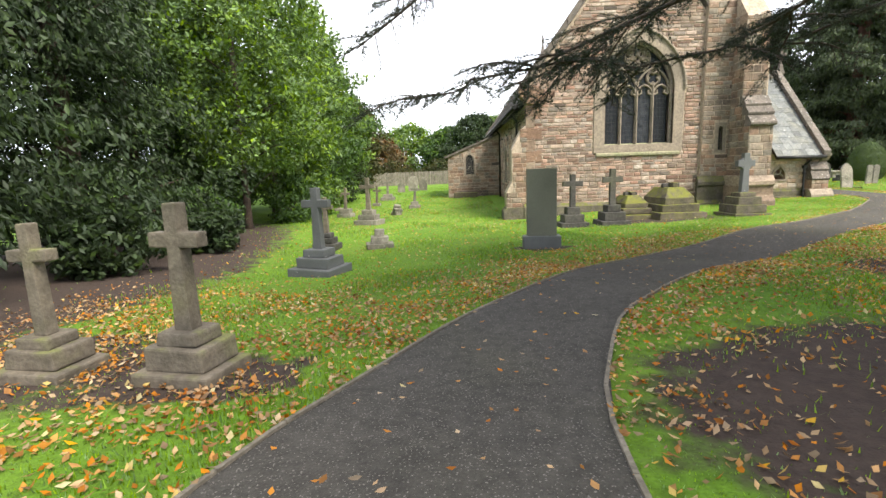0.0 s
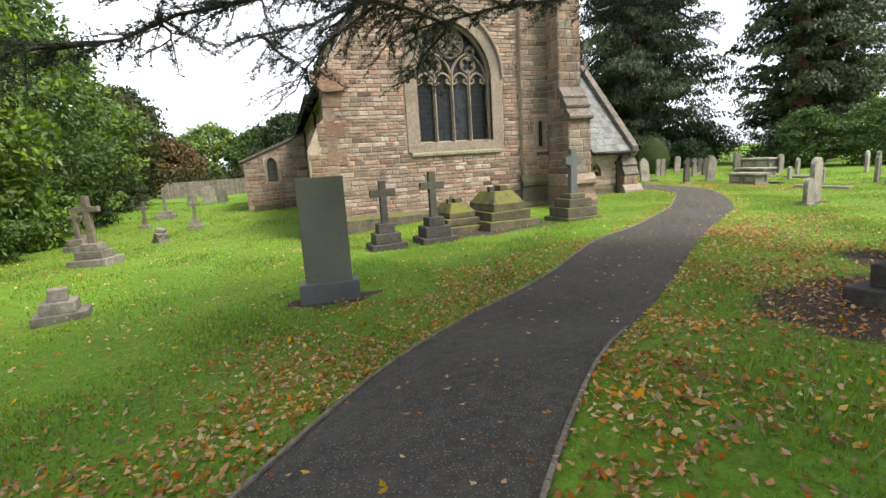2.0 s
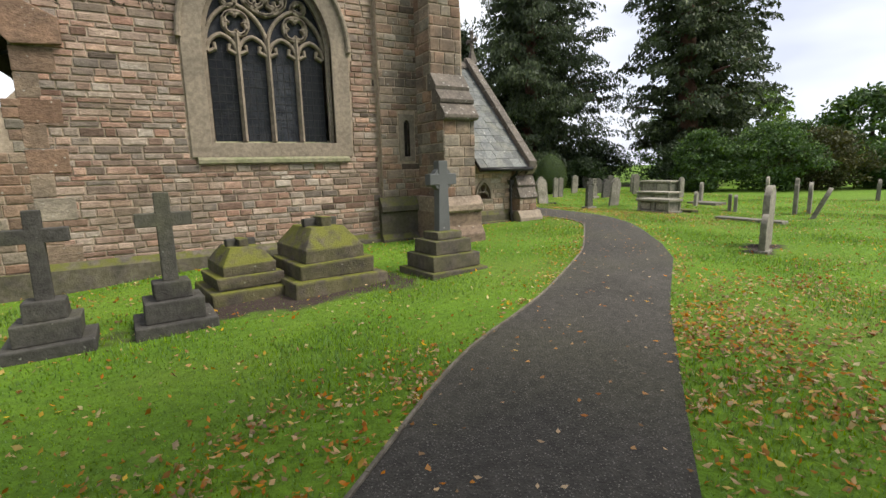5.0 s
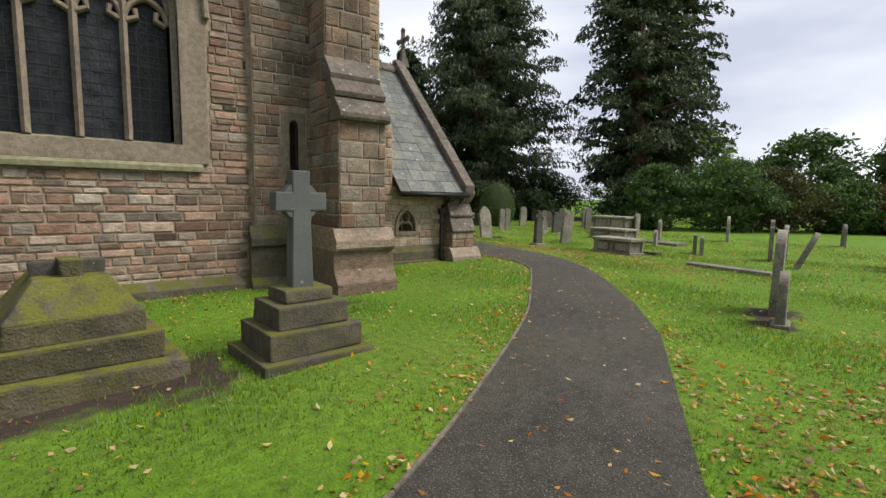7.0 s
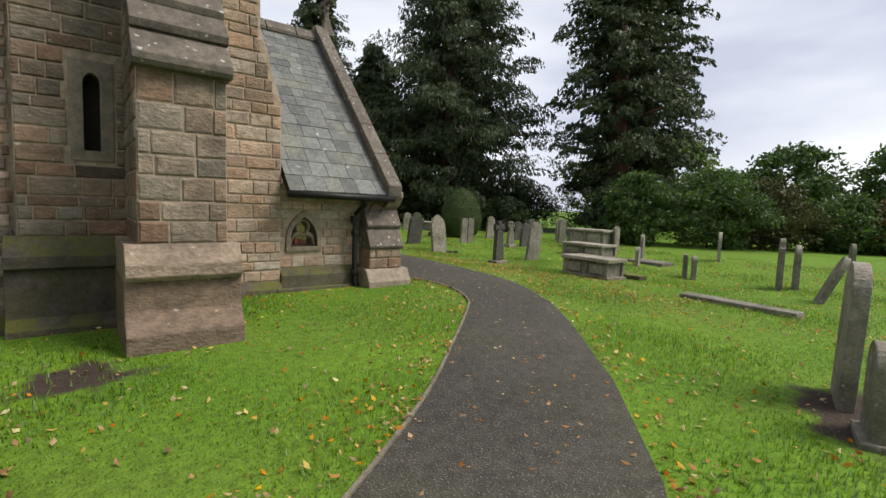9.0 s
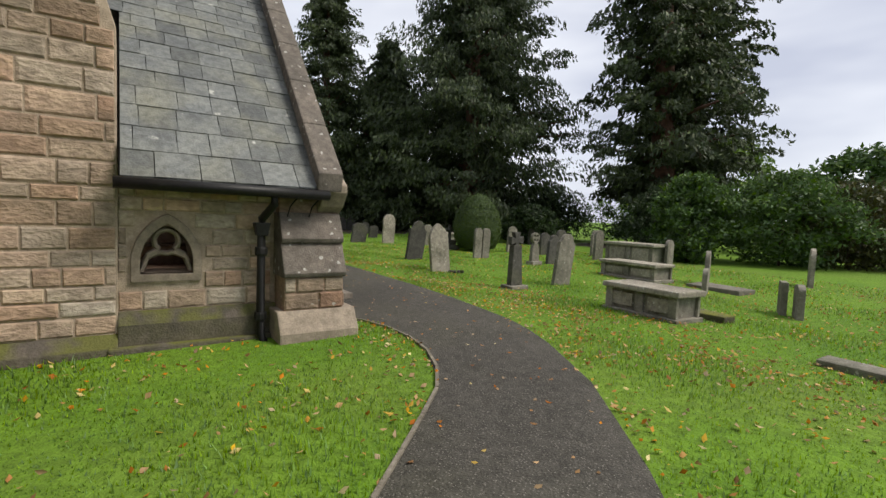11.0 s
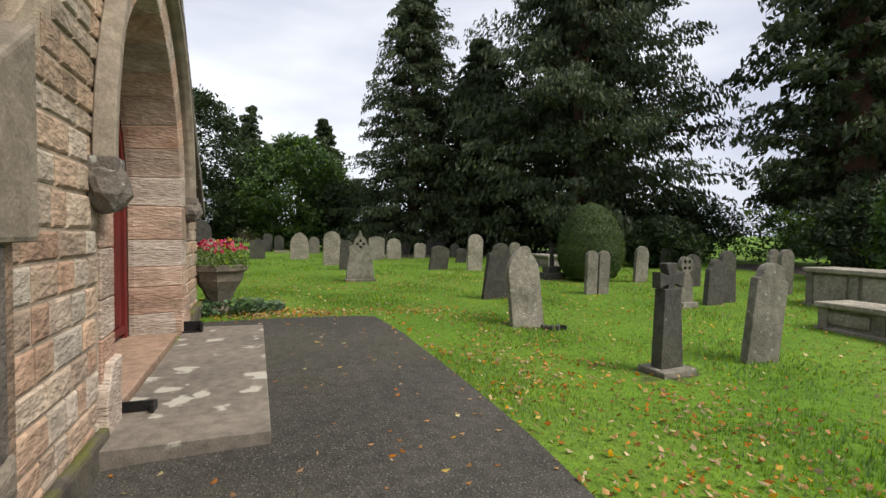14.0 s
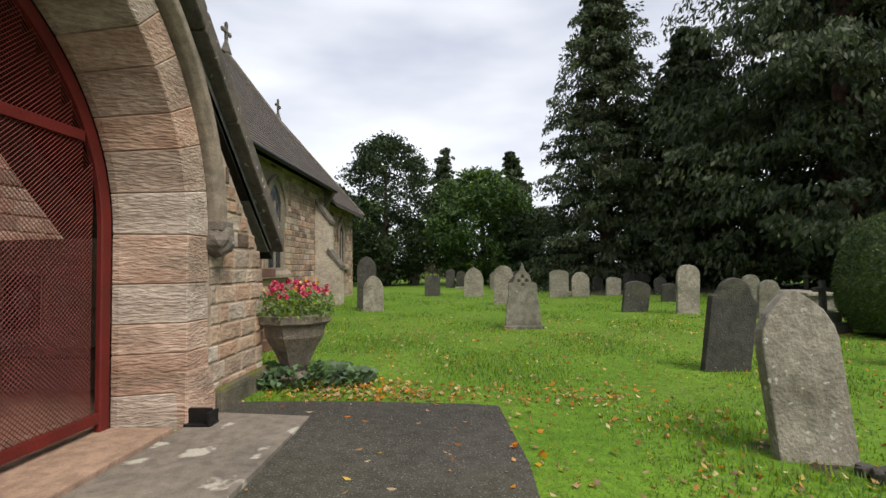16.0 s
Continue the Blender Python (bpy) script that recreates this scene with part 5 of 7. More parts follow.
def near_graves():
    grave_cross(-3.22, 3.75, "buff stone cross on a mossy stepped plinth", [(.62, .5, .1), (.46, .38, .15), (.32, .28, .1)], cross_shape(.92, .38, .13, .11), GRAVE_BUFF, GRAVE_BUFF, -8, (0, -1))
    grave_cross(-1.88, 3.5, "tall buff stone cross on a lichened stepped plinth", [(.66, .52, .1), (.5, .4, .18), (.34, .3, .1)], cross_shape(.96, .42, .15, .12), GRAVE_BUFF, GRAVE_BUFF, -12, (0, 0))
    grave_cross(-2.56, 9.3, "smooth grey stone cross on three dark steps", [(.95, .85, .16), (.7, .6, .2), (.48, .42, .16)], cross_shape(1.2, .6, .2, .14, .74), GRAVE_SLATE, GRAVE_SLATE, -18)
    grave_cross(-5.1, 22.6, "narrow weathered cross on worn brown steps", [(.7, .6, .2), (.5, .44, .22)], cross_shape(1.0, .42, .15, .12), GRAVE_BUFF, GRAVE_GREY, -10, (0, 2))
    grave_cross(-3.28, 12.5, "dark weathered cross on worn brown steps", [(.62, .55, .16), (.44, .4, .16), (.3, .28, .12)], cross_shape(.95, .42, .14, .11), GRAVE_BUFF, GRAVE_DARK, -10)
    grave_cross(-1.88, 12.5, "low broken grave stump on a stepped stone", [(.7, .55, .12), (.46, .4, .18)], rough_box(-.13, .13, -.1, .1, 0, .2, .025, .02), GRAVE_GREY, GRAVE_GREY, 12, name="grave_stub")
    grave_cross(-3.15, 18.0, "buff cross on a three-stepped plinth", [(.95, .8, .18), (.66, .56, .2), (.44, .38, .18)], cross_shape(1.2, .6, .18, .14), GRAVE_BUFF, GRAVE_GREY, -14)
    grave_cross(-6.4, 26.6, "small pale stone cross", [(.5, .4, .14)], cross_shape(.95, .5, .15, .12), GRAVE_BUFF, GRAVE_GREY, 5, (0, -3))
    grave_cross(-4.6, 28.6, "small pale stone cross", [(.46, .4, .16)], cross_shape(1.05, .5, .15, .12), GRAVE_BUFF, GRAVE_GREY, -6, (0, 3))
    grave_cross(-4.4, 32.0, "grey cross on a tall stepped plinth", [(.9, .8, .2), (.6, .5, .2)], cross_shape(1.1, .55, .16, .13), GRAVE_GREY, GRAVE_GREY, 0)
    grave_cross(-2.1, 26.0, "grey cross leaning on a small plinth", [(.64, .5, .16), (.42, .36, .18)], cross_shape(.95, .45, .16, .12), GRAVE_GREY, GRAVE_GREY, 8, (0, 4))
    heap = thing("rubble_mound", (-2.7, 22.4, lz(-2.7, 22.4)), "small heap of rough stones on a grave", "stone heap")
    rng = random.Random(6)
    for k in range(9):
        bm = rough_box(-.16, .16, -.13, .13, -.06, .14, .035, .03)
        ob = part("stone", bm, GRAVE_GREY, heap)
        ob.matrix_local = pose(rng.uniform(-.22, .22), rng.uniform(-.2, .2), .0 + .17 * (k // 4), rng.uniform(-15, 15), rng.uniform(-15, 15), rng.uniform(0, 180))
    # the tall green slab by the path
    slab = thing("tall_headstone", (2.08, 10.8, lz(2.08, 10.8)), "tall plain green-tinged slab on a heavy grey base", "gravestone", turn=-4)
    ob = part("slab", rough_box(-.33, .33, -.075, .075, 0, 1.5, .012), GRAVE_GREEN, slab)
    ob.matrix_local = pose(0, 0, .27, -1.5, 0, 0)
    part("base", rough_box(-.42, .42, -.18, .18, -.15, .28, .022), GRAVE_SLATE, slab, "rectangular grey base")
    bars = bmesh.new()
    for k in range(7):
        merge(bars, rough_box(-.2 + .02 * (k % 3), .2 - .025 * (k % 2), -.077, -.0745, 1.25 - k * .09, 1.265 - k * .09, .0008))
    ob = part("worn_lettering", bars, GRAVE_GREEN, slab)
    ob.matrix_local = pose(0, 0, .27, -1.5, 0, 0)
    grave_cross(3.78, 15.0, "dark stone cross on three weathered steps", [(.86, .74, .14), (.62, .54, .24), (.4, .36, .22)], cross_shape(1.02, .62, .17, .14, .72, .95), GRAVE_DARK, GRAVE_DARK, 4)
    grave_cross(5.03, 15.1, "dark stone cross on three weathered steps", [(.92, .8, .14), (.66, .58, .26), (.42, .38, .22)], cross_shape(1.12, .62, .18, .14, .7, .95), GRAVE_DARK, GRAVE_DARK, 4)
    grave_cross(9.25, 15.45, "grey collared stone cross on three mossy steps", [(1.2, 1.05, .08), (1.0, .86, .26), (.76, .66, .24), (.52, .46, .14)], wheel_cross(1.22, .56, .24, .16), GRAVE_SLATE, PLINTH_M, 6)
    for x, y, k in ((6.05, 16.2, .86), (7.3, 16.0, 1.1)):
        t = thing("coped_tomb", (x, y, lz(x, y)), "mossy coped tombstone with a broken cross stump", "tomb", "mossy tombs by the wall", 8)
        part("step", rough_box(-.72 * k, .72 * k, -.6 * k, .95 * k, -.15, .2 * k, .03, .025), MOSSY, t)
        part("step", rough_box(-.58 * k, .58 * k, -.45 * k, .85 * k, .19 * k, .42 * k, .03, .02), MOSSY, t)
        ob = part("body", rough_box(-.46 * k, .46 * k, -.6 * k, .6 * k, 0, .2 * k, .02, .012), MOSSY, t)
        ob.matrix_local = pose(0, .23 * k, .41 * k)
        ob = part("coped_top", frustum(.92 * k, 1.2 * k, .5 * k, .74 * k, 0, .3 * k, .02), MOSSY, t)
        ob.matrix_local = pose(0, .23 * k, .6 * k)
        ob = part("cross_arm", rough_box(-.26 * k, .26 * k, -.07 * k, .07 * k, 0, .13 * k, .02, .015), GRAVE_DARK, t, "broken dark cross arm")
        ob.matrix_local = pose(0, .16 * k, .885 * k)
        ob = part("stump", rough_box(-.08 * k, .08 * k, -.2 * k, .12 * k, 0, .15 * k, .02, .012), MOSSY, t, "mossy stump of the fallen shaft")
        ob.matrix_local = pose(0, .1 * k, .888 * k)
    p = thing("grave_plinth", (7.25, 6.62, lz(7.25, 6.6)), "dark stepped plinth among bare soil", "gravestone", turn=6)
    part("step", rough_box(-.45, .45, -.42, .42, -.1, .17, .02, .01), GRAVE_DARK, p)
    part("step", rough_box(-.3, .3, -.28, .28, .16, .4, .02, .01), GRAVE_DARK, p)
    part("block", frustum(.42, .4, .3, .28, .4, .62, .02), GRAVE_DARK, p)
    d = "weathered grey headstone standing in the lawn"
    headstone(9.62, 8.0, 1.22, .62, "round", GRAVE_GREY, "dark narrow headstone in bare soil", 23, 0, 0)
    headstone(15.6, 13.25, 1.24, .62, "round", GRAVE_GREY, "tall lichened headstone seen in bare soil", 17, 1, -2, .12)
    headstone(14.83, 12.9, .7, .42, "round", GRAVE_GREY, "short lichened footstone in bare soil", 17, 0, 2, .11, (.5, .05, .22))


def field_graves():
    G, D, P = GRAVE_GREY, GRAVE_DARK, GRAVE_PALE
    pale, grey, dark = "pale lichened headstone leaning in the lawn", "weathered grey headstone in the lawn", "dark weathered headstone in the lawn"
    hsa = headstone(19.66, 24.5, 1.22, .52, "spear", P, "pale spalled pointed headstone with a broken foot", -3, -3, -5, .12)
    chunks = thing("stone_rubble", (19.95, 24.25, lz(19.95, 24.25)), "dark flaked stone at the foot of a headstone", "stone heap")
    rng = random.Random(8)
    for k in range(6):
        ob = part("flake", rough_box(-.05, .05, -.03, .03, -.02, .07, .012, .015), D, chunks)
        ob.matrix_local = pose(rng.uniform(-.2, .18), rng.uniform(-.06, .06), .0, 0, 0, rng.uniform(0, 180))
    rows = ((20.55, 27.35, 1.22, .6, "shoulder", D, dark, 3, 2, 7), (23.25, 34.3, 1.36, .6, "round", P, pale, 0, 0, 2), (22.08, 35.05, .9, .76, "low", D, dark, 6, 6, 5),
            (18.55, 38.2, 1.4, .7, "round", P, pale, 0, 0, 0), (17.55, 42.3, 1.34, .86, "point", P, pale, 0, 2, 0), (18.9, 48.8, 1.05, .62, "round", G, grey, 0, 0, 0),
            (18.75, 35.8, 1.08, .5, "round", D, dark, 0, 0, 2), (21.1, 41.2, 1.16, .8, "low", G, grey, 2, 0, 1), (22.05, 41.4, 1.05, .74, "round", P, pale, 2, 3, -1),
            (23.75, 45.0, .72, .5, "round", D, dark, 0, 0, 0), (23.5, 41.7, .78, .64, "low", P, pale, 8, 2, 3), (25.15, 44.6, .88, .58, "round", D, dark, 0, 0, 0),
            (25.8, 44.6, .86, .58, "round", D, dark, 0, 0, 0), (25.3, 41.2, .72, .5, "round", D, dark, 4, 0, -2), (25.7, 35.7, 1.02, .5, "round", G, grey, -4, 0, 4),
            (15.64, 43.2, 1.0, .72, "ogee", D, dark, 0, 0, 0), (16.2, 52.0, 1.2, .6, "low", D, dark, 0, 0, 0), (16.9, 51.6, 1.1, .6, "round", D, dark, 0, 0, 0), (13.2, 58.0, 1.1, .8, "round", G, grey, 0, 0, 0),
            (14.25, 36.0, 1.14, .64, "point", P, pale, 0, 0, 0), (13.85, 36.9, 1.78, .64, "point", D, "tall dark pointed headstone in the lawn", 0, 0, 0),
            (23.15, 27.45, 1.04, .3, "round", G, grey, 0, 0, 2), (23.47, 27.42, 1.04, .3, "round", G, grey, 0, 0, 2), (21.42, 22.1, 1.2, .46, "shoulder", G, "narrow shouldered headstone leaning sideways", -8, -2, 9),
            (24.65, 25.4, .95, .5, "shoulder", D, dark, 4, 0, 5), (25.25, 25.55, 1.12, .42, "round", D, dark, 0, 0, -2), (26.3, 29.2, 1.06, .46, "round", G, grey, 0, 0, 3),
            (27.75, 26.0, 1.1, .46, "round", G, grey, 0, 0, 2), (28.95, 27.1, 1.04, .42, "shoulder", G, grey, 0, 0, 0), (25.75, 20.95, .9, .55, "round", G, grey, 2, 0, 6),
            (24.2, 20.2, .6, .4, "round", G, grey, 0, 0, 3), (23.05, 17.95, .62, .5, "low", G, grey, 5, 0, 2), (23.3, 18.3, .62, .4, "flat", G, grey, 5, 0, 0), (28.45, 19.55, 1.05, .6, "round", P, pale, 0, 0, 0),
            (23.7, 15.9, 1.05, .55, "round", G, grey, -2, 0, 2), (23.1, 16.05, 1.2, .5, "shoulder", G, grey, -2, 0, 0), (21.7, 14.95, .98, .6, "round", G, "weathered headstone leaning far over", -4, 22, 0),
            (30.3, 16.25, .86, .5, "round", G, grey, 0, 0, 0), (23.1, 13.2, 1.02, .6, "round", G, grey, -2, 0, 8), (23.5, 13.05, 1.18, .6, "round", G, grey, -2, 0, 4), (24.1, 13.5, 1.1, .6, "low", G, grey, 0, 0, 6),
            (26.9, 27.9, .88, .5, "round", D, dark, 0, 0, 0), (31.5, 33.2, .95, .6, "round", D, dark, 0, 0, 0), (27.2, 22.9, 1.0, .34, "round", G, "narrow grey headstone between chest tombs", 0, 0, 2),
            (-4.3, 39.3, .76, .6, "round", G, grey, 0, 0, 0), (-3.4, 40.2, 1.26, .8, "round", G, grey, 0, 0, 0), (-2.6, 40.6, 1.0, .7, "point", G, grey, 0, 0, 0), (24.7, 33.2, .95, .5, "round", G, grey, 0, 0, 3),
            (20.0, 44.3, .8, .6, "round", D, dark, 0, 0, 0), (22.8, 45.4, .75, .5, "low", D, dark, 0, 0, 0), (19.9, 46.0, 1.1, .6, "round", D, dark, 0, 0, 0), (24.4, 38.3, .66, .5, "low", D, dark, 0, 8, 0))
    for x, y, h, w, style, m, label, turn, back, side in rows:
        headstone(x, y, h, w, style, m, label, turn + (22 if x > 21 and y < 21 else 0), back, side)
    # gabled stone with a pierced roundel
    t = thing("gabled_headstone", (18.45, 31.6, lz(18.45, 31.6)), "brown gabled headstone with a pierced cross roundel", "gravestone")
    part("base", rough_box(-.44, .44, -.16, .16, -.1, .07, .015), G, t)
    body = [(-.4, .05), (.4, .05), (.36, .5), (.3, .82), (.33, .9), (.3, 1.0), (.2, 1.02), (.16, 1.18), (.06, 1.28), (0, 1.46), (-.06, 1.28), (-.16, 1.18), (-.2, 1.02), (-.3, 1.0), (-.33, .9), (-.3, .82), (-.36, .5)]
    holes = [[(.085 * math.cos(b) + .045 * math.cos(a), 1.06 + .085 * math.sin(b) + .045 * math.sin(a)) for a in np.linspace(math.tau, 0, 9)[:-1]] for b in (0, math.pi / 2, math.pi, 3 * math.pi / 2)]
    part("stone", prism(body, -.06, .06, "y", .01, holes), G, t)
    grave_cross(20.03, 22.15, "dark stone cross with flared arms on a low base", [(.5, .36, .07)], flared_cross(1.22), D, G, 3, (0, -1))
    grave_cross(23.75, 25.3, "grey wheel-headed cross stone", [(.42, .3, .12)], pierced_wheel(.92), G, G, 3)
    grave_cross(24.3, 30.8, "small dark cross on two steps", [(.7, .55, .2), (.44, .36, .2)], cross_shape(.62, .34, .12, .1), D, D, 0)
    grave_cross(29.8, 39.2, "small grey cross by the hedge", [(.4, .34, .16)], cross_shape(.8, .45, .13, .1), D, D, 0)
    grave_cross(13.75, 28.6, "red granite cross beside the porch", [(.6, .5, .2), (.42, .36, .2)], cross_shape(1.2, .62, .2, .14), GRANITE, GRANITE, 0)
    for x, y, lx, ly, h, label in ((20.12, 19.0, .72, 1.4, .48, "low panelled chest tomb with a moulded lid"), (24.6, 22.3, .85, 1.8, .46, "low chest tomb with a flat lid"), (27.0, 23.9, .95, 1.9, .82, "tall panelled chest tomb with a flat lid"), (27.2, 35.6, .9, 1.9, .5, "low broad table tomb")):
        chest_tomb(x, y, lx, ly, h, label)
    for x, y, lx, ly, label in ((25.2, 20.35, .7, 1.3, "flat grey ledger stone on the grass"), (20.9, 18.5, .35, .8, "broken mossy ledger fragment by a tomb"), (19.3, 15.5, .3, 1.9, "weathered stone kerb of a sunken grave")):
        ob = tagged(link("ledger_stone", rough_box(-lx / 2, lx / 2, -ly / 2, ly / 2, -.1, .1, .025, .02), MOSSY if "mossy" in label else G), label, "ledger stone")
        ob.matrix_world = pose(x, y, lz(x, y), 0, 0, -4)
    for x, y in ((17.0, 50.0), (22.2, 43.0)):
        b = thing("grave_kerb", (x, y, lz(x, y)), "low yellowed stone kerb slab by the graves", "grave kerb")
        part("slab", rough_box(-.45, .45, -.3, .3, -.1, .14, .02, .01), SILL, b)


def flared_cross(h):
    bm = prism([(-.17, 0), (.17, 0), (.12, h * .72), (-.12, h * .72)], -.07, .07, "y", .01)
    c = h * .8
    for k in range(4):
        a = k * math.pi / 2
        p = [(.045, .045), (.18, .09), (.18, -.09), (.045, -.045)]
        merge(bm, prism([(x * math.cos(a) - y * math.sin(a), c + x * math.sin(a) + y * math.cos(a)) for x, y in p][::-1], -.055, .055, "y", .008))
    merge(bm, rough_box(-.055, .055, -.055, .055, c - .055, c + .055, .006))
    return bm


def pierced_wheel(h):
    ring = [(.17 * math.cos(a), h - .18 + .17 * math.sin(a)) for a in np.linspace(0, math.tau, 21)[:-1]]
    holes = [[(.09 * math.cos(b) + .042 * math.cos(a), h - .18 + .09 * math.sin(b) + .042 * math.sin(a)) for a in np.linspace(math.tau, 0, 8)[:-1]] for b in (math.pi / 4, 3 * math.pi / 4, 5 * math.pi / 4, 7 * math.pi / 4)]
    bm = prism(ring, -.05, .05, "y", .006, holes)
    merge(bm, prism([(-.17, 0), (.17, 0), (.15, .42), (.07, h - .34), (-.07, h - .34), (-.15, .42)], -.06, .06, "y", .01))
    return bm


def chest_tomb(x, y, lx, ly, h, label):
    t = thing("chest_tomb", (x, y, lz(x, y)), label, "tomb", "chest tombs", -3)
    part("plinth", rough_box(-lx / 2 + .01, lx / 2 - .01, -ly / 2 + .01, ly / 2 - .01, -.15, .06, .015), GRAVE_GREY, t)
    part("chest", rough_box(-lx / 2 + .1, lx / 2 - .1, -ly / 2 + .1, ly / 2 - .1, .05, h - .08, .01), GRAVE_GREY, t)
    for sx in (-1, 1):
        for cy in (-ly / 4 + .02, ly / 4 - .02):
            part("panel", rough_box(sx * (lx / 2 - .085) - .012, sx * (lx / 2 - .085) + .012, cy - ly / 4 + .16, cy + ly / 4 - .16, .12, h - .15, .006), GRAVE_PALE, t)
        for cy in (-ly / 2 + .12, 0, ly / 2 - .12):
            part("pilaster", rough_box(sx * (lx / 2 - .08) - .03, sx * (lx / 2 - .08) + .03, cy - .07, cy + .07, .06, h - .08, .008), GRAVE_GREY, t)
    part("lid", rough_box(-lx / 2, lx / 2, -ly / 2, ly / 2, h - .09, h, .025, .006), GRAVE_PALE, t)


near_graves()
field_graves()


# ---- urn, topiary, fences ----
def quads(centres, along, across, name, material, parent=None, bend=0.0):
    """Many small leaves in one mesh: each a kite of two triangles about its centre."""
    n = len(centres)
    normal = np.cross(along, across)
    normal /= np.maximum(np.linalg.norm(normal, axis=1, keepdims=True), 1e-9)
    lift = normal * np.linalg.norm(across, axis=1, keepdims=True) * .35
    v = np.stack([centres - along, centres + across + lift, centres + along, centres - across + lift], 1).reshape(-1, 3)
    me = bpy.data.meshes.new(name)
    me.vertices.add(4 * n)
    me.vertices.foreach_set("co", v.astype(np.float32).ravel())
    me.loops.add(6 * n)
    idx = (np.arange(n)[:, None] * 4 + np.array([0, 1, 2, 0, 2, 3])).astype(np.int32)
    me.loops.foreach_set("vertex_index", idx.ravel())
    me.polygons.add(2 * n)
    me.polygons.foreach_set("loop_start", np.arange(0, 6 * n, 3, dtype=np.int32))
    me.polygons.foreach_set("loop_total", np.full(2 * n, 3, np.int32))
    me.update(calc_edges=True)
    me.materials.append(material)
    ob = new(name, me)
    ob.parent = parent
    return ob


def unit(v):
    return v / np.maximum(np.linalg.norm(v, axis=-1, keepdims=True), 1e-9)


def urn():
    x, y = 15.22, 26.35
    u = thing("stone_urn", (x, y, lz(x, y)), "weathered stone urn planter on a narrow foot", "planter")
    part("bowl", lathe([(.12, .1), (.16, .16), (.24, .34), (.34, .5), (.36, .62), (.42, .66), (.42, .74), (.37, .75), (.34, .7), (.02, .68)], 8), URN, u)
    part("foot", lathe([(.2, -.1), (.2, .04), (.13, .08), (.11, .13), (.02, .13)], 8), URN, u)
    rng = np.random.default_rng(5)
    fl = thing("flower_planting", (x, y, lz(x, y) + .7), "pink and red bedding flowers filling the urn", "flowers")
    n = 1500
    a, r = rng.uniform(0, math.tau, n), np.sqrt(rng.uniform(0, 1, n)) * .46
    c = np.stack([r * np.cos(a), r * np.sin(a), rng.uniform(.0, 1, n) * (.34 - .4 * r ** 2)], 1)
    d, e = unit(rng.normal(size=(n, 3))) * .03, unit(rng.normal(size=(n, 3))) * .016
    quads(c, d, e, "leaves", LEAF_LIGHT, fl)
    for name, m, k, s in (("pink_bloom", PETAL, 52, .028), ("yellow_bloom", PETAL_Y, 5, .024)):
        a, r = rng.uniform(0, math.tau, k), np.sqrt(rng.uniform(0, 1, k)) * .46
        c = np.stack([r * np.cos(a), r * np.sin(a), .34 - .45 * r ** 2 + rng.uniform(.0, .1, k)], 1)
        for spot in c:
            quads(spot + rng.normal(0, .013, (9, 3)), unit(rng.normal(size=(9, 3))) * s, unit(rng.normal(size=(9, 3))) * s * .7, name, m, fl)
    g = thing("ground_cover", (x + .1, y - .15, lz(x, y)), "broad-leaved green plants round the foot of the urn", "plant")
    n = 520
    a, r = rng.uniform(0, math.tau, n), np.sqrt(rng.uniform(.05, 1, n))
    c = np.stack([r * .85 * np.cos(a), r * .42 * np.sin(a), rng.uniform(.03, .24, n) * (1.1 - r * .6)], 1)
    d = np.stack([np.cos(a), np.sin(a), rng.uniform(-.4, .7, n)], 1)
    quads(c, unit(d) * .06, unit(np.cross(d, rng.normal(size=(n, 3)))) * .045, "leaves", LEAF_BLUE2, g)


LEAF_BLUE2 = leaf_mat("blue_green_broad_leaves", (0.12, 0.2, 0.09), (0.08, 0.15, 0.06))


def topiary():
    x, y = 25.2, 30.1
    t = thing("topiary_yew", (x, y, lz(x, y)), "dome-shaped clipped dark yew topiary", "topiary")
    rng = np.random.default_rng(9)
    prof = [(.0, 0), (.72, .12), (.92, .5), (.99, .95), (.9, 1.45), (.68, 1.9), (.38, 2.22), (.02, 2.36)]
    part("body", lathe([(r * .93 + .01, z) for r, z in prof], 28), LEAF_YEW2, t)
    n = 26000
    z = rng.uniform(0.05, 2.36, n)
    r = np.interp(z, [p[1] for p in prof], [p[0] for p in prof]) * rng.normal(.985, .022, n)
    a = rng.uniform(0, math.tau, n)
    c = np.stack([r * np.cos(a), r * np.sin(a), z], 1)
    nrm = unit(np.stack([np.cos(a), np.sin(a), (z - .9) * .5], 1) + rng.normal(0, .6, (n, 3)))
    al = unit(np.cross(nrm, rng.normal(size=(n, 3))))
    quads(c, al * .032, np.cross(nrm, al) * .012, "foliage", LEAF_YEW2, t)
    part("trunk", tube([(0, 0, -.1), (0, 0, .4)], .12, 8), BARK, t)


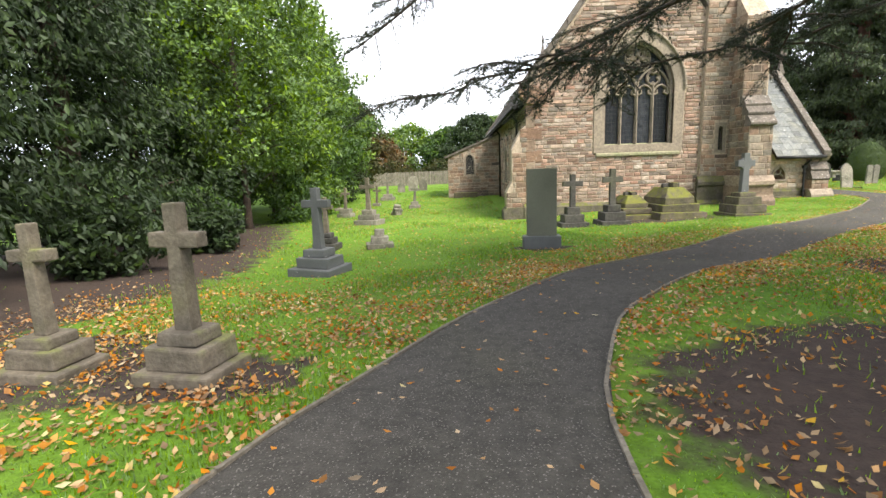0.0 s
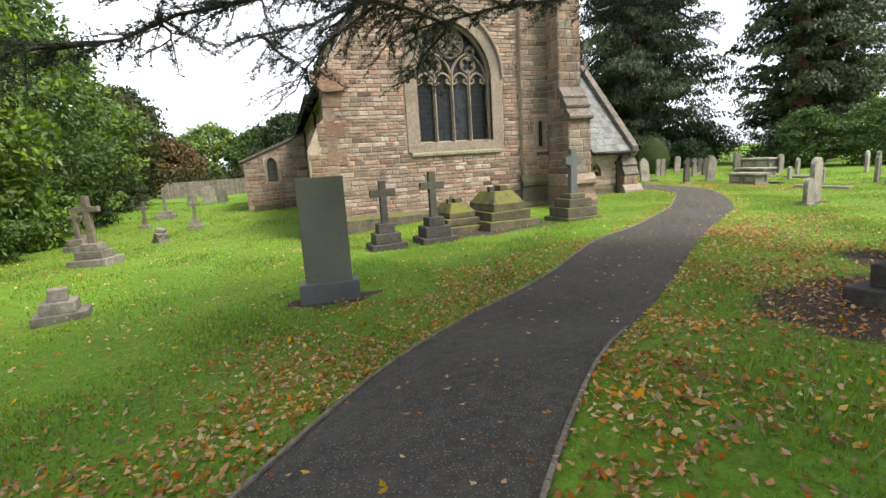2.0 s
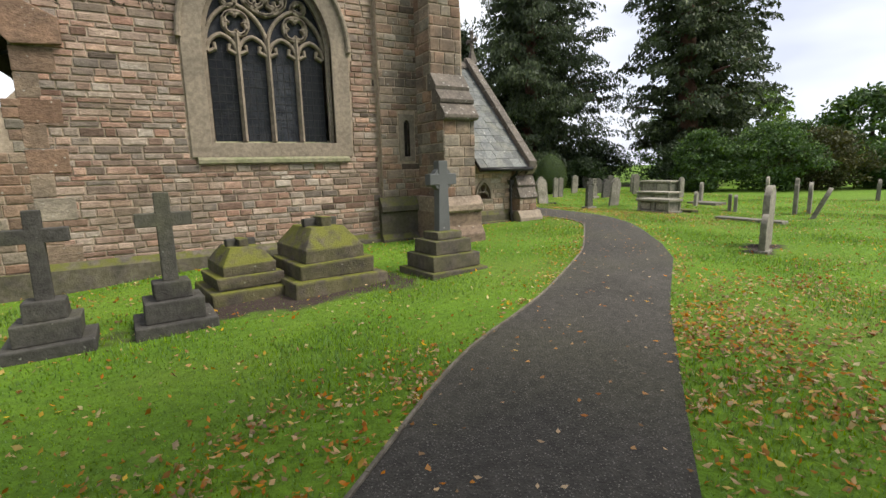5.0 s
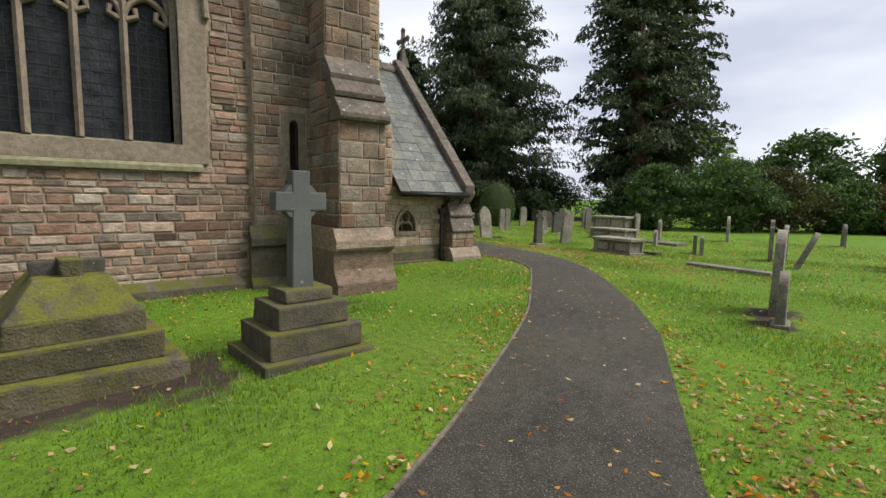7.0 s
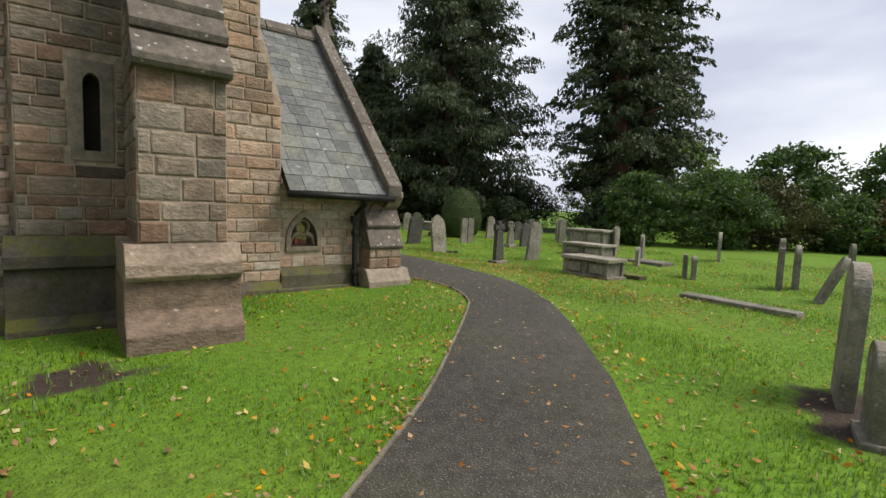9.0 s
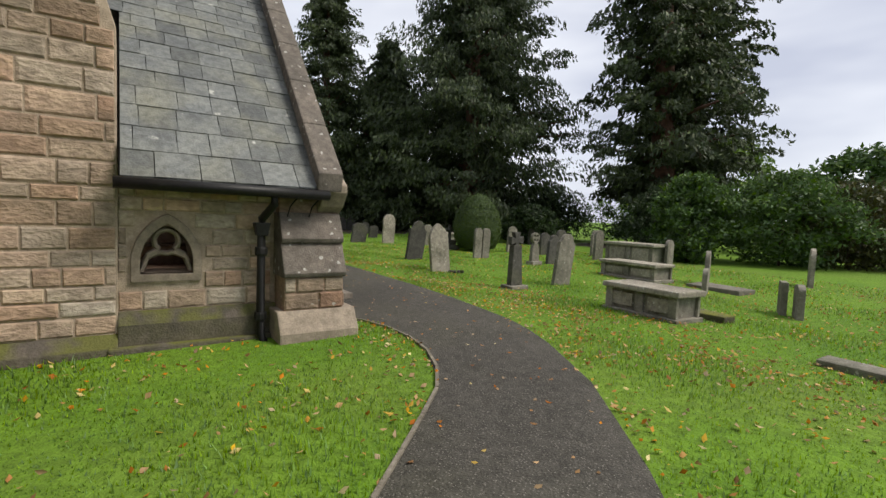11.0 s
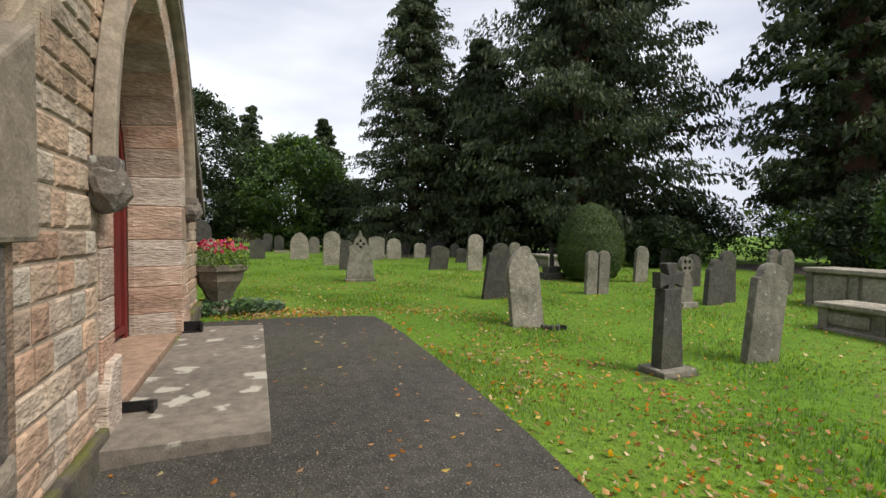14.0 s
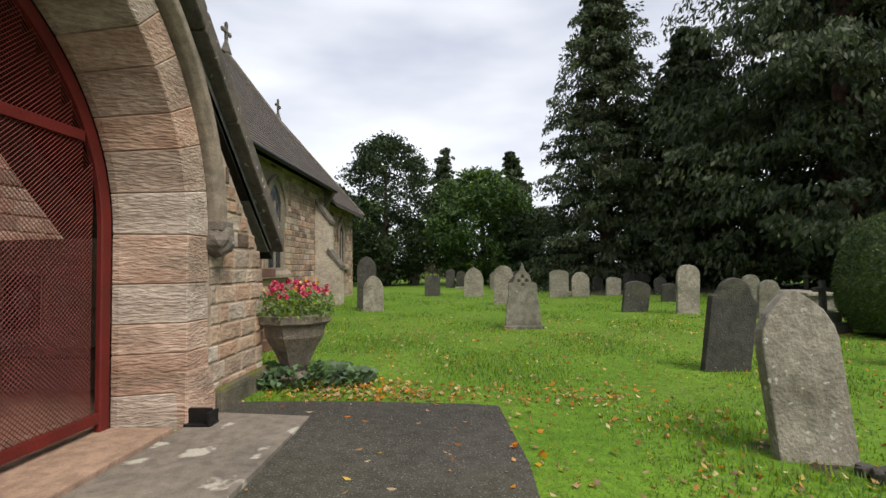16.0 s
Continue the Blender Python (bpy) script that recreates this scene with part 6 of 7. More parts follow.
def fence(name, a, b, h, label, material, gap=.13):
    f = thing(name, (a[0], a[1], lz(*a)), label, "fence")
    d = Vector((b[0] - a[0], b[1] - a[1], 0))
    n = int(d.length / gap)
    ang = math.atan2(d.y, d.x)
    rng = random.Random(4)
    me = None
    for k in range(n):
        if me is None:
            bm = prism([(-.055, -.1), (.055, -.1), (.055, h - .06), (0, h), (-.055, h - .06)], -.011, .011, "y", .003)
            ob = part("board", bm, material, f)
            me = ob.data
        else:
            ob = new("board", me)
            ob.parent = f
        ob.matrix_local = pose(d.x * k / n, d.y * k / n, lz(a[0] + d.x * k / n, a[1] + d.y * k / n) - lz(*a), 0, rng.uniform(-.8, .8), math.degrees(ang))
    for z in (.35, h - .3):
        ob = part("rail", rough_box(0, d.length, .012, .06, z, z + .08, .004), material, f)
        ob.matrix_local = pose(0, 0, 0, 0, 0, math.degrees(ang))


urn()
topiary()
fence("paling_fence", (-9.0, 53.5), (4.0, 53.0), 1.5, "grey vertical board fence across the churchyard end", FENCE)
fence("paling_fence", (2.0, 79.0), (22.0, 76.0), 1.7, "dark brown board fence beyond the graves", FENCE_DARK, .2)


# ---- trees ----
def crown(parent, rng, clumps, per, size, spread, material, droop=0.0, name="crown", flat=.6, aspect=.45, boughs=None):
    """Leaves gathered in uneven clumps, or along boughs that reach outward and hang at their tips."""
    k = len(clumps)
    n = k * per
    if boughs is None:
        c = np.repeat(clumps, per, 0) + rng.normal(0, 1, (n, 3)) * np.array([spread, spread, spread * flat])
        d = unit(rng.normal(size=(n, 3)) + np.array([0, 0, -droop]))
    else:
        out = np.repeat(unit(boughs * np.array([1, 1, 0]) + rng.normal(0, .35, boughs.shape) * np.array([1, 1, .3])), per, 0)
        reach = np.repeat(rng.uniform(.6, 1.5, (k, 1)) * np.linalg.norm(boughs, axis=1, keepdims=True), per, 0) * spread
        side = unit(np.cross(out, [0, 0, 1]))
        u = rng.uniform(-1.4, 1, (n, 1))
        w = (1.15 - .75 * np.abs(u)) * rng.uniform(-1, 1, (n, 1))
        hang = rng.uniform(0, 1, (n, 1)) ** 1.6
        c = np.repeat(clumps, per, 0) + out * reach * 1.7 * u + side * reach * w + np.array([0, 0, 1.0]) * reach * (.22 - .4 * (u + .3) ** 2 - hang * .75)
        d = unit(out * .5 + rng.normal(0, .55, (n, 3)) + np.array([0, 0, -droop]))
    e = unit(np.cross(d, rng.normal(size=(n, 3))))
    s = rng.uniform(.7, 1.3, (n, 1)) * size
    return quads(c, d * s, e * s * aspect, name, material, parent)


def limbs(h, base, clumps, trunk_r, lean, rng, count):
    bm = tube([(lean[0] * t, lean[1] * t, h * t - .2) for t in (0, .04, .2, .5, .8, 1.0)], [trunk_r * q for q in (1.5, 1.1, .95, .7, .35, .05)], 10)
    pick = clumps[rng.choice(len(clumps), min(count, len(clumps)), False)]
    for p in pick:
        t = np.clip((p[2] - rng.uniform(.3, 1.2)) / h, .1, .9)
        s = np.array([lean[0] * t, lean[1] * t, h * t])
        mid = (s + p) / 2 + np.array([0, 0, rng.uniform(-.2, .4)])
        r = trunk_r * .32 * (1 - .6 * t)
        merge(bm, tube([tuple(s), tuple(mid), tuple(p)], [r, r * .6, r * .15], 5))
    return bm


def tree(x, y, h, r, label, material, kind="round", clumps=260, per=60, size=.1, spread=.45, low=.2, trunk_r=.22, bark=BARK, seed=1, lean=(0, 0), category="tree", name="tree", droop=.2, count=26, aspect=.45):
    rng = np.random.default_rng(seed)
    t = thing(name, (x, y, lz(x, y)), label, category)
    u = rng.uniform(0, 1, clumps)
    a = rng.uniform(0, math.tau, clumps)
    if kind == "round":
        z = low * h + (1 - low) * h * u
        q = np.sin(np.pi * np.clip((z / h - low) / (1 - low) * .88 + .1, 0, 1)) ** .6
        bump = 1 + .25 * np.sin(a * 3 + seed) * np.sin(z * 1.3 + seed)
        rr = r * q * bump * np.sqrt(rng.uniform(.25, 1, clumps))
    elif kind == "spire":
        u = u ** 1.35
        z = low * h + (1 - low) * h * u
        tier = .8 + .2 * np.sin(z * 4.2)
        rr = r * 1.55 * np.clip(1.02 - z / h, .02, 1) ** .75 * tier * np.sqrt(rng.uniform(.12, 1, clumps))
    else:
        z = low * h + (1 - low) * h * u
        q = np.clip(1.15 - (z / h) ** 1.6, .08, 1) * np.clip((z / h - low) * 5 + .5, 0, 1)
        boughs = .72 + .28 * np.sin(a * 5 + z * 1.1 + seed)
        rr = r * 1.15 * q * boughs * rng.uniform(.1, 1, clumps) ** .4
    c = np.stack([rr * np.cos(a) + lean[0] * z / h, rr * np.sin(a) + lean[1] * z / h, z - (0.12 * rr if kind != "round" else 0)], 1)
    part("trunk", limbs(h * .95, low, c, trunk_r, lean, rng, count), bark, t)
    if kind == "round":
        crown(t, rng, c, per, size * 1.2, spread * .72, material, droop, aspect=aspect)
    else:
        crown(t, rng, c, per, size * 1.35, spread * 1.25, material, droop, aspect=aspect * 1.3, boughs=np.stack([np.cos(a), np.sin(a), 0 * a], 1) * np.clip(rr / (.5 * r), .28, 1)[:, None])
    return t


def shrub(x, y, h, r, label, material, clumps=70, per=60, size=.07, seed=1, name="shrub"):
    return tree(x, y, h, r, label, material, "round", clumps, per, size, r * .17, .04, .05, BARK, seed, category="shrub", name=name, count=12)


def woodland():
    yew = "dark dense yew tree shading the graves"
    # the last yew is unseen, added to carry the row's shade further back
    for k, (x, y, h, r) in enumerate(((-9.3, 6.6, 9.5, 3.4), (-12, 2.5, 11, 4.2), (-9.2, 11.6, 9, 3.3), (-13.5, 9.5, 12, 4.5), (-11.0, 16.5, 10, 3.6), (-9.5, 1.0, 8, 2.8))):
        tree(x, y, h, r, yew, LEAF_DARK, "spread", 400, 92, .062, .42, .08, .3, BARK, 20 + k, droop=.8, aspect=.3)
    tree(-7.6, 17.6, 12.5, 3.2, "light green young tree with a slim dark trunk", LEAF_LIGHT, "round", 520, 62, .075, .36, .18, .13, BARK, 40)
    tree(-8.4, 22.5, 11.5, 3.7, "bright green broadleaf tree", LEAF_LIGHT, "round", 460, 56, .1, .42, .1, .18, BARK, 41)
    tree(-8.8, 28.5, 10.2, 3.8, "green broadleaf tree over the lawn edge", LEAF_MID, "round", 300, 56, .11, .45, .08, .2, BARK, 42)
    tree(-10.0, 36, 9.0, 4.0, "light green broadleaf tree", LEAF_LIGHT, "round", 280, 50, .13, .48, .08, .2, BARK, 43)
    tree(-9.6, 45, 8.0, 3.2, "reddish green tree by the fence", LEAF_OLIVE, "round", 240, 50, .14, .45, .1, .2, BARK, 44)
    tree(-11.5, 19.5, 9.5, 3.6, "dense green tree behind the yews", LEAF_MID, "round", 260, 56, .11, .45, .06, .2, BARK, 45)
    tree(-13.5, 26, 9.5, 4.0, "dense green tree at the lawn edge", LEAF_MID, "round", 260, 56, .13, .5, .06, .2, BARK, 46)
    for k, (x, y, h, r, m) in enumerate(((-7.0, 20.6, 1.9, 1.3, LEAF_MID), (-7.6, 14.2, 1.5, 1.1, LEAF_MID), (-6.3, 12.4, 1.0, .8, LEAF_DARK), (-7.0, 24.5, 2.2, 1.3, LEAF_LIGHT), (-7.4, 31.0, 2.4, 1.5, LEAF_DARK), (-8.5, 40.0, 3.0, 1.8, LEAF_BLUE), (-6.9, 9.3, 1.3, 1.0, LEAF_DARK), (-7.2, 5.2, 1.1, 1.0, LEAF_DARK))):
        shrub(x, y, h, r, "leafy green shrub at the edge of the trees", m, seed=60 + k)
    # beyond the fence to the north-west
    for k, (x, y, h, r, m, kind) in enumerate(((-14, 66, 11.5, 4.2, LEAF_DARK, "round"), (-6, 68, 7.5, 4.5, LEAF_LIGHT, "round"), (0, 66, 7.0, 4.2, LEAF_MID, "round"), (6, 70, 8.5, 4.2, LEAF_LIGHT, "round"), (-20, 60, 9, 5, LEAF_MID, "round"), (-10, 62, 5.5, 3.5, LEAF_BROWN, "round"), (-24, 52, 10, 5, LEAF_LIGHT, "round"))):
        tree(x, y, h, r, "broad tree beyond the churchyard fence", m, kind, 240, 40, .2, .6, .05, .25, BARK, 70 + k, count=12)
    hedge(-10, 56, 5, 55.4, 2.6, "overgrown brownish hedge behind the fence", LEAF_OLIVE, 80)
    # west: behind the graves
    tree(25.3, 48.5, 19.5, 3.5, "tall narrow dark spire conifer", LEAF_BLUE, "spire", 900, 100, .095, .42, .02, .38, REDBARK, 90, droop=.9, aspect=.3, count=40)
    tree(33.3, 41.5, 22, 7.3, "huge spreading drooping conifer with bare limbs", LEAF_BLUE, "spread", 1250, 96, .115, .52, .04, .6, REDBARK, 91, droop=1.2, aspect=.28, count=60)
    tree(29.2, 46.5, 13.6, 3.6, "dense dark conifer between two others", LEAF_BLUE, "spread", 760, 60, .13, .48, .03, .4, REDBARK, 92, droop=1.0, aspect=.3)
    tree(36.0, 46.0, 18, 4.6, "dense dark conifer behind", LEAF_DARK, "spread", 420, 56, .15, .55, .04, .4, REDBARK, 93, droop=1.0, aspect=.3)
    tree(40.5, 31.2, 25, 4.6, "towering redwood with a leaning red trunk and ragged crown", LEAF_BLUE, "spread", 560, 92, .13, .46, .12, .75, REDBARK, 94, (-1.2, .6), droop=.7, aspect=.32, count=40)
    tree(43.5, 31.5, 24, 4.2, "towering second redwood stem with a dense crown", LEAF_BLUE, "spread", 500, 92, .13, .46, .14, .6, REDBARK, 95, (1.0, 0), droop=.7, aspect=.32, count=40)
    shrub(31.4, 24.6, 3.3, 1.5, "mid green rounded laurel bush", LEAF_MID, 150, 80, .075, 96, "laurel_bush")
    for k, (x, y, h, r, m) in enumerate(((34.5, 22.6, 3.5, 2.2, LEAF_MID), (37.2, 21.2, 3.2, 2.2, LEAF_OLIVE), (39.8, 18.6, 2.6, 1.8, LEAF_MID), (40.5, 17.0, 2.4, 1.3, LEAF_BROWN), (34, 27, 3.0, 2.0, LEAF_DARK), (37, 38, 3.4, 2.6, LEAF_DARK), (43, 25, 4.0, 2.6, LEAF_MID), (32, 34, 2.0, 1.6, LEAF_DARK))):
        shrub(x, y, h, r, "dense evergreen shrub along the churchyard edge", m, 130, 70, .085, 100 + k)
    for k, (x, y, h, r, m) in enumerate(((58, 26, 7.4, 3.8, LEAF_MID), (62, 19, 8, 4.5, LEAF_MID), (66, 12, 9, 5, LEAF_MID), (56, 36, 9, 5, LEAF_LIGHT), (70, 4, 8, 5, LEAF_DARK), (60, 44, 8, 5, LEAF_LIGHT))):
        tree(x, y, h, r, "round-headed field tree beyond the churchyard", m, "round", 220, 44, .19, .55, .08, .25, BARK, 120 + k, count=12)
    # between the nave and the conifers
    tree(11.0, 58.0, 11.4, 4.2, "dark evergreen oak behind the graves", LEAF_DARK, "round", 420, 56, .13, .5, .04, .3, BARK, 130)
    tree(18.6, 58.5, 8.7, 4.6, "bright green broadleaf tree behind the graves", LEAF_MID, "round", 420, 56, .14, .5, .04, .25, BARK, 131)
    tree(14.5, 88, 18.5, 3.2, "far dark spire conifer", LEAF_BLUE, "spire", 260, 46, .2, .55, .05, .3, BARK, 132)
    tree(22.5, 75, 14.5, 2.8, "far dark spire conifer", LEAF_BLUE, "spire", 240, 46, .2, .5, .05, .3, BARK, 133)
    tree(22.5, 56.5, 5.0, 3.4, "dark spreading evergreen undergrowth", LEAF_DARK, "round", 280, 56, .12, .45, .02, .15, BARK, 134)
    tree(3.0, 62, 8, 4.5, "dark tree behind the church", LEAF_DARK, "round", 240, 50, .16, .5, .04, .25, BARK, 135)
    hedge(23, 49.5, 36, 43.5, 3.0, "dark evergreen undergrowth below the conifers", LEAF_DARK, 81)
    hedge(36, 42.5, 52, 24, 2.6, "dark hedge along the far boundary", LEAF_MID, 82)
    hedge(40, 20, 62, 2, 2.0, "low boundary hedge beyond the lawn", LEAF_LIGHT, 83)


def hedge(x0, y0, x1, y1, h, label, material, seed):
    rng = np.random.default_rng(seed)
    t = thing("hedge", (x0, y0, lz(x0, y0)), label, "hedge")
    length = math.hypot(x1 - x0, y1 - y0)
    k = int(length * 16)
    u = rng.uniform(0, 1, k)
    c = np.stack([(x1 - x0) * u, (y1 - y0) * u, rng.uniform(.05, 1, k) * h * (.85 + .2 * np.sin(u * length * 1.1 + seed))], 1)
    c[:, :2] += rng.normal(0, .45, (k, 2))
    crown(t, rng, c, 36, .11, .3, material, .2, "foliage")


def cedar_bough():
    """The tree by the path: its trunk stands beside the walk, and its boughs hang over it."""
    rng = np.random.default_rng(77)
    x, y = 7.8, 0.3
    t = thing("cedar_tree", (x, y, lz(x, y)), "cedar with dark drooping boughs hanging over the path", "tree")
    o = np.array([x, y, lz(x, y)])
    part("trunk", tube([(0, 0, -.2), (0, 0, .6), (.1, 0, 3), (.2, .1, 7), (.2, .2, 11)], [.6, .45, .4, .28, .08], 12), BARK, t)
    boughs = [[(7.8, .4, 4.6), (7.4, 5.4, 4.9), (5.6, 8.0, 4.5), (3.6, 9.2, 3.9), (2.2, 9.3, 3.35), (1.75, 9.2, 3.1), (.75, 9.8, 3.06), (.2, 9.85, 2.82), (-.6, 10.1, 2.75)],
              [(7.8, .4, 4.2), (8.0, 5.6, 4.6), (7.0, 8.4, 4.5), (6.1, 9.5, 3.8), (5.4, 10.0, 3.45), (4.5, 9.9, 3.3), (3.6, 10.6, 3.2)],
              [(7.8, .4, 5.0), (6.8, 5.5, 5.6), (5.0, 8.5, 5.0), (3.8, 10.2, 4.2), (3.2, 10.8, 3.7), (2.2, 10.9, 3.3), (1.3, 10.5, 3.0)],
              [(7.9, .5, 4.0), (8.8, 5.6, 4.4), (8.4, 8.4, 4.2), (7.9, 9.8, 4.0), (7.2, 10.4, 3.7), (6.6, 10.6, 3.5)],
              [(7.8, .4, 5.4), (5.8, 4.4, 6.2), (3.0, 6.6, 5.6), (.6, 8.2, 4.7), (-.8, 9.0, 4.0), (-1.6, 9.4, 3.6)],
              [(7.8, .4, 5.6), (6.0, 7.0, 5.8), (4.8, 10.0, 5.0), (4.7, 12.6, 4.3), (4.4, 13.6, 4.0)]]
    for b in list(boughs):
        p = np.array(b)
        for k in range(5):
            i = rng.integers(len(p) - 4, len(p) - 1) if k % 3 else len(p) - 5
            u = rng.uniform(0, 1)
            s0 = p[i] * (1 - u) + p[i + 1] * u
            way = unit(unit(p[i + 1] - p[i]) * rng.uniform(.2, .9) + rng.normal(0, .7, 3) * np.array([1, 1, .15]))
            ln = rng.uniform(.9, 2.3)
            pts = [s0 + way * ln * q + np.array([.12 * math.sin(q * 5 + k), .12 * math.cos(q * 4 + k), .22 * q - .3 * q * q]) for q in np.linspace(0, 1, 6)]
            boughs.append([tuple(q) for q in pts])
    cs, ds = [], []
    for bi, b in enumerate(boughs):
        p = np.array(b) - o
        seg = np.r_[0, np.cumsum(np.linalg.norm(np.diff(p, axis=0), axis=1))]
        rad = [(.075 if bi < 6 else .022) * (1 - .88 * s / seg[-1]) + .006 for s in seg]
        part("bough", tube([tuple(q) for q in p], rad, 7), BARK, t)
        tw = bmesh.new()
        for s in np.arange(seg[-1] * (.42 if bi < 6 else .15), seg[-1] + .01, .1):
            base = np.array([np.interp(s, seg, p[:, k]) for k in range(3)])
            ahead = unit(np.array([np.interp(min(s + .1, seg[-1]), seg, p[:, k]) - np.interp(s - .1, seg, p[:, k]) for k in range(3)]))
            side = unit(np.cross(ahead, [0, 0, 1])) * rng.choice([-1, 1])
            ln = rng.uniform(.25, .85)
            way = unit(ahead * rng.uniform(.3, 1.0) + side * rng.uniform(.3, 1.0) + np.array([0, 0, rng.uniform(-.3, .2)]))
            k = 9
            pts = [base + way * ln * j / k + np.array([0, 0, -.15 * ln * (j / k) ** 2]) for j in range(k + 1)]
            merge(tw, tube([tuple(q) for q in pts[::3]], [.009, .007, .005, .003], 4))
            for j in range(1, k + 1):
                m = 9
                sub = unit(way + rng.normal(0, .75, 3) * np.array([1, 1, .5]))
                sl = rng.uniform(.06, .17)
                for q in np.linspace(0, 1, 4):
                    c = pts[j] + sub * sl * q
                    cs.append(np.repeat(c[None], 5, 0) + rng.normal(0, .012, (5, 3)))
                    ds.append(unit(sub + rng.normal(0, .8, (5, 3))) * rng.uniform(.016, .03, (5, 1)))
        part("twig", tw, BARK, t)
    # unseen crown above the boughs, added and offset to shade the near ground
    k = 1050
    a, u = rng.uniform(0, math.tau, k), rng.uniform(0, 1, k)
    rr = 7.6 * (1 - .5 * u) * np.sqrt(rng.uniform(.02, 1, k))
    shade_clumps = np.stack([rr * np.cos(a) + .3, rr * np.sin(a) + 2.4 * (1 - u), np.round(u * 5) / 5 * 6.0 + 6.0 + rng.normal(0, .18, k)], 1)
    crown(t, rng, shade_clumps, 72, .115, .42, LEAF_CEDAR, .3, "crown", .3, .35)
    c, d = np.concatenate(cs), np.concatenate(ds)
    e = unit(np.cross(d, rng.normal(size=c.shape))) * .0055
    quads(c, d, e, "foliage", LEAF_CEDAR, t)


woodland()
cedar_bough()


# ---- grass and fallen leaves ----
MID = np.array([((a[0] + b[0]) / 2, (a[1] + b[1]) / 2) for a, b in zip(LEFT[2:], RIGHT[2:])])
EDGE = np.array(LEFT_S + RIGHT_S)


def far_from(pts, x, y):
    d = np.full(x.shape, 1e9)
    for a, b in pts:
        d = np.minimum(d, (x - a) ** 2 + (y - b) ** 2)
    return np.sqrt(d)


def built_over(x, y):
    return ((x > 2.2) & (x < 11.9) & (y > 19.3)) | ((x > 10.6) & (x < 11.9) & (y > 17.7)) | ((x > 11.6) & (x < 15.0) & (y > 19.9) & (y < 26.3)) | ((x > 14.3) & (x < 15.2) & (y > 19.5) & (y < 20.3)) | ((x > -.4) & (x < 3) & (y > 30.9))


def grass():
    rng = np.random.default_rng(3)
    n = 2200000
    x, y = rng.uniform(-9, 30, n), rng.uniform(.5, 46, n)
    d = far_from(MID, x, y)
    ok = (rng.uniform(0, 1, n) < np.clip(2.9 / np.maximum(d, 1.0), 0, 1) ** 1.7 * 1.25) & ~built_over(x, y)
    x, y, d = x[ok], y[ok], d[ok]
    ok = ~in_ring(x, y, PATH_RING)
    x, y, d = x[ok], y[ok], d[ok]
    ok = rng.uniform(0, 1, len(x)) > np.clip(soil_at(x, y) * 1.15 - .05, 0, .97)
    x, y, d = x[ok], y[ok], d[ok]
    n = len(x)
    tall = .6 + .8 * np.clip(np.sin(x * 1.7) * np.sin(y * 1.3 + 1) + .2 * rng.normal(size=n), -.3, 1)
    h = rng.uniform(.022, .055, n) * tall * (1 + .05 * d)
    w = rng.uniform(.003, .0055, n) * (1 + .16 * d)
    a, lean = rng.uniform(0, math.tau, n), rng.uniform(0, .9, n)
    z = land(x, y)
    p = np.stack([x, y, z - .004], 1)
    s = np.stack([np.cos(a), np.sin(a), np.zeros(n)], 1) * w[:, None]
    tip = p + np.stack([-np.sin(a) * lean * h, np.cos(a) * lean * h, h], 1)
    v = np.stack([p - s, p + s, tip], 1).reshape(-1, 3)
    me = bpy.data.meshes.new("grass")
    me.vertices.add(3 * n)
    me.vertices.foreach_set("co", v.astype(np.float32).ravel())
    me.loops.add(3 * n)
    me.loops.foreach_set("vertex_index", np.arange(3 * n, dtype=np.int32))
    me.polygons.add(n)
    me.polygons.foreach_set("loop_start", np.arange(0, 3 * n, 3, dtype=np.int32))
    me.polygons.foreach_set("loop_total", np.full(n, 3, np.int32))
    me.update(calc_edges=True)
    me.materials.append(GRASS_M)
    tagged(new("grass", me), "short bright green lawn grass", "grass", kind="stuff")


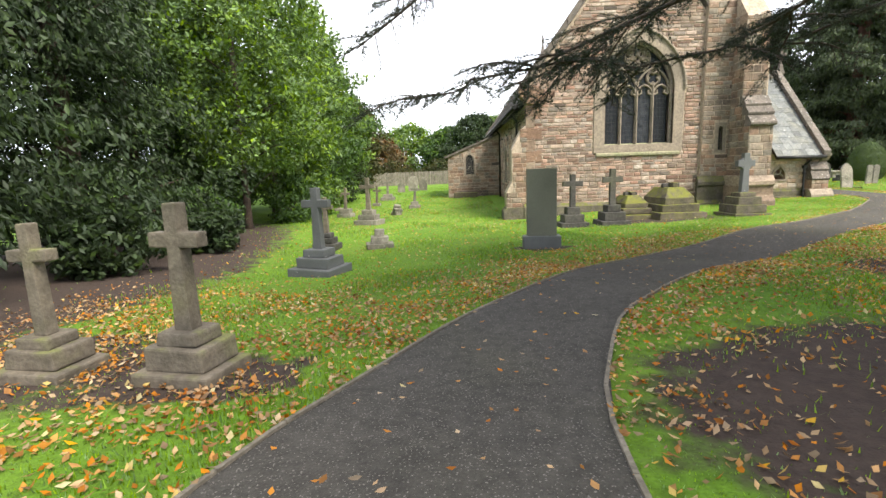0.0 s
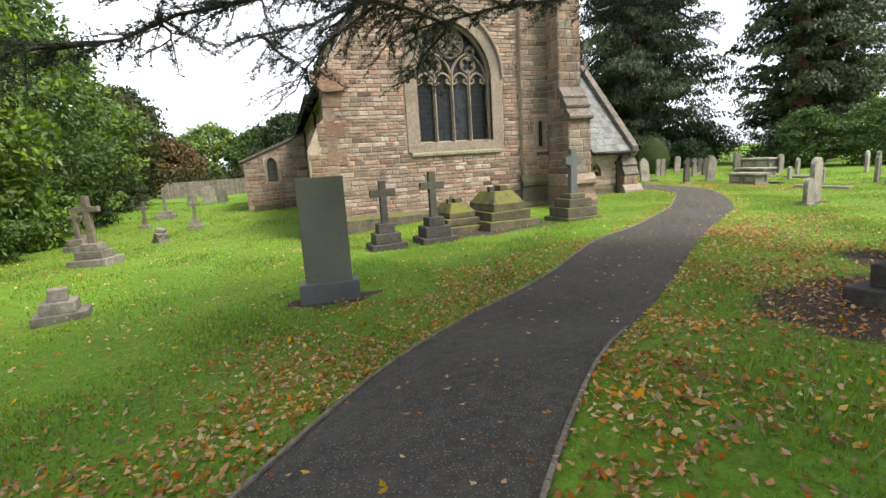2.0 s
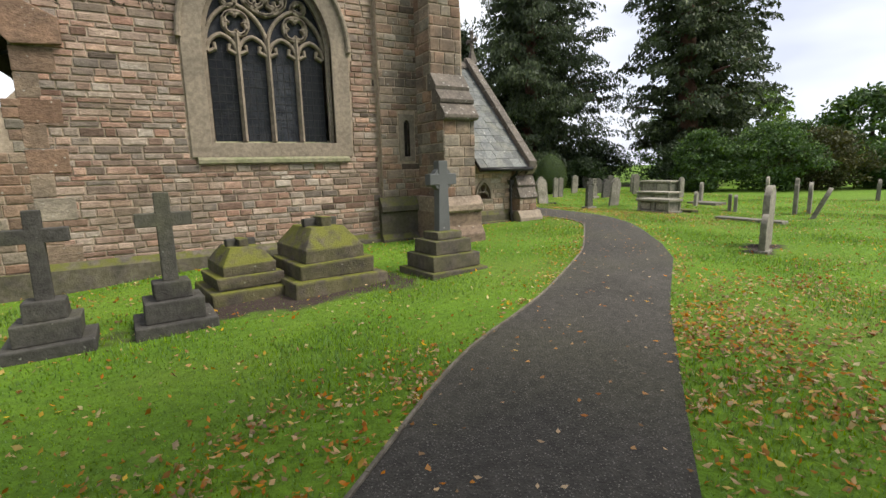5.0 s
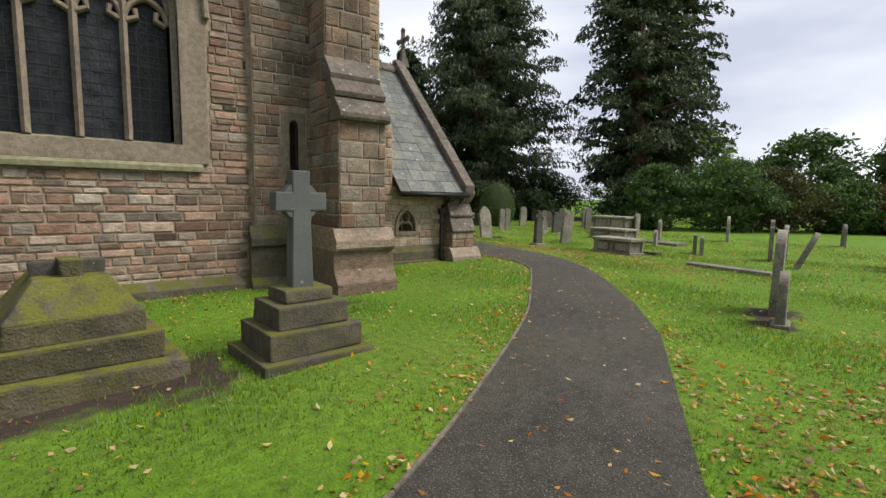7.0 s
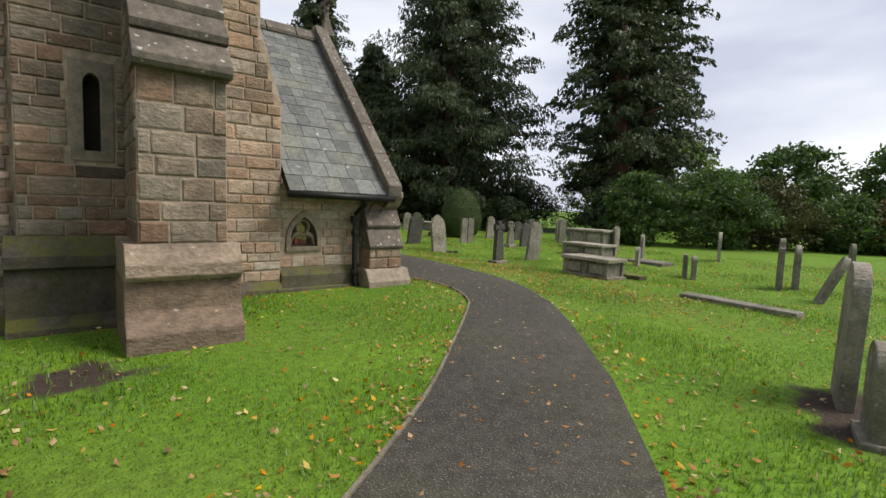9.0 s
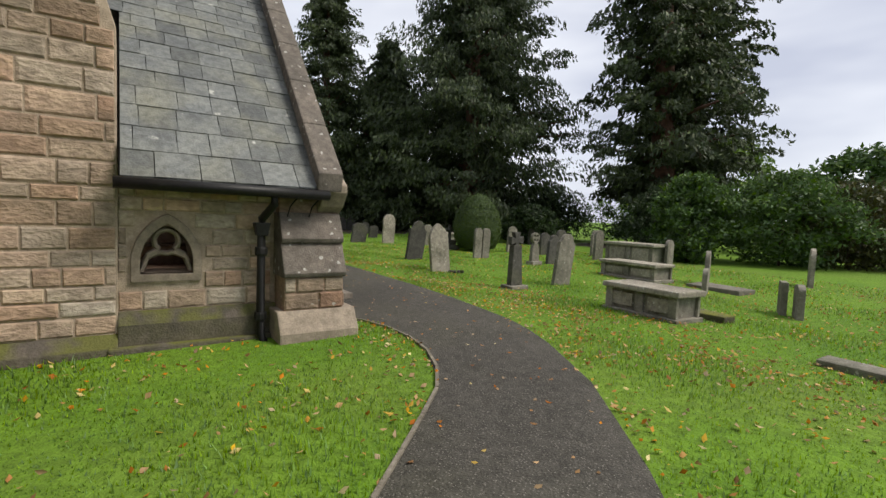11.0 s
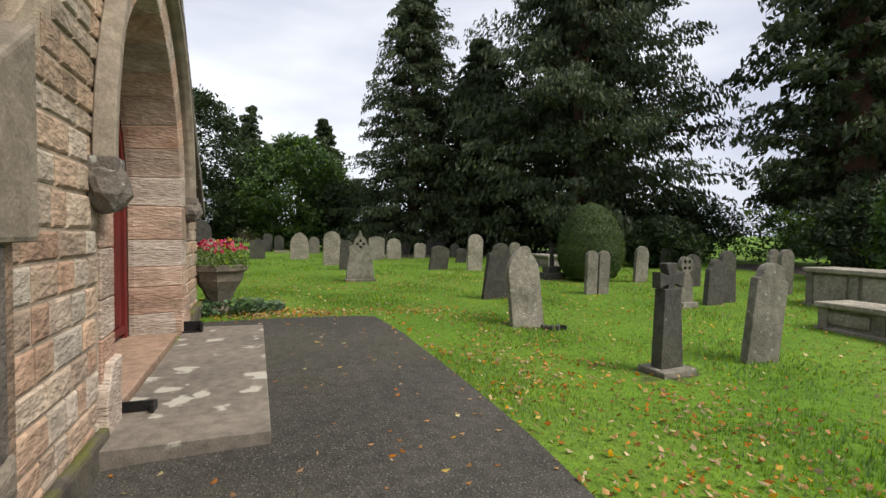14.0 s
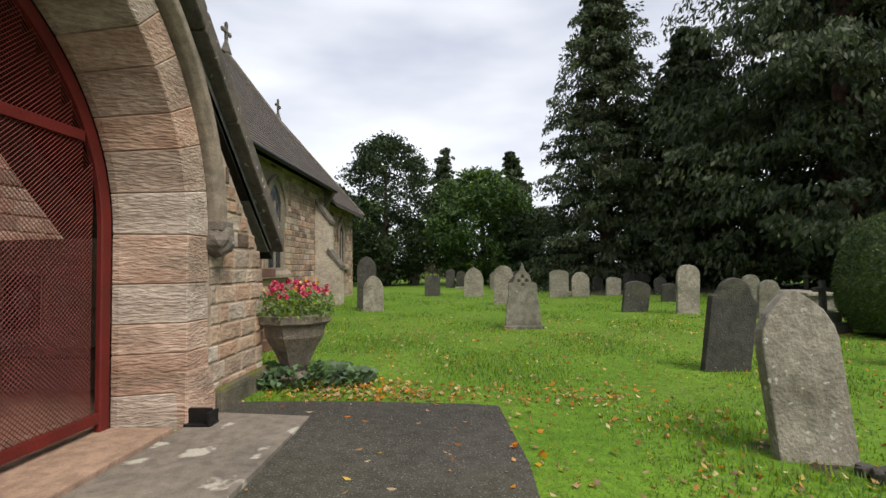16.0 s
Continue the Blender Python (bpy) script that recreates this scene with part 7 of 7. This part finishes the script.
def leaf_litter(name, n, material, size, seed, label, yellow=False):
    rng = np.random.default_rng(seed)
    m = n * 16
    x, y = rng.uniform(-6, 30, m), rng.uniform(.5, 34, m)
    edge, inside = far_from(EDGE[::3], x, y), in_ring(x, y, PATH_RING)
    left = (np.interp(y, [q[1] for q in LEFT[:19]], [q[0] for q in LEFT[:19]]) - x)
    want = (.14 if yellow else .05) + np.where(y < 11.5, 1.0, .85 if yellow else .26) * np.exp(-(edge / .4) ** 2) * (y > 4)
    want = np.maximum(want, .95 * np.exp(-(edge / 1.9) ** 2) * np.clip(12.5 - y, 0, 1.5) / 1.5)
    want = np.maximum(want, 1.3 * np.exp(-((x - 7.5) ** 2 / 12 + (y - 7.2) ** 2 / 8)))
    want = np.maximum(want, .8 * np.exp(-((x + 3) ** 2 / 8 + (y - 5) ** 2 / 6)))
    want = np.maximum(want, 1.4 * np.exp(-((x - 16.6) ** 2 / 2.5 + (y - 25.75) ** 2 / .12)))
    want = np.maximum(want, .3 * np.exp(-((x - 18.5) ** 2 / 3 + (y - 20) ** 2 / 30)))
    patch = .45 + .75 * (np.sin(x * 2.3 + np.sin(y * 1.9)) * np.sin(y * 2.1 + 1) > -.1)
    want = np.where(inside, .02, want * patch * (1 - .8 * soil_at(x, y) * (x > 0)))
    ok = (rng.uniform(0, 1, m) < want) & ~built_over(x, y)
    x, y, inside = x[ok][:n], y[ok][:n], inside[ok][:n]
    k = len(x)
    z = land(x, y) + np.where(inside, .026, rng.uniform(.012, .045, k))
    a = rng.uniform(0, math.tau, k)
    tilt = np.where(inside, .12, .5)
    d = unit(np.stack([np.cos(a), np.sin(a), rng.normal(0, 1, k) * tilt], 1))
    e = unit(np.cross(d, np.stack([rng.normal(0, 1, k) * tilt, rng.normal(0, 1, k) * tilt, np.ones(k)], 1)))
    s = rng.uniform(.6, 1.4, (k, 1)) * size
    tagged(quads(np.stack([x, y, z], 1), d * s, e * s * rng.uniform(.4, .75, (k, 1)), name, material), label, "leaves", kind="stuff")


grass()
leaf_litter("fallen_leaves", 50000, FALLEN, .025, 12, "brown and orange autumn leaves scattered on the lawn")
leaf_litter("yellow_leaves", 7000, FALLEN_Y, .028, 13, "fallen yellow leaves on lawn and path", True)

lay_masonry()
